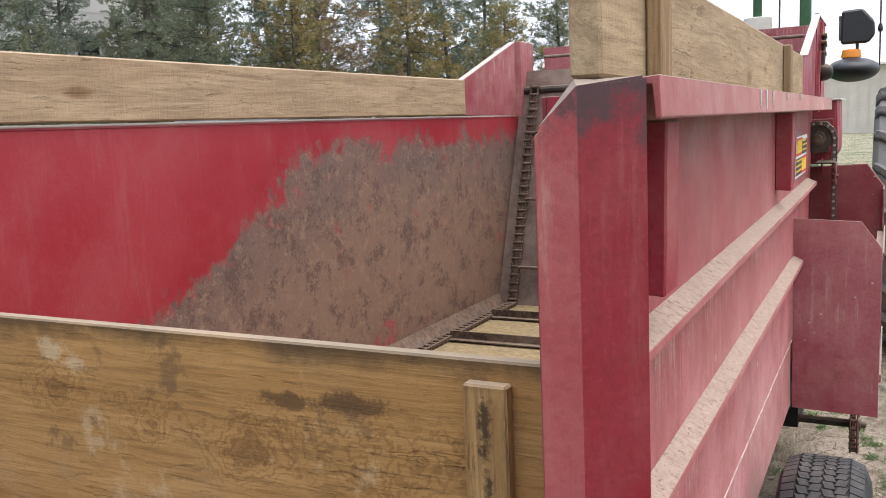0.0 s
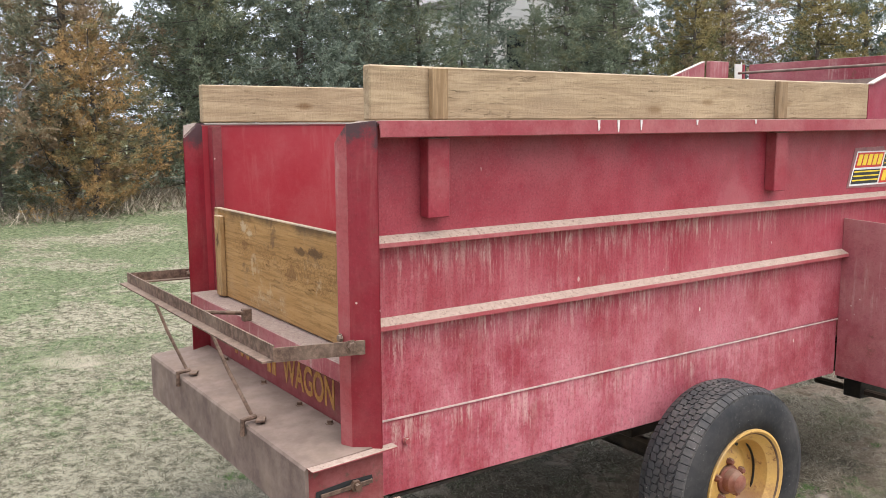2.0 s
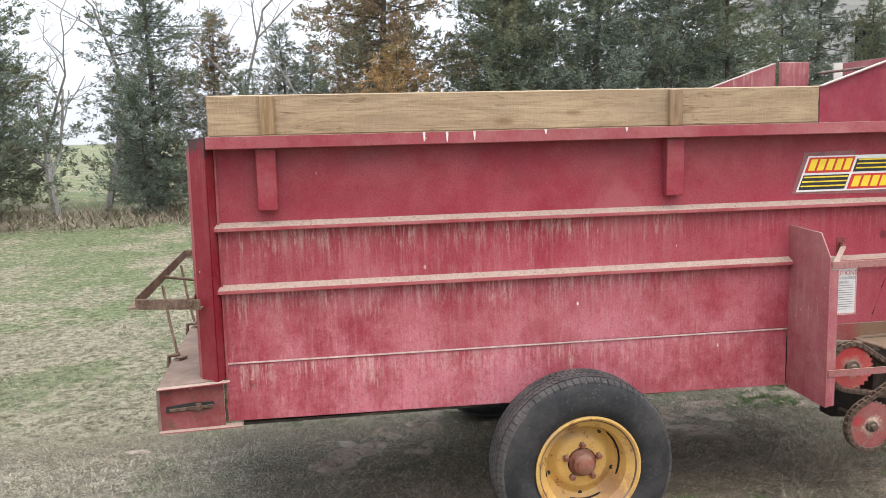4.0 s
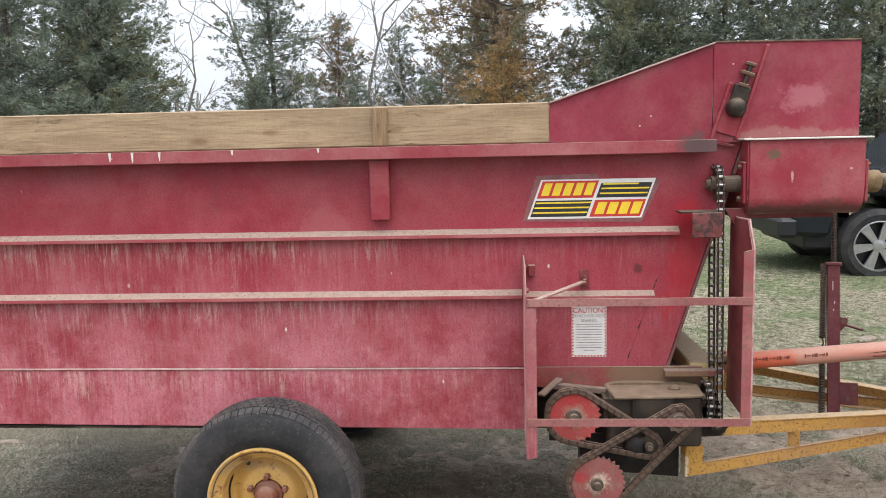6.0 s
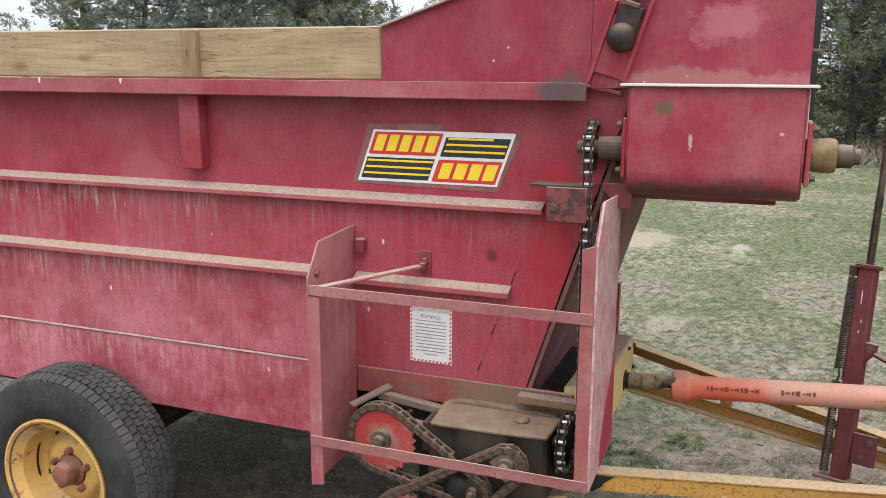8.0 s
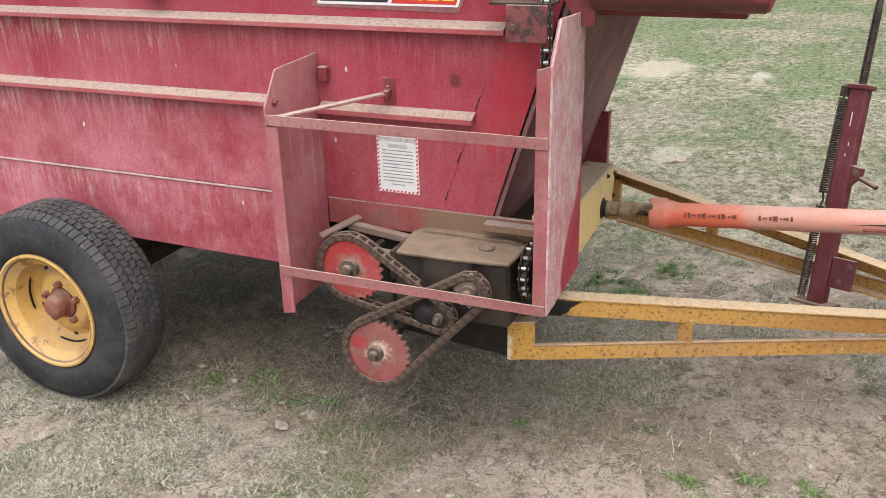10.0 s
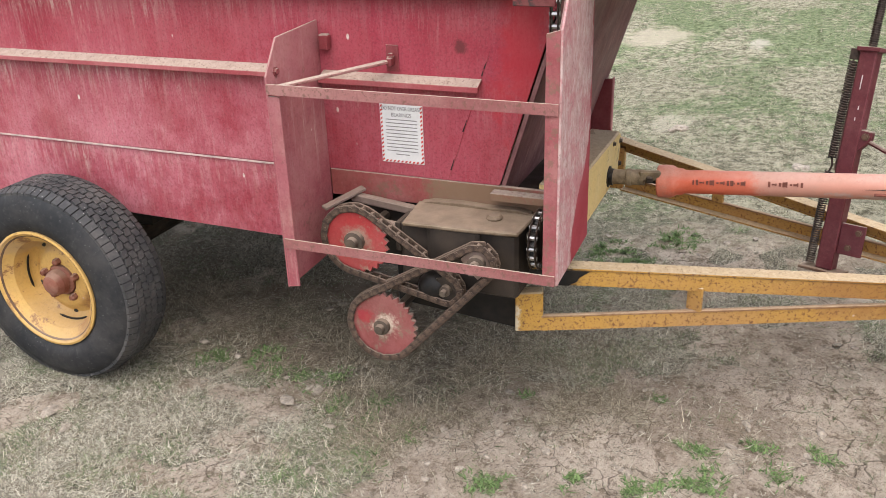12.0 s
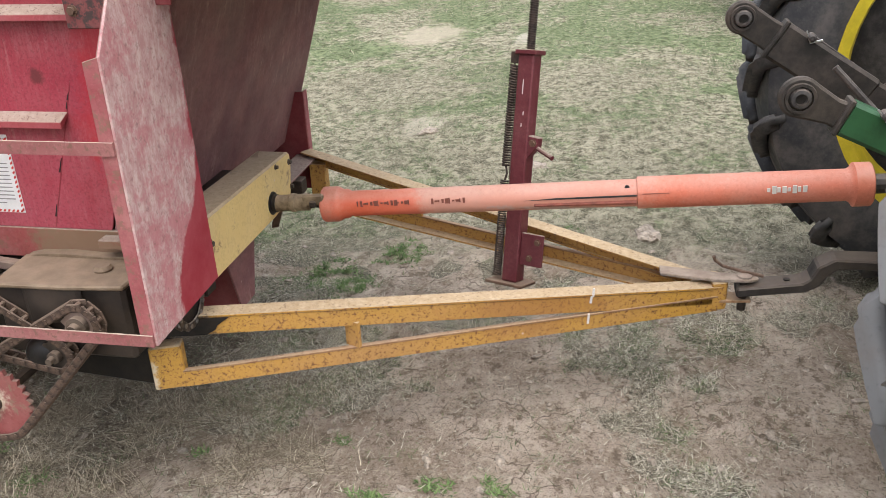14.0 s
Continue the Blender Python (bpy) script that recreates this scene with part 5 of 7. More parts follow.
def coil(p, q, r, turns, wire):
    p, q, d, s, u = frame_of(p, q, (1, 0, 0))
    n = turns * 8
    pts = [p + (q - p) * (i / n) + (s * math.cos(2 * math.pi * i / 8) + u * math.sin(2 * math.pi * i / 8)) * r for i in range(n + 1)]
    return tube(pts, wire, 5)


# jack on the far beam, turned with the beam and leaning outward
JACK_B, JACK_T = Vector((-0.715, 3.982, 0.325)), Vector((-0.886, 4.022, 1.036))
jz = (JACK_T - JACK_B).normalized()
jx = (Vector((0.92, -0.39, 0)) - jz * jz.dot(Vector((0.92, -0.39, 0)))).normalized()
JM = Matrix((jx, jz.cross(jx), jz)).transposed().to_4x4()
JM.translation = JACK_B
JL = (JACK_T - JACK_B).length
jack = part("jack", box(-0.027, -0.027, 0.0, 0.027, 0.027, JL, 0.004), M_MAROON, wagon, "dark red square-tube jack with two springs", m=JM)
part("foot_plate", box(-0.050, -0.075, -0.010, 0.050, 0.060, 0.000, 0.002), M_RUSTY, jack, m=JM)
part("top_cap", box(-0.034, -0.036, JL - 0.012, 0.034, 0.036, JL + 0.003, 0.002), M_MAROON, jack, m=JM)
part("spring_lug", box(0.008, -0.060, JL - 0.040, 0.016, -0.022, JL - 0.004, 0.002), M_SPRING, jack, m=JM)
part("jack_screw", tube([(0, 0, JL), (0, 0.002, JL + 0.50)], 0.011, 10), M_SPRING, jack, m=JM)
part("screw_thread", coil((0, 0, JL), (0, 0.001, JL + 0.24), 0.012, 34, 0.0028), M_SPRING, jack, m=JM)
part("mount_plate", box(0.002, 0.027, 0.060, 0.012, 0.105, 0.165, 0.002), M_MAROON, jack, m=JM)
for u, v in ((0.085, 0.140), (0.060, 0.085)):
    part("mount_bolt", bolt((0.012, u, v), 0, 1, 0.008), M_RUSTY, jack, m=JM)
boss = part("crank_boss", prism([(0.025, 0.400), (0.060, 0.440), (0.062, 0.470), (0.025, 0.475)], 0, -0.012, 0.020, 0.003), M_MAROON, jack, m=JM)
part("boss_bolt", bolt((0.020, 0.044, 0.452), 0, 1, 0.009), M_RUSTY, boss, m=JM)
part("crank_handle", tube([(0.005, 0.045, 0.440), (0.040, 0.125, 0.415)], 0.0075, 8), M_MAROON, jack, m=JM)
part("spring", coil((0.012, -0.046, JL - 0.045), (0.012, -0.050, 0.370), 0.0125, 40, 0.0030), M_SPRING, jack, "rusty coil spring", m=JM)
part("spring", coil((0.012, -0.050, 0.325), (0.012, -0.052, 0.010), 0.0125, 42, 0.0030), M_SPRING, jack, m=JM)
part("spring_hook", tube([(0.012, -0.050, 0.37), (0.012, -0.044, 0.348), (0.012, -0.050, 0.325)], 0.0035, 6), M_SPRING, jack, m=JM)
part("spring_hook", tube([(0.012, -0.046, JL - 0.045), (0.012, -0.044, JL - 0.015)], 0.0035, 6), M_SPRING, jack, m=JM)
part("spring_rod", tube([(0.012, -0.028, JL - 0.03), (0.012, -0.034, 0.33)], 0.003, 6), M_DUSTY, jack, m=JM)
for u, v, h in ((-0.004, 0.60, 0.045), (0.004, 0.535, 0.012), (0.0, 0.50, 0.010)):
    part("paint_scratch", box(0.0268, u, v, 0.0276, u + 0.003, v + h, 0), M_CHALK, jack, m=JM)

# discharge flap on the far side
part("discharge_flap", prism([(3.700, 1.43), (3.765, 1.43), (3.752, 2.02), (3.680, 2.02)], 0, -1.508, -1.500, 0.001), M_CREAM, wagon, "cream-painted discharge flap")
part("flap_bracket", box(-1.500, 3.66, 1.56, -1.06, 3.70, 1.60, 0.002), M_RED, wagon)
part("flap_edge", box(-1.515, 3.757, 1.43, -1.49, 3.770, 2.02, 0.003), M_RED, wagon)
part("rubber_flap", box(-1.530, 3.776, 1.45, -1.520, 3.822, 2.02, 0.002), M_BLACK, wagon)
for y, z0, z1 in ((4.250, 0.464, 0.438), (4.244, 0.440, 0.418), (4.238, 0.384, 0.352)):
    part("paint_splash", bar(beam_at(y, z0) + Vector((0.002, 0, 0)), beam_at(y - 0.002, z1) + Vector((0.002, 0, 0)), 0.004, 0.006, 0), M_CHALK, tongue)
part("flap_latch", box(-0.10, 3.752, 1.735, 0.010, 3.775, 1.742, 0.001), M_DUSTY, wagon)

# stickers and lettering on the wagon
decal = part("maker_decal", prism([(2.502, 1.354), (2.700, 1.350), (2.960, 1.346), (3.026, 1.488), (3.028, 1.512), (2.800, 1.514), (2.790, 1.534), (2.556, 1.530)], 0, 0.0004, 0.0016, 0), M_FILM, wagon, "torn parallelogram sticker in red, black and yellow")


def sticker(pts, x, material, name, parent):
    return part(name, prism(pts, 0, x, x + 0.0008, 0), material, parent)


def quad(y0, z0, y1, z1, lean=0.36):
    """A leaning panel of the sticker."""
    return [(y0 + (z0 - 1.36) * lean, z0), (y1 + (z0 - 1.36) * lean, z0), (y1 + (z1 - 1.36) * lean, z1), (y0 + (z1 - 1.36) * lean, z1)]


sticker(quad(2.520, 1.362, 2.958, 1.514), 0.0016, M_WHITE, "sticker_ground", decal)
sticker(quad(2.528, 1.442, 2.744, 1.508), 0.0024, M_PRINTRED, "red_panel", decal)
sticker(quad(2.756, 1.368, 2.950, 1.433), 0.0024, M_PRINTRED, "red_panel", decal)
sticker(quad(2.528, 1.370, 2.744, 1.433), 0.0024, M_PRINTBLACK, "black_panel", decal)
sticker(quad(2.756, 1.442, 2.950, 1.498), 0.0024, M_PRINTBLACK, "black_panel", decal)
for z in (1.386, 1.405, 1.424):
    sticker(quad(2.532, z - 0.003, 2.742, z + 0.003), 0.0032, M_PRINTYELLOW, "yellow_stripe", decal)
for z, y1 in ((1.458, 2.946), (1.477, 2.946), (1.494, 2.90)):
    sticker(quad(2.764, z - 0.003, y1, z + 0.003), 0.0032, M_PRINTYELLOW, "yellow_stripe", decal)
for i in range(5):
    sticker(quad(2.540 + 0.041 * i, 1.452, 2.570 + 0.041 * i, 1.500), 0.0032, M_PRINTYELLOW, "yellow_block", decal)
for i in range(4):
    sticker(quad(2.772 + 0.045 * i, 1.378, 2.806 + 0.045 * i, 1.424), 0.0032, M_PRINTYELLOW, "yellow_block", decal)

label = part("warning_label", prism([(2.690, 0.812), (2.826, 0.812), (2.826, 1.018), (2.690, 1.018)], 0, 0.0006, 0.0016, 0), M_WHITE, wagon, "white warning label with red and grey print")


def lettering(text, size, m, material, parent, name="lettering", squeeze=1.0, thick=0.0004, bold=0.0):
    cu = bpy.data.curves.new(name, "FONT")
    cu.body, cu.size, cu.align_x, cu.align_y = text, size, "CENTER", "CENTER"
    cu.extrude, cu.offset = thick, bold
    ob = bpy.data.objects.new(name, cu)
    me = bpy.data.meshes.new_from_object(ob)
    bpy.data.objects.remove(ob)
    me.materials.append(material)
    return put(name, me, parent, "", m @ Matrix.Diagonal((squeeze, 1, 1, 1)))


FACE_X = Matrix(((0, 0, 1, 0), (1, 0, 0, 0), (0, 1, 0, 0), (0, 0, 0, 1)))


def on_side(y, z, x=0.0022):
    return Matrix.Translation((x, y, z)) @ FACE_X


lettering("CAUTION!", 0.030, on_side(2.758, 0.998), M_PRINTRED, label, squeeze=0.86)
lettering("DO NOT OVER GREASE", 0.0165, on_side(2.758, 0.976), M_PRINTGREY, label, squeeze=0.72)
lettering("BEARINGS", 0.0165, on_side(2.758, 0.957), M_PRINTGREY, label, squeeze=0.85)
for i in range(11):
    w = 0.050 if i < 10 else 0.022
    sticker([(2.758 - w, 0.942 - 0.0105 * i), (2.758 + w, 0.942 - 0.0105 * i), (2.758 + w, 0.9445 - 0.0105 * i), (2.758 - w, 0.9445 - 0.0105 * i)], 0.0018, M_PRINTGREY, "text_line", label)
for i in range(16):
    z = 0.815 + 0.0125 * i
    for y in (2.6915, 2.8185):
        sticker([(y, z), (y + 0.006, z + 0.004), (y + 0.006, z + 0.010), (y, z + 0.006)], 0.0018, M_PRINTRED, "border_dash", label)
for i in range(10):
    y = 2.70 + 0.0125 * i
    sticker([(y, 0.8135), (y + 0.006, 0.8135), (y + 0.010, 0.8195), (y + 0.004, 0.8195)], 0.0018, M_PRINTRED, "border_dash", label)

FACE_BACK = Matrix(((1, 0, 0, 0), (0, 0, -1, 0), (0, 1, 0, 0), (0, 0, 0, 1)))
lettering("WAGON", 0.135, Matrix.Translation((-0.405, 0.0745, 0.800)) @ FACE_BACK, M_LABEL, back, squeeze=0.72, bold=0.003)
for x, w in ((-0.74, 0.030), (-0.695, 0.030), (-0.94, 0.025), (-1.00, 0.025), (-1.06, 0.025)):
    part("letter_bar", box(x, 0.0735, 0.760, x + w, 0.0755, 0.840, 0), M_LABEL, back)
part("side_bolt", bolt((0.0, 0.205, 0.695), 0, 1, 0.009, 0.012), M_REDRIB, wagon)


# ---------------------------------------------------------------- power shaft
pto = top("power_shaft", (-0.58, 4.2, 0.05), "faded orange plastic-covered power take-off shaft", "drive shaft")
P0, P1 = Vector((-0.547, 3.426, 0.638)), Vector((-0.560, 4.968, 0.750))
pd = (P1 - P0).normalized()


M_STENCIL = plain("faded_stencil_print", (0.235, 0.075, 0.050), 0.4, 0.7, 90)
M_WORNRED = plain("worn_red_plastic", (0.30, 0.085, 0.055), 0.5, 0.7, 30)
M_JOINT = bare_metal("grease_caked_joint", (0.11, 0.078, 0.046), (0.30, 0.225, 0.135), 0.8, 0.0, 16, 0.25, 0.3)


def along(u):
    return P0 + pd * u


L = (P1 - P0).length
YOKE0 = Vector((-0.527, 3.270, 0.644))
yoke = part("yoke", tube([YOKE0 + pd * u for u in (0.0, 0.055, 0.058, 0.072, 0.074, 0.115)], [0.0255, 0.0255, 0.029, 0.029, 0.026, 0.027], 14), M_JOINT, pto, "grimy brown universal joint", 35)
part("yoke_fork", bar(YOKE0 + pd * 0.10 + Vector((0.018, 0, 0.012)), YOKE0 + pd * 0.17 + Vector((0.020, 0, 0.014)), 0.016, 0.036, 0.006), M_JOINT, yoke)
part("yoke_fork", bar(YOKE0 + pd * 0.10 + Vector((-0.024, 0, -0.006)), YOKE0 + pd * 0.17 + Vector((-0.026, 0, -0.006)), 0.016, 0.044, 0.006), M_JOINT, yoke)
part("joint_cross", bar(YOKE0 + pd * 0.135 + Vector((-0.034, 0, 0.002)), YOKE0 + pd * 0.135 + Vector((0.034, 0, 0.002)), 0.022, 0.022, 0.005), M_GREASE, yoke)
part("shaft_core", tube([YOKE0 + pd * 0.13, P0 + pd * 0.03], 0.017, 10), M_OILSHADE, yoke)
LAP = 0.945
part("outer_shield", tube([along(0.0), along(0.004), along(0.046), along(0.056), along(0.062), along(0.078), along(0.088), along(LAP)], [0.050, 0.054, 0.054, 0.049, 0.045, 0.044, 0.0385, 0.0390], 28), M_ORANGE, pto, "split orange plastic shield", 40)
part("inner_shield", tube([along(LAP - 0.012), along(LAP - 0.010), along(L - 0.062), along(L - 0.052), along(L - 0.046), along(L - 0.004), along(L)], [0.040, 0.0455, 0.0440, 0.050, 0.060, 0.060, 0.056], 28), M_ORANGE, pto, "orange plastic shield", 40)
b = prism([(0.0, -0.006), (0.30, -0.001), (0.33, 0.000), (0.33, 0.0035), (0.10, 0.000)], 0, -0.002, 0.0016, 0)
part("shield_crack", b, M_PRINTBLACK, pto, m=Matrix.Translation(along(LAP - 0.335) + Vector((0.0378, 0, 0.008))) @ pose(0, 0, 0, 3.6, 0, 0))
part("worn_strip", tube([along(LAP - 0.012) + Vector((0.0335, 0, -0.014)), along(LAP - 0.30) + Vector((0.0345, 0, -0.0135))], [0.0085, 0.006], 8), M_WORNRED, pto, "dark worn strip under the split")
part("rim_notch", bar(along(LAP + 0.002) + Vector((0.044, 0, 0.012)), along(LAP + 0.075) + Vector((0.0438, 0, 0.012)), 0.003, 0.002, 0), M_WORNRED, pto)
part("shield_hole", lathe([(0.007, 0.0), (0.007, 0.003)], along(LAP - 0.04) + Vector((0.0260, 0, 0.0275)), 0, 10), M_PRINTBLACK, pto)
for i in range(26):
    q = along(0.115 + 0.0105 * i + (0.06 if i > 15 else 0))
    tall = (0.016, 0.007, 0.018, 0.012, 0.005)[(i * 7) % 5]
    part("stencil_mark", bar(q + Vector((0.0394, 0, 0.012)), q + pd * (0.004 + 0.003 * (i % 3)) + Vector((0.0394, 0, 0.012)), 0.002, tall, 0), M_STENCIL, pto)
for i in range(8):
    q = along(L - 0.27 + 0.013 * i)
    part("tag_mark", bar(q + Vector((0.0452, 0, 0.010)), q + pd * (0.008 + 0.003 * (i % 2)) + Vector((0.0452, 0, 0.010)), 0.003, (0.010, 0.018, 0.014, 0.022)[(i * 3) % 4], 0), M_CREAM, pto)
part("yoke", tube([along(L - 0.01), along(L + 0.12)], 0.027, 12), M_IRON, pto)


# ---------------------------------------------------------------- tractor
TX, TY, TZ = -0.57, 5.60, 0.88
tractor = top("tractor", (TX, 6.6, 0.05), "green and yellow farm tractor with large lugged tyres", "tractor")


def tractor_wheel(cx, s, rubber_hue):
    w = part("rear_wheel", tube([(cx - 0.12, TY, TZ), (cx + 0.12, TY, TZ)], 0.12, 20), M_TYELLOW, tractor, "large lugged rear wheel with yellow rim")
    prof = [(0.57, -0.17), (0.60, -0.205), (0.67, -0.225), (0.75, -0.215), (0.80, -0.19), (0.815, -0.10), (0.82, 0.0), (0.815, 0.10), (0.80, 0.19), (0.75, 0.215), (0.67, 0.225), (0.60, 0.205), (0.57, 0.17)]
    part("tyre", lathe(prof, (cx, TY, TZ), 0, 72, closed=True), rubber_hue, w, "black lugged tyre", 50)
    n = 22
    for half in (-1, 1):
        b = fresh()
        sec = []
        for k in range(6):
            f = k / 5
            h = half * (0.015 + f * 0.205)
            a = -0.22 * f
            r0 = 0.80 if f < 0.85 else 0.735
            r1 = 0.868 if f < 0.85 else 0.825
            da = 0.034
            ring = [(h, a - da * 1.25, r0), (h, a + da * 1.25, r0), (h, a + da * 0.8, r1), (h, a - da * 0.8, r1)]
            sec.append([b.verts.new((q[0], math.cos(q[1]) * q[2], math.sin(q[1]) * q[2])) for q in ring])
        for u, v in zip(sec, sec[1:]):
            for k in range(4):
                b.faces.new((u[k], u[(k + 1) % 4], v[(k + 1) % 4], v[k]))
        b.faces.new(sec[0])
        b.faces.new(sec[-1])
        bmesh.ops.recalc_face_normals(b, faces=b.faces)
        bevelled(b, 0.016, 2)
        me = mesh("lug", b, rubber_hue)
        me.polygons.foreach_set("use_smooth", [True] * len(me.polygons))
        for i in range(n):
            put("lug", me, w, "", pose(cx, TY, TZ, 360 * (i + (0.5 if half > 0 else 0)) / n, 0, 0))
    part("rim", lathe([(r, h * s) for r, h in [(0.56, 0.20), (0.600, 0.205), (0.595, 0.17), (0.55, 0.15), (0.53, 0.05), (0.52, 0.05), (0.54, 0.15)]], (cx, TY, TZ), 0, 48, closed=True), M_TYELLOW, w, "yellow rim", 40)
    # far disc in dark iron: the shade inside its rim put into the colour
    part("wheel_disc", lathe([(r, h * s) for r, h in [(0.528, 0.05), (0.30, -0.02), (0.20, 0.02), (0.12, 0.04), (0.12, 0.03), (0.20, 0.01), (0.30, -0.03), (0.528, 0.04)]], (cx, TY, TZ), 0, 48, closed=True), M_TYELLOW if s > 0 else M_IRON, w, "wheel disc", 40)
    part("rim", lathe([(r, -h * s) for r, h in [(0.56, 0.20), (0.600, 0.205), (0.595, 0.17), (0.55, 0.15), (0.53, 0.05), (0.52, 0.05), (0.54, 0.15)]], (cx, TY, TZ), 0, 48, closed=True), M_TYELLOW, w, "yellow rim", 40)


tractor_wheel(TX + 1.01, 1, M_MUDTYRE)
tractor_wheel(TX - 0.92, -1, M_BIGTYRE)
part("rear_axle", tube([(TX - 0.9, TY, TZ), (TX + 0.9, TY, TZ)], 0.11, 20), M_GREEN, tractor)
part("transmission", box(TX - 0.24, TY - 0.26, 0.55, TX + 0.24, TY + 1.5, 1.15, 0.04), M_GREEN, tractor)
part("engine", box(TX - 0.26, TY + 1.5, 0.65, TX + 0.26, TY + 2.9, 1.55, 0.06), M_GREEN, tractor)
for x in (TX - 0.72, TX + 0.72):
    f = lathe([(0.20, -0.09), (0.36, -0.11), (0.40, -0.07), (0.40, 0.07), (0.36, 0.11), (0.20, 0.09)], (x, 8.15, 0.42), 0, 40)
    part("front_wheel", f, M_BIGTYRE, tractor, "", 50)
part("front_axle", tube([(TX - 0.7, 8.15, 0.45), (TX + 0.7, 8.15, 0.45)], 0.07, 12), M_GREEN, tractor)
# fenders, posts, lamps
part("fender", prism([(TY + 0.93 * math.cos(radians(d)), TZ + 0.93 * math.sin(radians(d))) for d in range(40, 150, 10)] + [(TY + 0.96 * math.cos(radians(d)), TZ + 0.96 * math.sin(radians(d))) for d in range(140, 30, -10)], 0, TX - 1.12, TX - 0.62, 0.004), M_GREEN, tractor)
b = fresh()
bmesh.ops.create_uvsphere(b, u_segments=28, v_segments=14, radius=1.0, matrix=Matrix.Translation((0.075, 5.62, 1.865)) @ Matrix.Diagonal((0.165, 0.30, 0.080, 1)))
part("fender", b, M_BLACK, tractor, "black rounded fender end", 60)
part("fender_stay", box(-0.22, 5.56, 1.835, -0.05, 5.68, 1.875, 0.01), M_BLACK, tractor)
part("cab_post", box(-1.19, 5.55, 1.0, -1.11, 5.65, 3.1, 0.01), M_GREEN, tractor, "green upright post")
part("cab_post", box(-0.255, 5.56, 1.0, -0.185, 5.64, 3.1, 0.01), M_GREEN, tractor, "green upright post")
part("intake_pipe", tube([(-0.53, 5.62, 1.1), (-0.53, 5.62, 3.0)], 0.030, 14), M_GREEN, tractor, "", 40)
part("intake_cap", lathe([(0.060, 0), (0.092, 0.015), (0.098, 0.06), (0.092, 0.115), (0.040, 0.125)], (-0.53, 5.62, 2.140), 2, 24), M_CREAM, tractor, "dusty beige round cap", 40)
part("whip_rod", tube([(-0.39, 5.62, 1.2), (-0.385, 5.62, 3.0)], 0.006, 6), M_IRON, tractor)
mir = part("mirror", prism([(0.000, 2.035), (0.165, 2.035), (0.205, 2.085), (0.200, 2.170), (0.130, 2.255), (0.005, 2.250)], 1, 5.57, 5.64, 0.012), M_BLACK, tractor, "black plastic mirror housing")
part("mirror_clamp", box(-0.012, 5.585, 2.06, 0.010, 5.62, 2.22, 0.004), M_IRON, mir)
part("marker_lamp", lathe([(0.062, 0), (0.062, 0.012), (0.055, 0.050), (0.030, 0.056)], (0.065, 5.61, 1.945), 2, 20), M_AMBER, tractor, "amber marker lamp", 40)
part("lamp_foot", box(0.01, 5.57, 1.915, 0.12, 5.65, 1.945, 0.005), M_BLACK, tractor)
part("mirror_arm", tube([(0.10, 5.61, 1.90), (0.10, 5.61, 2.05)], 0.010, 8), M_BLACK, tractor)
part("aerial", tube([(0.235, 5.61, 1.86), (0.235, 5.61, 2.9)], 0.005, 6), M_BLACK, tractor)
part("aerial_knuckle", lathe([(0.012, 0), (0.016, 0.02), (0.010, 0.05)], (0.235, 5.61, 2.10), 2, 10), M_BLACK, tractor)


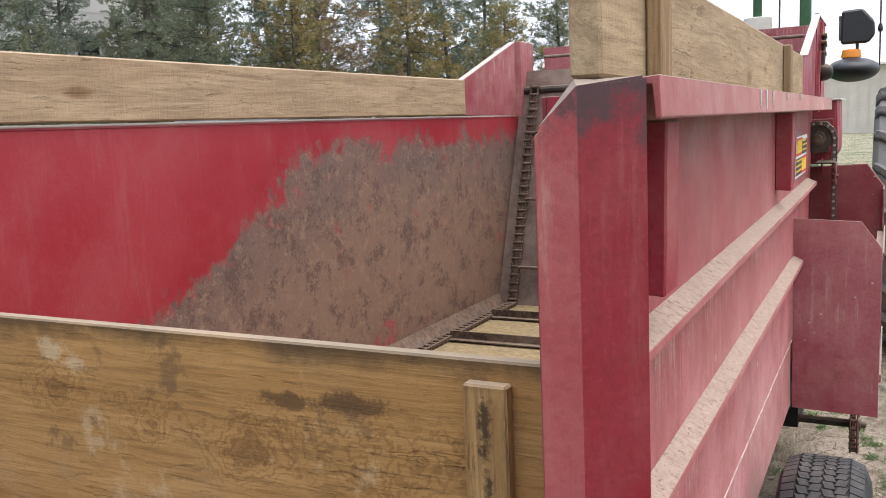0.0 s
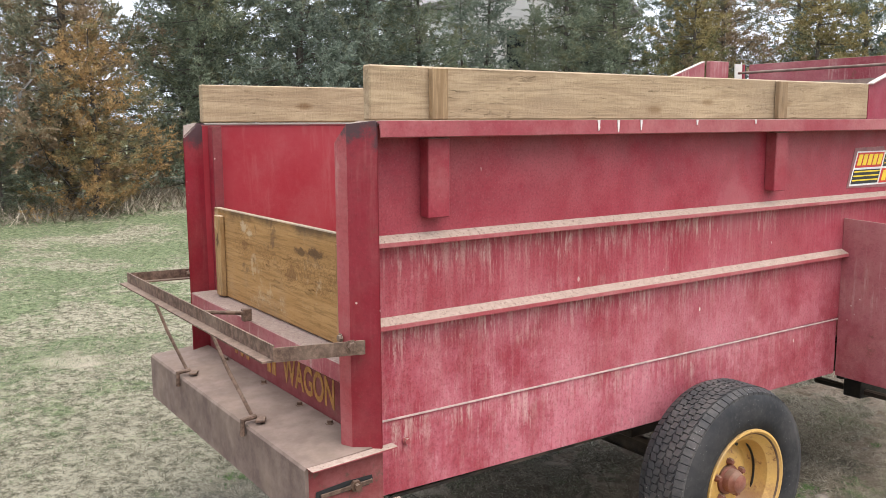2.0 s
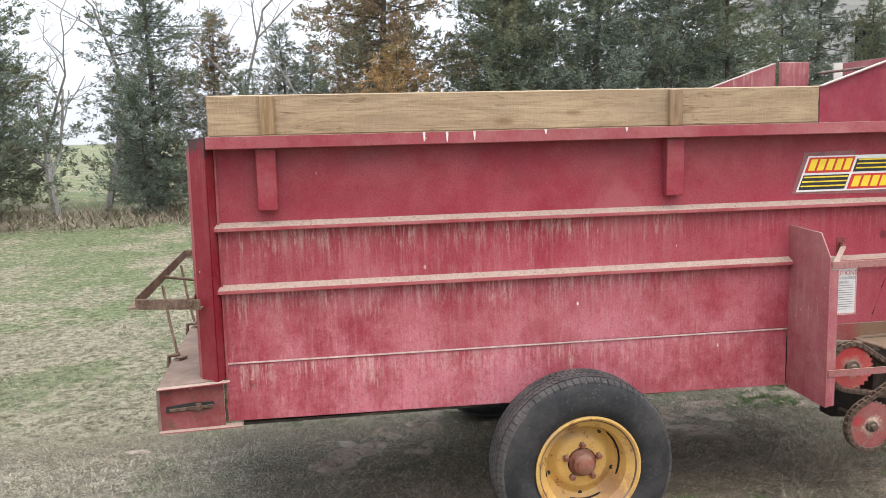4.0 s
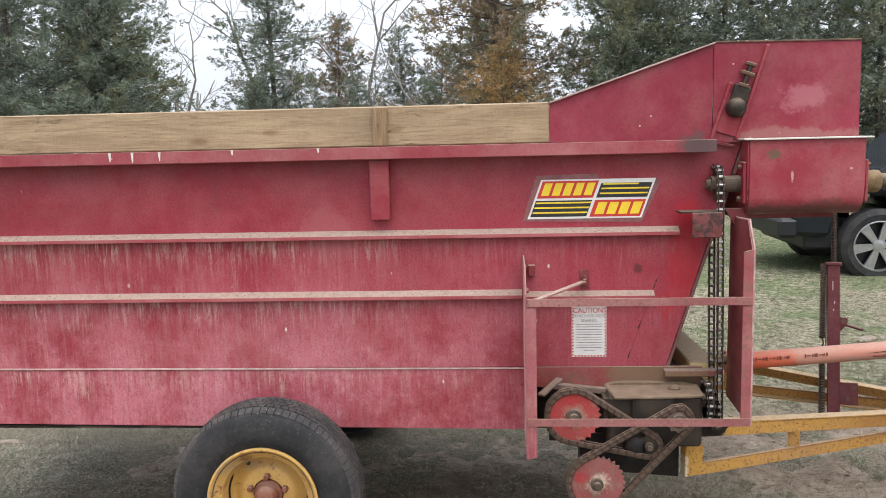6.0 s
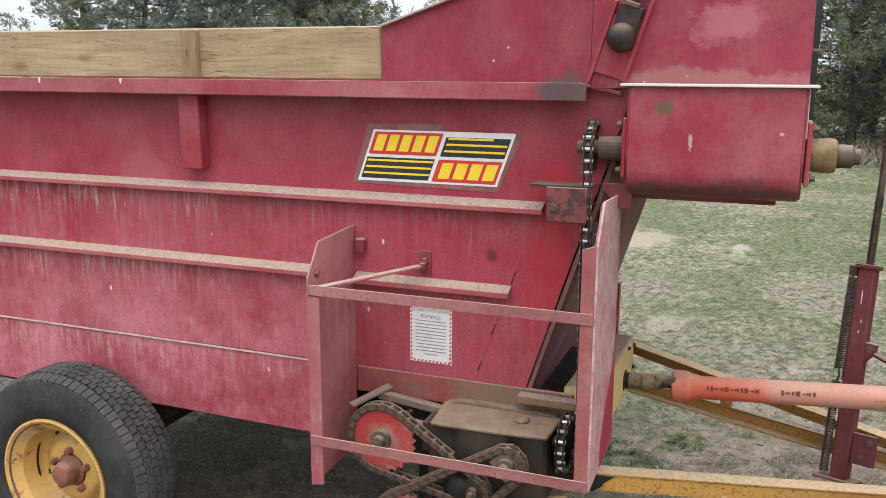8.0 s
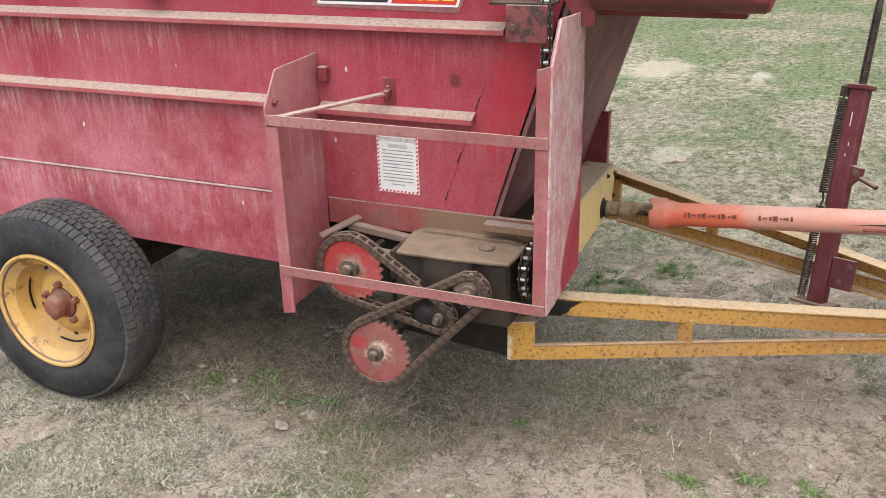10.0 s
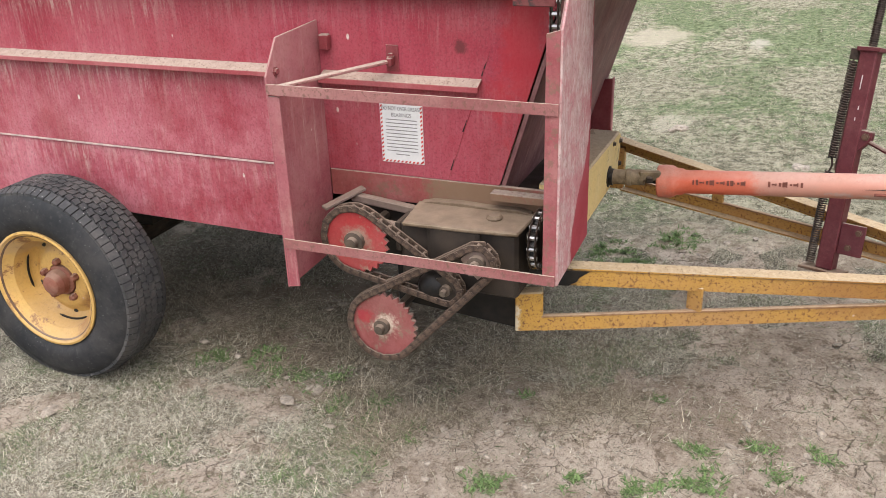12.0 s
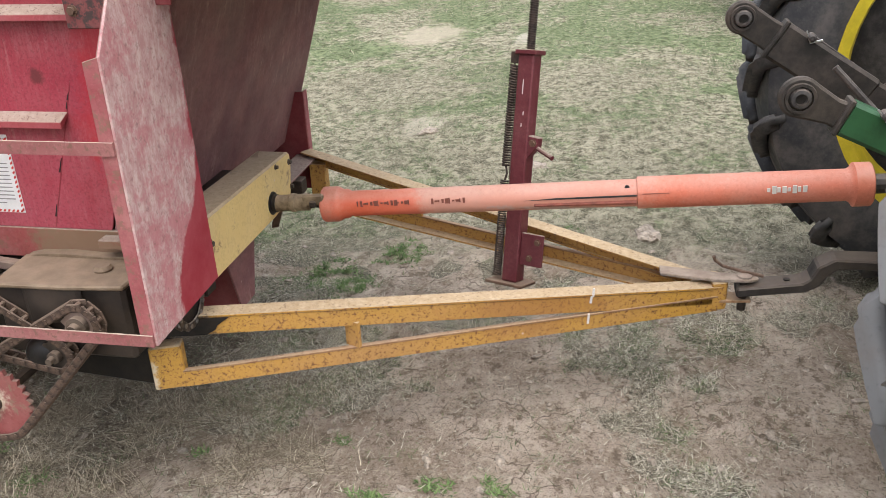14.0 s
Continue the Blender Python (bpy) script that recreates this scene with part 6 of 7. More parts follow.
def lift_arm(eye, end, sleeve, hue, wide):
    """A lower link: ball eye in a teardrop end plate, a socket and the arm, with its latch."""
    e, q = Vector(eye), Vector(end)
    d = (q - e).normalized()
    base = math.degrees(math.atan2(d.z, d.y))
    n = Vector((0, -d.z, d.y))
    arm = part("lift_arm", bar(e + d * sleeve, q, 0.036, wide, 0.010), hue, tractor, "lift arm with a dark ball end")
    tear = [(p[1], p[2]) for p in arc(e, 0.050, base + 68, base + 292, (1, 2), 16)]
    for side_n, u in ((-1, 0.085), (-1, sleeve + 0.02), (1, sleeve + 0.02), (1, 0.085)):
        v = e + d * u + n * (side_n * wide * (0.40 if u < 0.1 else 0.47))
        tear.append((v.y, v.z))
    plate = part("end_plate", prism(tear, 0, e.x - 0.013, e.x + 0.013, 0.006), M_ARMIRON, arm)
    part("ball_ring", lathe([(0.029, -0.021), (0.036, -0.021), (0.038, -0.012), (0.038, 0.012), (0.036, 0.021), (0.029, 0.021)], e, 0, 28, closed=True), M_ARMIRON, plate, "", 40)
    part("ball", lathe([(0.014, -0.028), (0.022, -0.026), (0.029, -0.010), (0.029, 0.010), (0.022, 0.026), (0.014, 0.028)], e, 0, 24, closed=True), M_IRON, plate, "worn steel ball", 50)
    part("ball_bore", lathe([(0.0, 0.004), (0.0145, 0.004), (0.0145, 0.010)], e, 0, 16), M_OILSHADE, plate)
    part("socket", bar(e + d * (sleeve - 0.035), e + d * (sleeve + 0.30), 0.050, wide * 1.08, 0.010), hue, arm)
    part("socket_lip", bar(e + d * (sleeve - 0.042), e + d * (sleeve - 0.028), 0.058, wide * 1.14, 0.004), M_ARMIRON, arm)
    latch = part("latch", bar(e + d * (sleeve + 0.05) + n * wide * 0.56 + Vector((0.012, 0, 0)), e + d * (sleeve + 0.25) + n * wide * 0.50 + Vector((0.012, 0, 0)), 0.006, 0.010, 0.002), M_IRON, arm)
    part("latch_pin", lathe([(0.012, 0), (0.012, 0.03), (0.006, 0.034)], e + d * (sleeve + 0.045) + n * wide * 0.54 + Vector((0.01, 0, 0)), 0, 10), M_IRON, latch)
    part("clip_wire", tube([e + d * (sleeve + 0.02) + n * wide * 0.60 + Vector((0.03, 0, 0)), e + d * (sleeve + 0.05) + n * wide * 0.40 + Vector((0.034, 0, 0)), e + d * (sleeve + 0.075) + n * wide * 0.62 + Vector((0.03, 0, 0))], 0.003, 6), M_CHROMEWIRE, latch)


lift_arm((-0.36, 4.718, 1.038), (-0.36, 5.50, 0.70), 0.145, M_GREEN, 0.082)
lift_arm((-0.95, 4.647, 1.122), (-0.95, 5.45, 0.62), 0.150, M_ARMIRON, 0.110)
part("stabiliser", tube([(-0.84, 4.90, 1.00), (-0.80, 5.10, 0.80), (-0.80, 5.45, 0.66)], 0.010, 8), M_IRON, tractor)
part("link_plate", prism([(5.02, 0.88), (5.12, 0.95), (5.50, 1.30), (5.55, 1.10), (5.10, 0.76)], 0, -0.98, -0.96, 0.006), M_ARMIRON, tractor, "dark link plate with a bolt")
part("link_bolt", bolt((-0.96, 5.06, 0.865), 0, 1, 0.016, 0.014), M_IRON, tractor)
part("axle_housing", lathe([(0.20, -0.30), (0.24, -0.10), (0.24, 0.10), (0.18, 0.30)], (TX - 0.45, TY, TZ), 0, 28), M_ARMIRON, tractor, "", 40)
CRANK = [(4.660, 0.380), (4.850, 0.408), (4.884, 0.430), (4.902, 0.462), (4.930, 0.486), (5.70, 0.494), (5.70, 0.522), (4.915, 0.516), (4.874, 0.490), (4.858, 0.452), (4.838, 0.436), (4.660, 0.408)]
part("drawbar", prism(CRANK, 0, -0.640, -0.566, 0.005), M_CRANK, tractor, "black cranked drawbar with dust on top")
part("drawbar_hole", lathe([(0.010, 0), (0.010, 0.002)], (-0.603, 4.800, 0.4305), 2, 12), M_OILSHADE, tractor)
part("shaft_guard", prism([(TX - 0.14, 0.84), (TX + 0.14, 0.84), (TX + 0.11, 0.99), (TX - 0.11, 0.99)], 1, 5.06, 5.36, 0.01), M_BLACK, tractor)
part("spline_shaft", tube([along(L - 0.01), along(L + 0.40)], 0.022, 12), M_IRON, tractor)


# ---------------------------------------------------------------- parked pickup
truck = top("pickup_truck", (-7.1, 8.6, 0.0), "dark grey-blue pickup truck parked on the grass", "pickup truck")
M_TRUCK = plain("dark_metallic_paint", (0.022, 0.027, 0.034), 0.2, 0.25, 3, 0.4)
M_ALLOY = plain("alloy_wheel", (0.50, 0.50, 0.51), 0.2, 0.3, 20, 0.8)
M_GLASSY = plain("dark_window_glass", (0.015, 0.018, 0.022), 0.1, 0.06, 2)
M_CHROME = plain("bright_trim", (0.65, 0.65, 0.66), 0.1, 0.15, 10, 0.9)
BODY = [(5.75, 0.52), (5.68, 0.75), (5.72, 1.02), (5.85, 1.10), (6.95, 1.20), (7.65, 1.78), (7.85, 1.84), (9.0, 1.84), (9.25, 1.78), (9.45, 1.22), (11.3, 1.20), (11.35, 0.60), (10.95, 0.55), (10.85, 0.86), (10.45, 1.00), (10.05, 0.86), (9.95, 0.50), (7.15, 0.48), (7.06, 0.80), (6.64, 0.96), (6.22, 0.80), (6.14, 0.50)]
part("body", prism(BODY, 0, -8.06, -6.16, 0.05), M_TRUCK, truck, "dark glossy pickup body")
part("windshield", prism([(7.02, 1.235), (7.60, 1.715), (7.66, 1.70), (7.10, 1.225)], 0, -7.95, -6.27, 0.005), M_GLASSY, truck)
for y0, y1 in ((7.60, 8.35), (8.42, 9.15)):
    part("side_window", prism([(y0 - 0.25 if y0 < 8 else y0, 1.26), (y1, 1.26), (y1 - (0.1 if y0 > 8 else 0), 1.72), (y0 + 0.12, 1.72)], 0, -6.165, -6.15, 0.004), M_GLASSY, truck)
part("bumper", box(-8.08, 5.58, 0.50, -6.14, 5.80, 0.72, 0.04), M_BLACK, truck)
part("headlight", prism([(5.70, 0.90), (5.98, 0.92), (5.95, 1.06), (5.72, 1.03)], 0, -6.20, -6.148, 0.01), M_CHROME, truck)
part("mirror", box(-6.10, 7.35, 1.22, -5.90, 7.48, 1.42, 0.03), M_BLACK, truck)
part("trim_strip", box(-6.155, 7.2, 0.55, -6.140, 9.9, 0.60, 0.004), M_CHROME, truck)
part("chassis", box(-7.9, 5.9, 0.35, -6.3, 11.1, 0.55, 0.03), M_BLACK, truck)
for x, s in ((-6.24, 1), (-7.98, -1)):
    for y in (6.64, 10.45):
        w = part("wheel", lathe([(0.26, -0.12), (0.34, -0.135), (0.40, -0.10), (0.405, 0.0), (0.40, 0.10), (0.34, 0.135), (0.26, 0.12)], (x, y, 0.405), 0, 40, closed=True), M_TYRE, truck, "road wheel with six-spoke alloy rim", 40)
        part("rim_well", lathe([(r, h * s) for r, h in [(0.27, 0.11), (0.26, 0.06), (0.25, 0.02), (0.05, 0.015), (0.05, 0.0), (0.25, 0.0), (0.275, 0.05)]], (x, y, 0.405), 0, 32, closed=True), M_BLACK, w)
        part("rim_ring", lathe([(0.255, 0.10 * s), (0.262, 0.125 * s), (0.282, 0.122 * s), (0.282, 0.10 * s)], (x, y, 0.405), 0, 40, closed=True), M_ALLOY, w)
        part("hub_cap", lathe([(0.07, 0.07 * s), (0.065, 0.105 * s), (0.03, 0.11 * s), (0.0, 0.11 * s)], (x, y, 0.405), 0, 20), M_ALLOY, w)
        for i in range(6):
            a = radians(60 * i + 8)
            d = Vector((0, math.cos(a), math.sin(a)))
            n = Vector((0, -math.sin(a), math.cos(a)))
            c = Vector((x + 0.10 * s, y, 0.405))
            b = fresh()
            vs = [c + d * 0.05 + n * 0.030, c + d * 0.05 - n * 0.030, c + d * 0.265 - n * 0.055, c + d * 0.265 + n * 0.055]
            lo = [b.verts.new(v - Vector((0.03 * s, 0, 0))) for v in vs]
            hi = [b.verts.new(v) for v in vs]
            b.faces.new(lo)
            b.faces.new(hi)
            for k in range(4):
                b.faces.new((lo[k], lo[(k + 1) % 4], hi[(k + 1) % 4], hi[k]))
            bmesh.ops.recalc_face_normals(b, faces=b.faces)
            part("spoke", b, M_ALLOY, w)
truck.location.y -= 0.17


# ---------------------------------------------------------------- ground
def smooth(a, b, v):
    t = min(1.0, max(0.0, (v - a) / (b - a)))
    return t * t * (3 - 2 * t)


def ground_z(x, y):
    near = 1.0 - smooth(9.0, 16.0, math.hypot(x + 1.0, y - 2.0))
    z = -0.042 + 0.075 * smooth(2.4, 4.0, y)
    z += 0.030 * noise.noise((x * 0.45, y * 0.45, 3.1)) * (1 - 0.8 * math.exp(-((x + 0.7) ** 2 + (y - 1.5) ** 2) / 2))
    z += near * (0.010 * noise.noise((x * 2.3, y * 2.3, 0.4)) + 0.011 * noise.noise((x * 7.0, y * 7.0, 5.2)) + 0.009 * noise.noise((x * 15.0, y * 15.0, 1.2)))
    if near > 0.99:
        z += 0.006 * noise.noise((x * 29.0, y * 29.0, 8.2))
    z += 0.25 * smooth(-11.0, -16.0, x) + 0.035 * smooth(-1.0, -3.0, x) * smooth(1.5, 3.0, y)
    return z


def graded(lo, hi, step, reach):
    inner = list(np.arange(lo, hi + 1e-6, step))
    up, down, s = [], [], step
    v = hi
    while v < reach:
        s *= 1.16
        v += s
        up.append(v)
    s, v = step, lo
    while v > -reach:
        s *= 1.16
        v -= s
        down.append(v)
    return down[::-1] + inner + up


# bare patches: x, y, radius, depth of the thinning
BARE = ((0.0, 3.08, 0.22, 1.0), (0.08, 3.25, 0.18, 0.9), (0.42, 3.20, 0.14, 0.6), (-0.10, 3.62, 0.30, 0.8), (-0.20, 3.95, 0.32, 0.8), (0.66, 2.22, 0.20, 0.6), (0.50, 1.60, 0.16, 0.7), (0.48, 2.92, 0.16, 0.5), (0.32, 3.38, 0.16, 0.5),
        (-0.50, 3.95, 0.30, 0.7), (0.13, 2.37, 0.09, 0.8), (-6.5, 2.45, 0.55, 1.6), (-6.1, 3.45, 0.30, 1.2), (-1.9, -0.45, 0.17, 0.9), (-1.62, 0.0, 0.15, 0.9), (-2.3, -0.85, 0.17, 0.9))
# green weed patches: x, y, radius
GREEN = ((-0.10, 2.11, 0.09), (-0.02, 2.22, 0.07), (0.10, 2.50, 0.07), (0.16, 2.80, 0.06), (0.05, 2.62, 0.07), (0.33, 2.72, 0.06), (0.45, 3.30, 0.05), (0.40, 3.50, 0.05), (0.0, 2.33, 0.07), (-0.05, 2.42, 0.06), (0.24, 2.66, 0.08), (0.14, 2.65, 0.05), (-0.205, 3.532, 0.025), (0.04, 3.67, 0.05), (0.18, 3.71, 0.07), (-0.03, 3.85, 0.04), (0.08, 3.90, 0.05),
         (0.29, 3.37, 0.05), (0.27, 3.555, 0.05), (0.35, 3.12, 0.05), (0.51, 2.52, 0.04), (-0.03, 1.93, 0.06), (-0.04, 4.02, 0.05), (-0.11, 3.11, 0.03), (0.55, 3.75, 0.06), (-1.36, 3.10, 0.14), (-1.26, 3.24, 0.12), (-1.55, 3.40, 0.12), (-1.7, 0.30, 0.07), (-2.4, -0.2, 0.10))


def turf(x, y):
    """How thick the grass stands: 0 bare soil, 1 matted turf."""
    n = noise.noise((x * 1.1, y * 1.1, 2.0)) + 0.75 * noise.noise((x * 3.3, y * 3.3, 4.0)) + 0.60 * noise.noise((x * 9.0, y * 9.0, 7.0))
    lift = 0.20 - 0.12 * smooth(2.9, 3.4, y) - 0.30 * smooth(0.2, -0.3, x) * smooth(3.2, 3.7, y) * smooth(-0.9, -0.5, x) + 0.42 * smooth(-1.2, -2.0, x) + 0.40 * smooth(0.9, 0.3, y) + 0.30 * smooth(2.6, 1.6, y) * smooth(-0.2, 0.4, x)
    for bx, by, r, d in BARE:
        q = ((x - bx) ** 2 + (y - by) ** 2) / (r * r)
        if q < 6:
            lift -= d * math.exp(-q)
    away = smooth(4.5, 9.0, max(3.2 * (x - 1.6) + 4.5, y - 2.5, -1.0 - y))
    return smooth(-0.14, 0.26, n + lift) * (1 - away) + 0.8 * away


def leafy(x, y):
    """Green weeds at their places, and broad green areas in the far lawn."""
    g = 0.0
    for bx, by, r in GREEN:
        q = ((x - bx) ** 2 + (y - by) ** 2) / (r * r)
        if q < 6:
            g = max(g, math.exp(-q) * smooth(-0.35, 0.25, noise.noise((x * 22, y * 22, 31.0))))
    band = smooth(-4.6, -6.0, x) * 0.45 + smooth(-1.6, -3.0, x) * 0.24
    n = 0.7 * noise.noise((x * 0.7, y * 0.7, 12.0)) + 0.6 * noise.noise((x * 2.6, y * 2.6, 15.0)) + 0.7 * noise.noise((x * 7.5, y * 7.5, 18.0))
    return max(g, 0.85 * smooth(0.10, 0.70, n + band) * smooth(-1.3, -2.2, x))


def ground_material():
    k = Kit("dry_grass_and_soil")

    def layer(name):
        at = k.t.nodes.new("ShaderNodeAttribute")
        at.attribute_name = name
        return at.outputs["Fac"]

    thick, green = layer("turf"), layer("leafy")
    clods = k.noise(16, 8, 0.78)
    grit = k.noise(85, 6, 0.85)
    soil = k.mix(k.ramp(k.noise(2.3, 6, 0.7), 0.38, 0.62), (0.285, 0.224, 0.172), (0.470, 0.382, 0.304))
    soil = k.mix(k.ramp(k.noise(6.0, 8, 0.8), 0.52, 0.60, 0, 0.55), soil, (0.230, 0.175, 0.122))
    # low crumbs darker, high ones paler: their shading is put into the colour
    soil = k.mix(k.ramp(clods, 0.47, 0.41, 0, 0.75), soil, (0.130, 0.095, 0.065))
    soil = k.mix(k.ramp(clods, 0.55, 0.63, 0, 0.55), soil, (0.56, 0.470, 0.365))
    soil = k.mix(k.ramp(grit, 0.56, 0.64, 0, 0.45), soil, (0.60, 0.51, 0.405))
    soil = k.mix(k.ramp(grit, 0.46, 0.40, 0, 0.75), soil, (0.115, 0.083, 0.058))
    crack = k.ramp(k.cells(5.5, k.warped(0.5, 0.30), "DISTANCE_TO_EDGE"), 0.014, 0.003)
    cracked = k.math("MULTIPLY", crack, k.ramp(k.noise(2.3, 4), 0.47, 0.54))
    # brown mud, darkened further by the wagon's shade put into the colour
    shaded_mud = (0.115, 0.082, 0.057)
    soil = k.mix(k.math("MULTIPLY", cracked, 0.50), soil, (0.07, 0.050, 0.036))
    fibre = k.noise(1.0, 6, 0.85, k.scaled(170, 60, 1))
    fibre2 = k.noise(1.0, 6, 0.85, k.scaled(55, 150, 1, (3, 7, 0)))
    # dark gaps hold the shade between the straws
    straw = k.mix(k.ramp(k.math("MAXIMUM", fibre, fibre2), 0.48, 0.60), (0.060, 0.049, 0.036), (0.39, 0.345, 0.262))
    straw = k.mix(k.ramp(k.noise(70, 6, 0.85), 0.53, 0.60, 0, 0.65), straw, (0.080, 0.064, 0.045))
    edge = k.math("ADD", thick, k.math("MULTIPLY", k.math("SUBTRACT", k.noise(30, 6, 0.8), 0.5), 1.6))
    col = k.mix(k.ramp(edge, 0.35, 0.65), soil, straw)
    lawn = k.mix(k.ramp(k.noise(75, 5, 0.85), 0.42, 0.58), (0.062, 0.080, 0.038), (0.22, 0.245, 0.130))
    gedge = k.math("ADD", green, k.math("MULTIPLY", k.math("SUBTRACT", k.noise(26, 6, 0.85), 0.5), 1.3))
    col = k.mix(k.ramp(gedge, 0.45, 0.80, 0, 0.62), col, lawn)
    # dark patches under the wagon: mud and painted shade together
    col = stained(k, col, (((-0.45, 2.45, 0.0), (0.62, 0.75, 1.0), shaded_mud, 0.62), ((-0.55, 1.05, 0.0), (0.55, 0.70, 1.0), shaded_mud, 0.55), ((0.02, 2.72, 0.0), (0.20, 0.22, 1.0), shaded_mud, 0.35)))
    # the lawn beyond the wagon: tufts bleached, brown or green, with worn spots
    # dark tones between the tufts stand for their shade
    tufts = k.noise(15, 8, 0.88)
    fine = k.noise(46, 6, 0.88)
    turf_dry = k.mix(k.ramp(tufts, 0.41, 0.58), (0.080, 0.072, 0.044), (0.39, 0.352, 0.252))
    turf_dry = k.mix(k.ramp(fine, 0.56, 0.63, 0, 0.6), turf_dry, (0.50, 0.465, 0.355))
    turf_dry = k.mix(k.ramp(fine, 0.45, 0.38, 0, 0.6), turf_dry, (0.070, 0.062, 0.040))
    turf_green = k.mix(k.ramp(tufts, 0.40, 0.60), (0.052, 0.070, 0.030), (0.185, 0.230, 0.108))
    turf_green = k.mix(k.ramp(fine, 0.57, 0.64, 0, 0.5), turf_green, (0.42, 0.400, 0.290))
    patches = k.math("ADD", k.math("MULTIPLY", k.noise(0.75, 4, 0.6, k.scaled(1, 1, 1, (4, 9, 0))), 0.75), k.math("MULTIPLY", k.noise(7, 7, 0.85), 0.65))
    patches = k.math("ADD", patches, k.ramp(k.axis(0), -3.5, -7.5, 0.0, 0.07))
    lawn_all = k.mix(k.ramp(patches, 0.69, 0.79, 0, 0.85), turf_dry, turf_green)
    worn = stained(k, lawn_all, (((-6.5, 2.45, 0.0), (0.50, 0.40, 1.0), (0.46, 0.385, 0.295), 0.65), ((-6.1, 3.45, 0.0), (0.26, 0.16, 1.0), (0.52, 0.46, 0.38), 0.60), ((-4.4, 0.1, 0.0), (0.35, 0.25, 1.0), (0.50, 0.42, 0.32), 0.6), ((-3.4, 3.1, 0.0), (0.25, 0.16, 1.0), (0.52, 0.45, 0.36), 0.6)))
    wave = k.math("MULTIPLY", k.noise(3, 5, 0.7), 0.8)
    wx, wy = k.math("ADD", k.axis(0), wave), k.math("ADD", k.axis(1), wave)
    beyond = k.math("MAXIMUM", k.ramp(wx, -0.9, -1.6), k.ramp(wx, 1.6, 2.5))
    beyond = k.math("MAXIMUM", beyond, k.math("MAXIMUM", k.ramp(wy, 6.0, 7.2), k.ramp(wy, -0.9, -1.7)))
    col = k.mix(beyond, col, worn)
    h = k.math("ADD", k.math("ADD", clods, k.math("MULTIPLY", grit, 0.35)), k.math("MULTIPLY", cracked, -0.5))
    return k.done(col, 0.95, 0, h, 0.030, 0.9, 0.12)


M_GROUND = ground_material()
gx, gy = graded(-1.7, 1.5, 0.020, 900), graded(-0.5, 5.4, 0.020, 900)
verts = [(x, y, ground_z(x, y)) for y in gy for x in gx]
nx = len(gx)
faces = [(j * nx + i, j * nx + i + 1, (j + 1) * nx + i + 1, (j + 1) * nx + i) for j in range(len(gy) - 1) for i in range(nx - 1)]
gme = bpy.data.meshes.new("ground")
gme.from_pydata(verts, [], faces)
gme.polygons.foreach_set("use_smooth", [True] * len(gme.polygons))
gme.attributes.new("turf", "FLOAT", "POINT").data.foreach_set("value", [turf(x, y) for y in gy for x in gx])
gme.attributes.new("leafy", "FLOAT", "POINT").data.foreach_set("value", [leafy(x, y) for y in gy for x in gx])
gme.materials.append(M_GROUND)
tagged(new("ground", gme), "patchy dry grass and bare cracked soil", "ground", kind="structure")


# ---------------------------------------------------------------- grass
def blade_material(name, dark, dry, skew=1.0):
    """Blades of one kind, from dark old ones to bleached ones."""
    k = Kit(name)
    return k.done(k.mix(k.math("POWER", k.island(), skew), dark, dry), 0.8, 0, None, spec=0.2)


rng = np.random.default_rng(7)


def blades(name, n, area, size, flat, material, label, mask, width=0.002, tuft=6, spread=0.022):
    """Single-triangle blades in tufts, scattered by a mask. size: length; flat: share of blades that lie down; a list of materials is dealt by the mask's second value."""
    x0, y0, x1, y1 = area
    v, f, kind = [], [], []
    while len(f) < n:
        for x, y, r in rng.random((4000, 3)).tolist():
            x, y = x0 + (x1 - x0) * x, y0 + (y1 - y0) * y
            m, g = mask(x, y)
            if r > m:
                continue
            z = ground_z(x, y)
            for dx, dy, a, h, l, w, e in zip(*rng.normal(0, spread, (2, tuft)).tolist(), *rng.random((5, tuft)).tolist()):
                ln = size * (0.35 + 1.25 * h)
                tilt = 0.04 + 0.22 * l if l < flat else 0.25 + 0.55 * (l - flat) / (1.001 - flat)
                up, l = ln * math.sin(tilt), ln * math.cos(tilt)
                w = width * (0.6 + 0.8 * w)
                ca, sa = math.cos(6.283 * a), math.sin(6.283 * a)
                px, py = x + dx, y + dy
                z0 = z + 0.006 * e - 0.002
                i = len(v)
                v += [(px + sa * w, py - ca * w, z0), (px - sa * w, py + ca * w, z0), (px + ca * l, py + sa * l, z0 + up)]
                f.append((i, i + 1, i + 2))
                kind.append(1 if (a * 7.31) % 1.0 < g else 0)
            if len(f) >= n:
                break
    me = bpy.data.meshes.new(name)
    me.from_pydata(v, [], f)
    for m in material if isinstance(material, tuple) else (material,):
        me.materials.append(m)
    if isinstance(material, tuple):
        me.polygons.foreach_set("material_index", kind)
    return tagged(new(name, me), label, "grass", kind="stuff")


def near_mask(x, y):
    t = turf(x, y)
    # pale blades thinned under the wagon, so its ground stays dark
    if -1.45 < x < 0.05 and 0.2 < y < 3.0:
        t *= 0.22
    mixed = 0.42 * smooth(-0.25, 0.45, noise.noise((x * 4.0, y * 4.0, 51.0)) + 0.5 * noise.noise((x * 13.0, y * 13.0, 53.0)))
    return 0.05 + 0.95 * t, max(0.75 * leafy(x, y), mixed)


def lawn_mask(x, y):
    return 0.05 + 0.95 * turf(x, y), 0.80 * leafy(x, y)


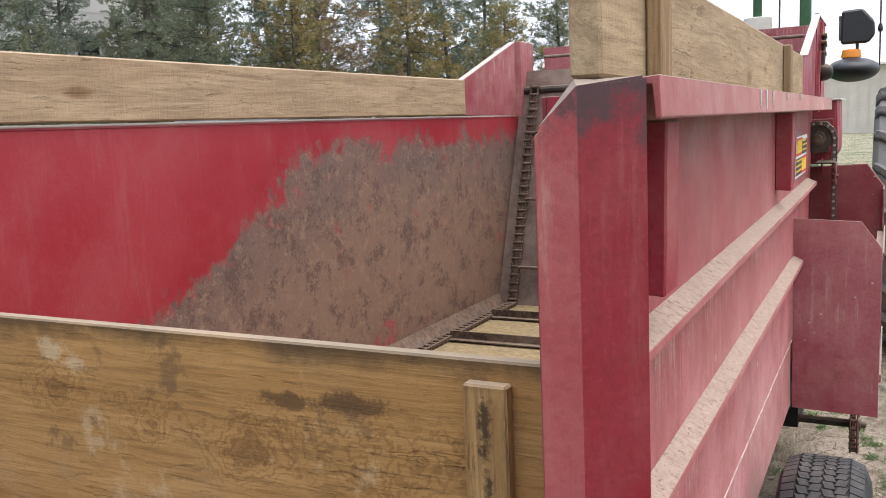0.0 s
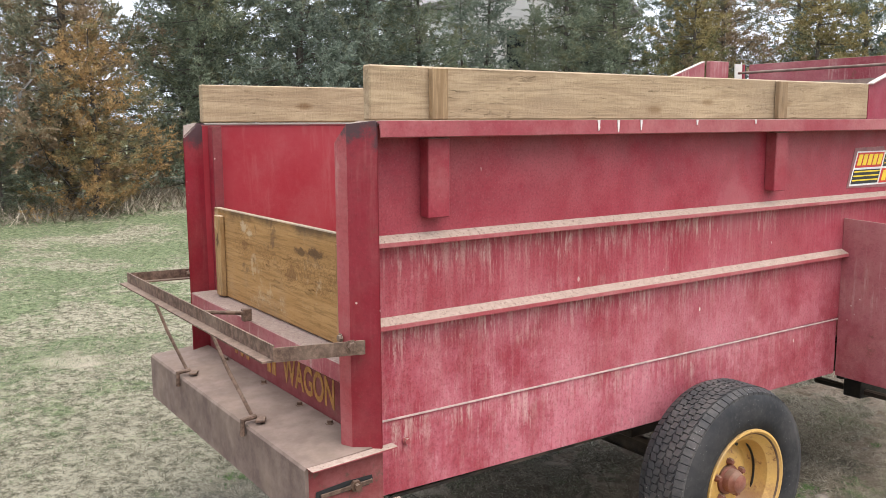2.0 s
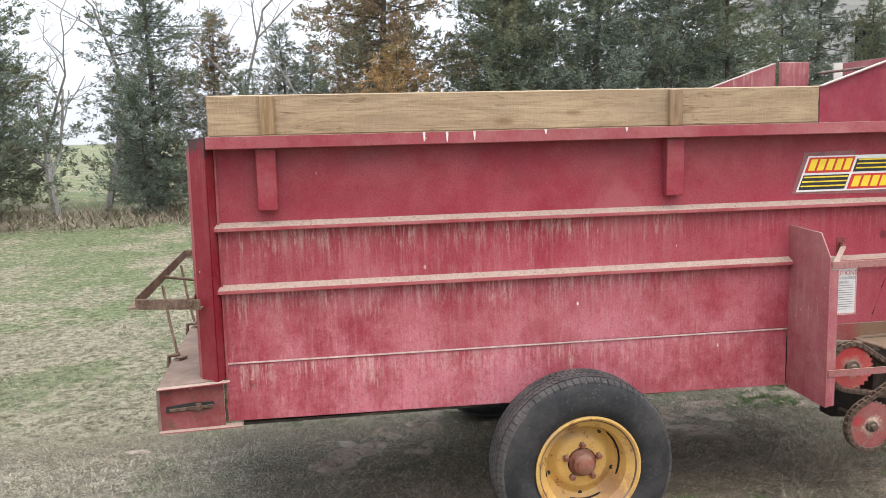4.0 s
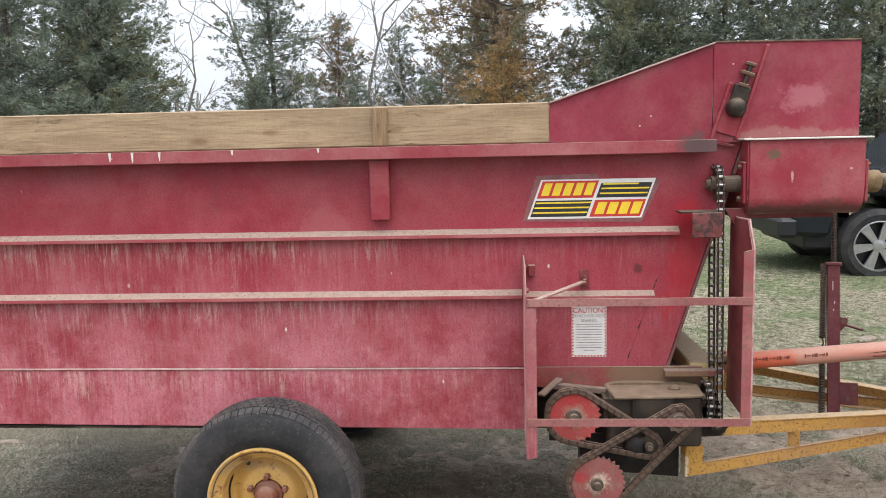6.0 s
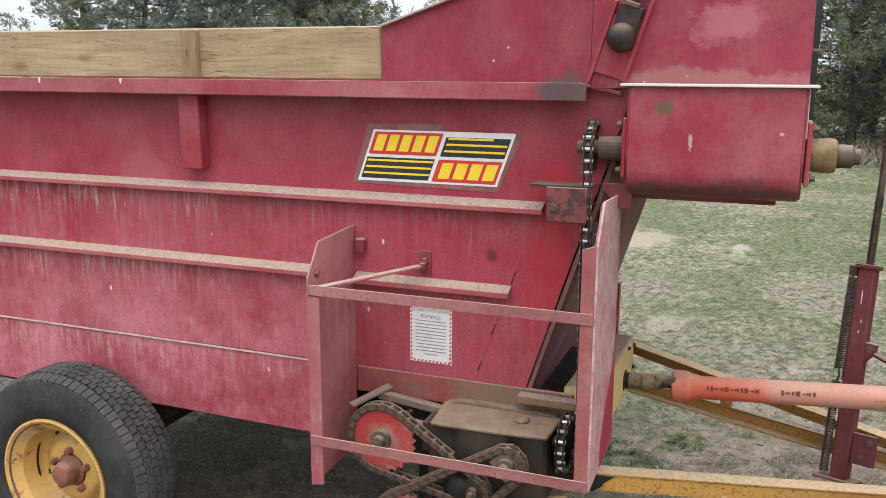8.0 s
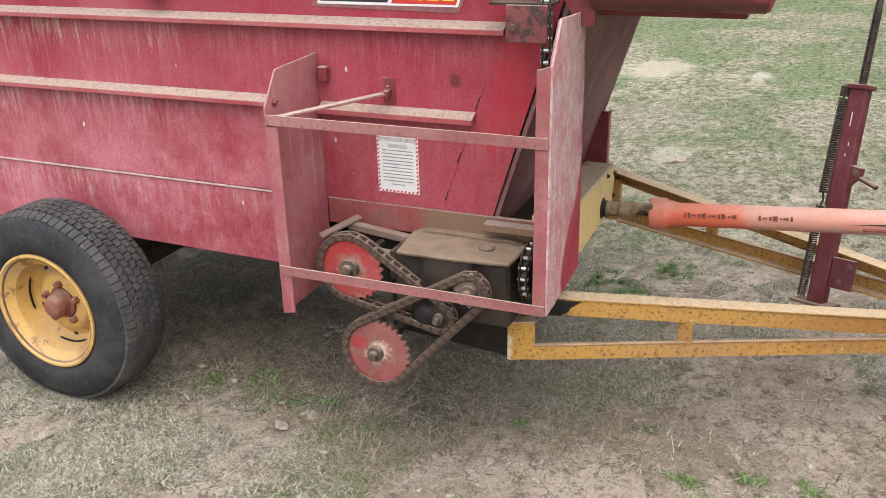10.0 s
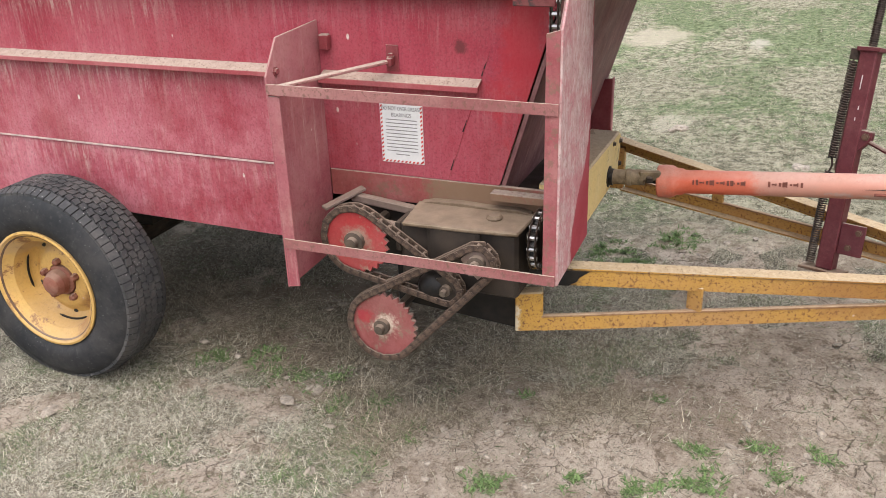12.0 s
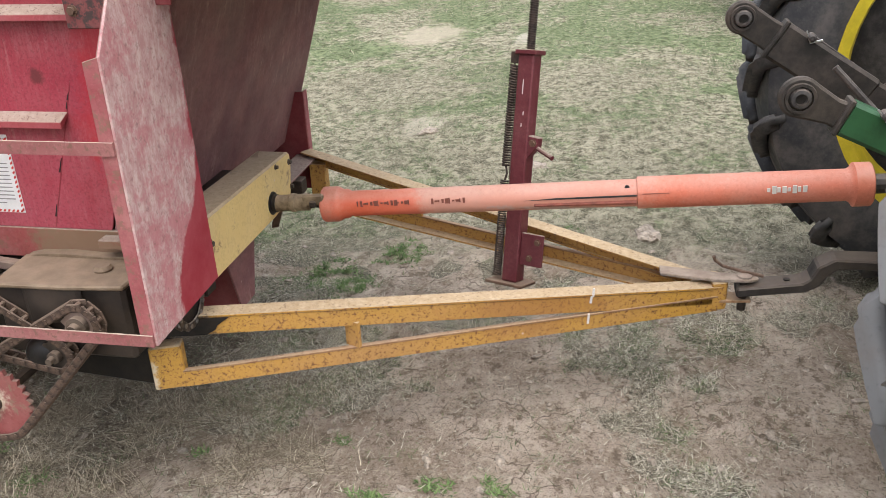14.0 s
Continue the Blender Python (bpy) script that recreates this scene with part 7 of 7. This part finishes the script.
def tangle(x, y):
    """Long dead grass lying round the wagon's front corner and along its shaded edge."""
    q = max(math.exp(-((x - 0.08) / 0.20) ** 2 - ((y - 2.72) / 0.20) ** 2), 0.7 * math.exp(-((x + 0.15) / 0.16) ** 2 - ((y - 3.35) / 0.16) ** 2), 0.5 * math.exp(-((x + 0.35) / 0.22) ** 2) * smooth(0.6, 1.2, y) * smooth(3.6, 3.0, y))
    return q * smooth(-0.25, 0.35, noise.noise((x * 6, y * 6, 21.0))), 0.0


M_BLADE = blade_material("short_dry_grass", (0.080, 0.066, 0.046), (0.63, 0.575, 0.450), 1.2)
M_BLADEG = blade_material("short_green_grass", (0.052, 0.076, 0.030), (0.200, 0.245, 0.115), 1.0)
M_LAWN = blade_material("bleached_lawn_grass", (0.085, 0.076, 0.047), (0.45, 0.410, 0.300), 1.3)
M_LAWNG = blade_material("green_lawn_grass", (0.060, 0.086, 0.038), (0.200, 0.245, 0.120), 1.0)
M_WEED = blade_material("dry_weeds", (0.14, 0.115, 0.08), (0.48, 0.41, 0.31), 2.0)
M_STRAW = blade_material("dry_straw", (0.090, 0.066, 0.042), (0.56, 0.48, 0.35), 1.9)
M_LEAF = blade_material("green_weed_leaf", (0.050, 0.082, 0.026), (0.165, 0.230, 0.085), 1.0)
blades("grass", 350000, (-1.3, 0.5, 1.4, 5.6), 0.026, 0.72, (M_BLADE, M_BLADEG), "short matted grass, mostly dry with green weeds", near_mask, 0.0012, 8, 0.022)
blades("grass", 90000, (-1.3, -1.5, 0.7, 0.5), 0.026, 0.70, (M_BLADE, M_BLADEG), "short dry grass behind the wagon", near_mask, 0.0014, 8, 0.024)
blades("grass", 220000, (-5.0, -2.2, -1.2, 6.6), 0.030, 0.55, (M_LAWN, M_LAWNG), "short patchy grass, half dry and half green", lawn_mask, 0.0016, 8, 0.035)
blades("grass", 140000, (-13.5, -8.0, -4.8, 12.0), 0.045, 0.45, (M_LAWN, M_LAWNG), "patchy lawn of short dry and green grass", lawn_mask, 0.0028, 8, 0.07)
blades("green_weeds", 9000, (-1.8, 0.2, 0.8, 4.3), 0.018, 0.35, M_LEAF, "small green weeds in the dry grass", lambda x, y: (leafy(x, y) ** 2, 0.0), 0.0030, 9, 0.012)
blades("dry_weeds", 24000, (-15.4, -14.0, -13.2, 22.0), 0.36, 0.1, M_WEED, "tall dry weeds along the tree line", lambda x, y: (0.9, 0.0), 0.008, spread=0.12)
blades("straw", 60000, (-1.4, 0.4, 1.4, 5.6), 0.036, 0.97, M_STRAW, "dry straw lying on bare soil", lambda x, y: (0.06 + 0.94 * turf(x + 0.06, y), 0.0), 0.0009, 5, 0.035)
blades("dead_grass", 16000, (-0.8, 0.5, 0.6, 3.7), 0.095, 0.85, M_STRAW, "long tangled dead grass under the wagon's edge", tangle, 0.0010, 10, 0.030)

M_CLOD = plain("dry_clods", (0.37, 0.305, 0.240), 0.6, 0.95, 60)
b = fresh()
for _ in range(2400):
    x, y, r = rng.uniform(-1.7, 1.4), rng.uniform(0.4, 5.6), 0.003 + 0.015 * rng.random() ** 4
    m = Matrix.Translation((x, y, ground_z(x, y) + r * 0.10)) @ Euler((rng.uniform(-0.3, 0.3), rng.uniform(-0.3, 0.3), rng.uniform(0, 6))).to_matrix().to_4x4() @ Matrix.Diagonal((r * rng.uniform(0.9, 2.0), r, r * rng.uniform(0.3, 0.6), 1))
    bmesh.ops.create_icosphere(b, subdivisions=1, radius=1.0, matrix=m)
for v in b.verts:
    v.co += Vector(noise.noise_vector(v.co * 70)) * 0.005
clods = new("clods", mesh("clods", b, M_CLOD))
tagged(clods, "small dry clods and flat stones on the soil", "soil clods", kind="stuff")
for x, y, r in ((-1.75, 4.45, 0.055), (0.62, 5.35, 0.035), (-2.6, 3.9, 0.05), (-3.3, 5.2, 0.06), (0.04, 2.40, 0.022), (0.14, 2.34, 0.024), (0.17, 2.72, 0.014), (0.22, 2.55, 0.012), (0.48, 1.62, 0.026), (0.52, 1.72, 0.020), (0.44, 2.60, 0.016), (-3.25, 3.16, 0.05)):
    b = fresh()
    bmesh.ops.create_icosphere(b, subdivisions=3, radius=1.0, matrix=Matrix.Translation((x, y, ground_z(x, y) + 0.004)) @ Euler((0, 0, x * 7)).to_matrix().to_4x4() @ Matrix.Diagonal((r * 1.5, r, r * 0.34, 1)))
    for v in b.verts:
        v.co += Vector(noise.noise_vector(v.co * 28)) * r * 0.35
    tagged(new("stone", mesh("stone", b, M_CLOD)), "flat tan stone lying in the grass", "stone", "loose stones")


# ---------------------------------------------------------------- trees
def needle_material(name, deep, light, odd, odd_share):
    """Leaf colour by spray, with patches of another hue; light passes through the leaves."""
    k = Kit(name)
    pick = k.island()
    col = k.mix(pick, deep, light)
    patch = k.ramp(k.noise(0.9, 4, 0.65), 0.60 - odd_share * 0.35, 0.70 - odd_share * 0.25)
    col = k.mix(k.math("MULTIPLY", patch, 0.85), col, k.mix(pick, tuple(c * 0.55 for c in odd), odd))
    k.done(col, 0.75, 0, None, spec=0.2)
    glow = k.t.nodes.new("ShaderNodeBsdfTranslucent")
    k.plug(col, glow.inputs[0])
    both = k.t.nodes.new("ShaderNodeMixShader")
    both.inputs[0].default_value = 0.42
    k.t.links.new(k.bsdf.outputs[0], both.inputs[1])
    k.t.links.new(glow.outputs[0], both.inputs[2])
    k.t.links.new(both.outputs[0], k.t.nodes["Material Output"].inputs[0])
    return k.mat


# needle colours paled and greyed to hold the haze over the trees
M_CEDAR = needle_material("cedar_green", (0.105, 0.128, 0.090), (0.300, 0.335, 0.232), (0.245, 0.235, 0.130), 0.35)
M_CEDARB = needle_material("cedar_bluegreen", (0.100, 0.124, 0.100), (0.290, 0.332, 0.258), (0.235, 0.232, 0.145), 0.3)
M_CEDARO = needle_material("cedar_rust", (0.130, 0.125, 0.070), (0.290, 0.262, 0.140), (0.560, 0.350, 0.155), 0.62)
M_CEDARG = needle_material("cedar_olive", (0.105, 0.112, 0.058), (0.262, 0.255, 0.128), (0.400, 0.310, 0.135), 0.55)
M_CEDARR = needle_material("cedar_brown", (0.118, 0.122, 0.085), (0.270, 0.262, 0.172), (0.385, 0.262, 0.160), 0.55)
M_BARK = plain("grey_bark", (0.115, 0.095, 0.078), 0.4, 0.9, 25)
M_DEAD = plain("bleached_dead_wood", (0.34, 0.318, 0.292), 0.35, 0.85, 18)


def conifer(seed, H, R, material, label, fill=1.0):
    """A cedar: tapered trunk, up-swept limbs, and a ragged crown of many feathery sprays."""
    g = np.random.default_rng(seed)
    t = top("cedar_tree", (0, 0, 0), label, "tree", "cedars of the tree line")
    lean = g.uniform(-0.3, 0.3, 2)
    b = tube([(lean[0] * u * u, lean[1] * u * u, H * u - 0.1) for u in (0, 0.2, 0.45, 0.7, 0.9, 1.0)], [0.10, 0.085, 0.06, 0.04, 0.02, 0.006], 8)
    v, f = [], []
    n = int(13 * H * fill)
    for i in range(n):
        u = 0.03 + 0.97 * ((i + g.random()) / n) ** 0.95
        a = i * 2.399 + g.uniform(-0.6, 0.6)
        prof = (1 - u) ** 0.70 * (0.62 + 0.38 * min(1, u * 7))
        ln = R * prof * g.choice([0.55, 0.8, 1.0, 1.15, 1.35]) * g.uniform(0.85, 1.1) + 0.15
        up = g.uniform(-0.25, 0.30)
        p0 = Vector((lean[0] * u * u, lean[1] * u * u, H * u))
        d = Vector((math.cos(a), math.sin(a), up)).normalized()
        p1 = p0 + d * ln * 0.6
        p2 = p0 + d * ln + Vector((0, 0, g.uniform(-0.05, 0.30) * ln))
        if ln > 0.4:
            tube([p0, p1, p2], [0.014 + 0.007 * ln, 0.010, 0.003], 4, b, False)
        m = max(6, int(ln * 17))
        for j in range(m):
            s = 0.06 + 0.98 * (j + g.random()) / m
            c = np.array(p0.lerp(p1, s / 0.6) if s < 0.6 else p1.lerp(p2, (s - 0.6) / 0.4))
            plume = np.array([math.cos(a + g.normal(0, 0.7)), math.sin(a + g.normal(0, 0.7)), g.uniform(-0.1, 0.8)])
            plume /= np.linalg.norm(plume)
            reach = g.uniform(0.12, 0.34)
            c = c + g.normal(0, 0.06 + 0.05 * ln, 3)
            q = 27
            w0 = g.random((q, 1))
            o = c + plume * reach * w0 + g.normal(0, 0.040, (q, 3)) * (1.25 - w0)
            dd = plume * 0.8 + g.normal(0, 0.55, (q, 3))
            dd /= np.linalg.norm(dd, axis=1)[:, None]
            w = np.cross(dd, g.normal(0, 1, (q, 3)))
            w /= np.linalg.norm(w, axis=1)[:, None]
            ls = g.uniform(0.05, 0.115, (q, 1))
            ws = g.uniform(0.010, 0.019, (q, 1))
            for a0, a1, a2 in zip((o - w * ws).tolist(), (o + w * ws).tolist(), (o + dd * ls).tolist()):
                k = len(v)
                v += [a0, a1, a2]
                f.append((k, k + 1, k + 2))
    part("trunk", b, M_BARK, t)
    me = bpy.data.meshes.new("crown")
    me.from_pydata(v, [], f)
    me.materials.append(material)
    put("crown", me, t)
    return t


def dead_tree(seed, H, label):
    """A bare tree: forked limbs down to thin twigs."""
    g = np.random.default_rng(seed)
    t = top("dead_tree", (0, 0, 0), label, "tree")
    b = fresh()

    def grow(p, d, ln, r, depth):
        pts, rs = [p], [r]
        for i in range(3):
            d = (d + Vector(g.normal(0, 0.13, 3)) + Vector((0, 0, 0.04))).normalized()
            p = p + d * ln / 3
            pts.append(p)
            rs.append(r * (1 - 0.15 * (i + 1)))
        tube(pts, rs, 6 if depth > 2 else 4, b, depth == 5)
        if depth == 0:
            return
        for k in range(3 if depth > 1 else 4):
            a = g.uniform(0, 2 * math.pi)
            side = d.orthogonal().normalized()
            side.rotate(Matrix.Rotation(a, 3, d))
            nd = (d * g.uniform(0.5, 1.0) + side * g.uniform(0.4, 1.0)).normalized()
            grow(pts[int(g.integers(1, 4))], nd, ln * g.uniform(0.5, 0.8), r * g.uniform(0.42, 0.62), depth - 1)

    grow(Vector((0, 0, -0.1)), Vector((g.uniform(-0.1, 0.1), g.uniform(-0.1, 0.1), 1)).normalized(), H * 0.42, 0.022 * H * 0.6, 4)
    part("trunk", b, M_DEAD, t)
    return t


kinds = {
    "g1": conifer(11, 7.5, 1.7, M_CEDAR, "tall dark green cedar tree with a ragged crown"),
    "g2": conifer(12, 6.6, 1.9, M_CEDARB, "broad blue-green cedar tree with drooping lower limbs"),
    "g3": conifer(13, 8.6, 1.6, M_CEDARB, "tall and narrow blue-green cedar tree"),
    "o1": conifer(14, 4.6, 1.6, M_CEDARO, "small cedar tree dried to rusty orange"),
    "o2": conifer(16, 4.8, 1.7, M_CEDARG, "low olive and golden-brown cedar tree"),
    "r1": conifer(15, 7.0, 2.1, M_CEDARR, "half dried cedar tree tinged with brown"),
    "d1": dead_tree(21, 6.5, "bare dead tree with pale branches"),
    "d2": dead_tree(22, 5.5, "bare dead tree with pale twigs"),
}
"""placing: kind, x, y, turn, size"""
ROW = [
    ("g1", -15.0, -12.5, 20, 1.0), ("g2", -14.6, -10.3, 80, 1.1), ("g3", -15.2, -8.3, 160, 1.0), ("g2", -14.6, -6.3, 10, 1.0),
    ("g1", -15.4, -5.9, 70, 0.95), ("d1", -15.6, -3.6, 0, 1.0), ("g3", -15.2, -2.4, 200, 0.80), ("g2", -20.0, 0.8, 20, 0.6), ("d2", -15.0, -0.7, 60, 0.95),
    ("g2", -16.4, 0.3, 130, 0.60), ("r1", -17.0, -1.4, 80, 0.62), ("g1", -18.5, -3.6, 80, 0.42), ("d1", -17.0, 0.2, 130, 1.0), ("r1", -15.4, 2.3, 45, 1.15), ("o1", -14.0, 2.5, 0, 0.72),
    ("g1", -15.6, 5.0, 250, 1.0), ("g2", -15.0, 6.9, 300, 1.05), ("g3", -15.3, 8.7, 15, 1.0), ("g1", -15.6, 10.4, 100, 0.95),
    ("g2", -16.5, 12.3, 190, 0.72), ("g3", -17.5, 13.8, 20, 0.8), ("g1", -16.2, 14.6, 20, 0.6), ("g1", -15.0, 16.4, 33, 1.0), ("o2", -13.4, 17.6, 120, 1.1), ("r1", -13.8, 19.4, 210, 1.0),
    ("o2", -11.6, 20.4, 20, 1.15), ("g2", -11.4, 22.6, 95, 1.1), ("o2", -9.3, 22.0, 250, 1.0), ("g1", -8.6, 24.6, 10, 0.9), ("g2", -6.8, 25.6, 140, 0.8),
    ("g3", -18.4, -11.0, 5, 1.1), ("g1", -18.8, -8.4, 95, 1.1), ("g2", -18.4, -7.6, 185, 1.1), ("g1", -19.6, 2.4, 60, 0.8), ("g3", -18.6, 5.6, 275, 1.05),
    ("g1", -18.8, 6.4, 40, 1.1), ("g2", -18.4, 8.6, 140, 1.2), ("g3", -18.9, 10.8, 220, 1.05), ("g1", -18.8, 18.0, 320, 1.1), ("g2", -16.4, 20.6, 70, 1.2),
    ("g3", -14.2, 23.6, 170, 1.1), ("g1", -11.8, 26.0, 260, 1.1), ("g2", -19.8, 20.5, 0, 1.2), ("d2", -15.1, -4.4, 20, 1.15), ("d2", -15.0, 0.9, 250, 1.0), ("d2", -15.0, 0.1, 200, 0.62), ("g2", -14.6, -0.5, 80, 0.44), ("g1", -14.5, 1.0, 30, 0.36), ("g2", -14.9, -2.6, 150, 0.42), ("g1", -22.5, 14.0, 70, 0.7),
]
used = set()
for kind, x, y, turn, size in ROW:
    src = kinds[kind]
    m = pose(x, y, ground_z(x, y) - 0.05, 0, 0, turn) @ Matrix.Scale(size, 4)
    if kind in used:
        ob = copy_thing(src, m)
        ob.matrix_basis = m
    else:
        used.add(kind)
        src.matrix_basis = m


# ---------------------------------------------------------------- small and distant things
stake = top("stake", (-14.25, 5.45, ground_z(-14.25, 5.45)), "thin weathered stake standing in the dry weeds", "stake")
part("post", tube([(-14.25, 5.45, ground_z(-14.25, 5.45) - 0.1), (-14.26, 5.47, ground_z(-14.25, 5.45) + 1.0)], [0.022, 0.016], 7), plain("orange_stake", (0.42, 0.22, 0.10), 0.4, 0.8, 20), stake)

M_SIDING = plain("beige_metal_siding", (0.55, 0.51, 0.44), 0.15, 0.6, 0.7)
shed = top("metal_shed", (8.0, 64.0, 0.0), "long pale beige metal shed in the distance", "shed")
wall = part("wall", box(-4.0, 60.0, -0.1, 20.0, 70.0, 4.2, 0), M_SIDING, shed)
for i in range(40):
    part("siding_rib", box(-3.9 + 0.6 * i, 59.95, 0.0, -3.85 + 0.6 * i, 59.998, 4.2, 0), M_SIDING, wall)
part("roof", prism([(59.6, 4.2), (65.0, 5.6), (70.4, 4.2), (70.4, 4.35), (65.0, 5.78), (59.6, 4.35)], 0, -4.4, 20.4, 0), M_CREAM, shed)
part("door", box(4.0, 59.93, 0.0, 8.0, 59.994, 3.4, 0.01), M_CREAM, shed)

house = top("white_house", (-24.0, 19.0, 0.0), "white clapboard house behind the trees", "house")
hw = part("wall", box(-27.0, 16.0, -0.1, -21.0, 23.0, 5.6, 0), M_WHITE, house)
for i in range(22):
    part("clapboard", box(-21.0, 16.0, 0.2 + 0.25 * i, -20.975, 23.0, 0.42 + 0.25 * i, 0), M_WHITE, hw)
part("roof", prism([(15.6, 5.5), (19.5, 8.2), (23.4, 5.5), (23.4, 5.7), (19.5, 8.45), (15.6, 5.7)], 0, -27.4, -20.6, 0), M_PRINTGREY, house)
part("gable", prism([(16.0, 5.6), (23.0, 5.6), (19.5, 8.1)], 0, -21.05, -20.99, 0), M_WHITE, house)
for y in (17.2, 20.6):
    win = part("window", box(-20.97, y, 3.4, -20.94, y + 1.0, 4.8, 0.005), M_CREAM, house)
    part("pane", box(-20.938, y + 0.1, 3.5, -20.930, y + 0.9, 4.7, 0), M_GLASSY, win)
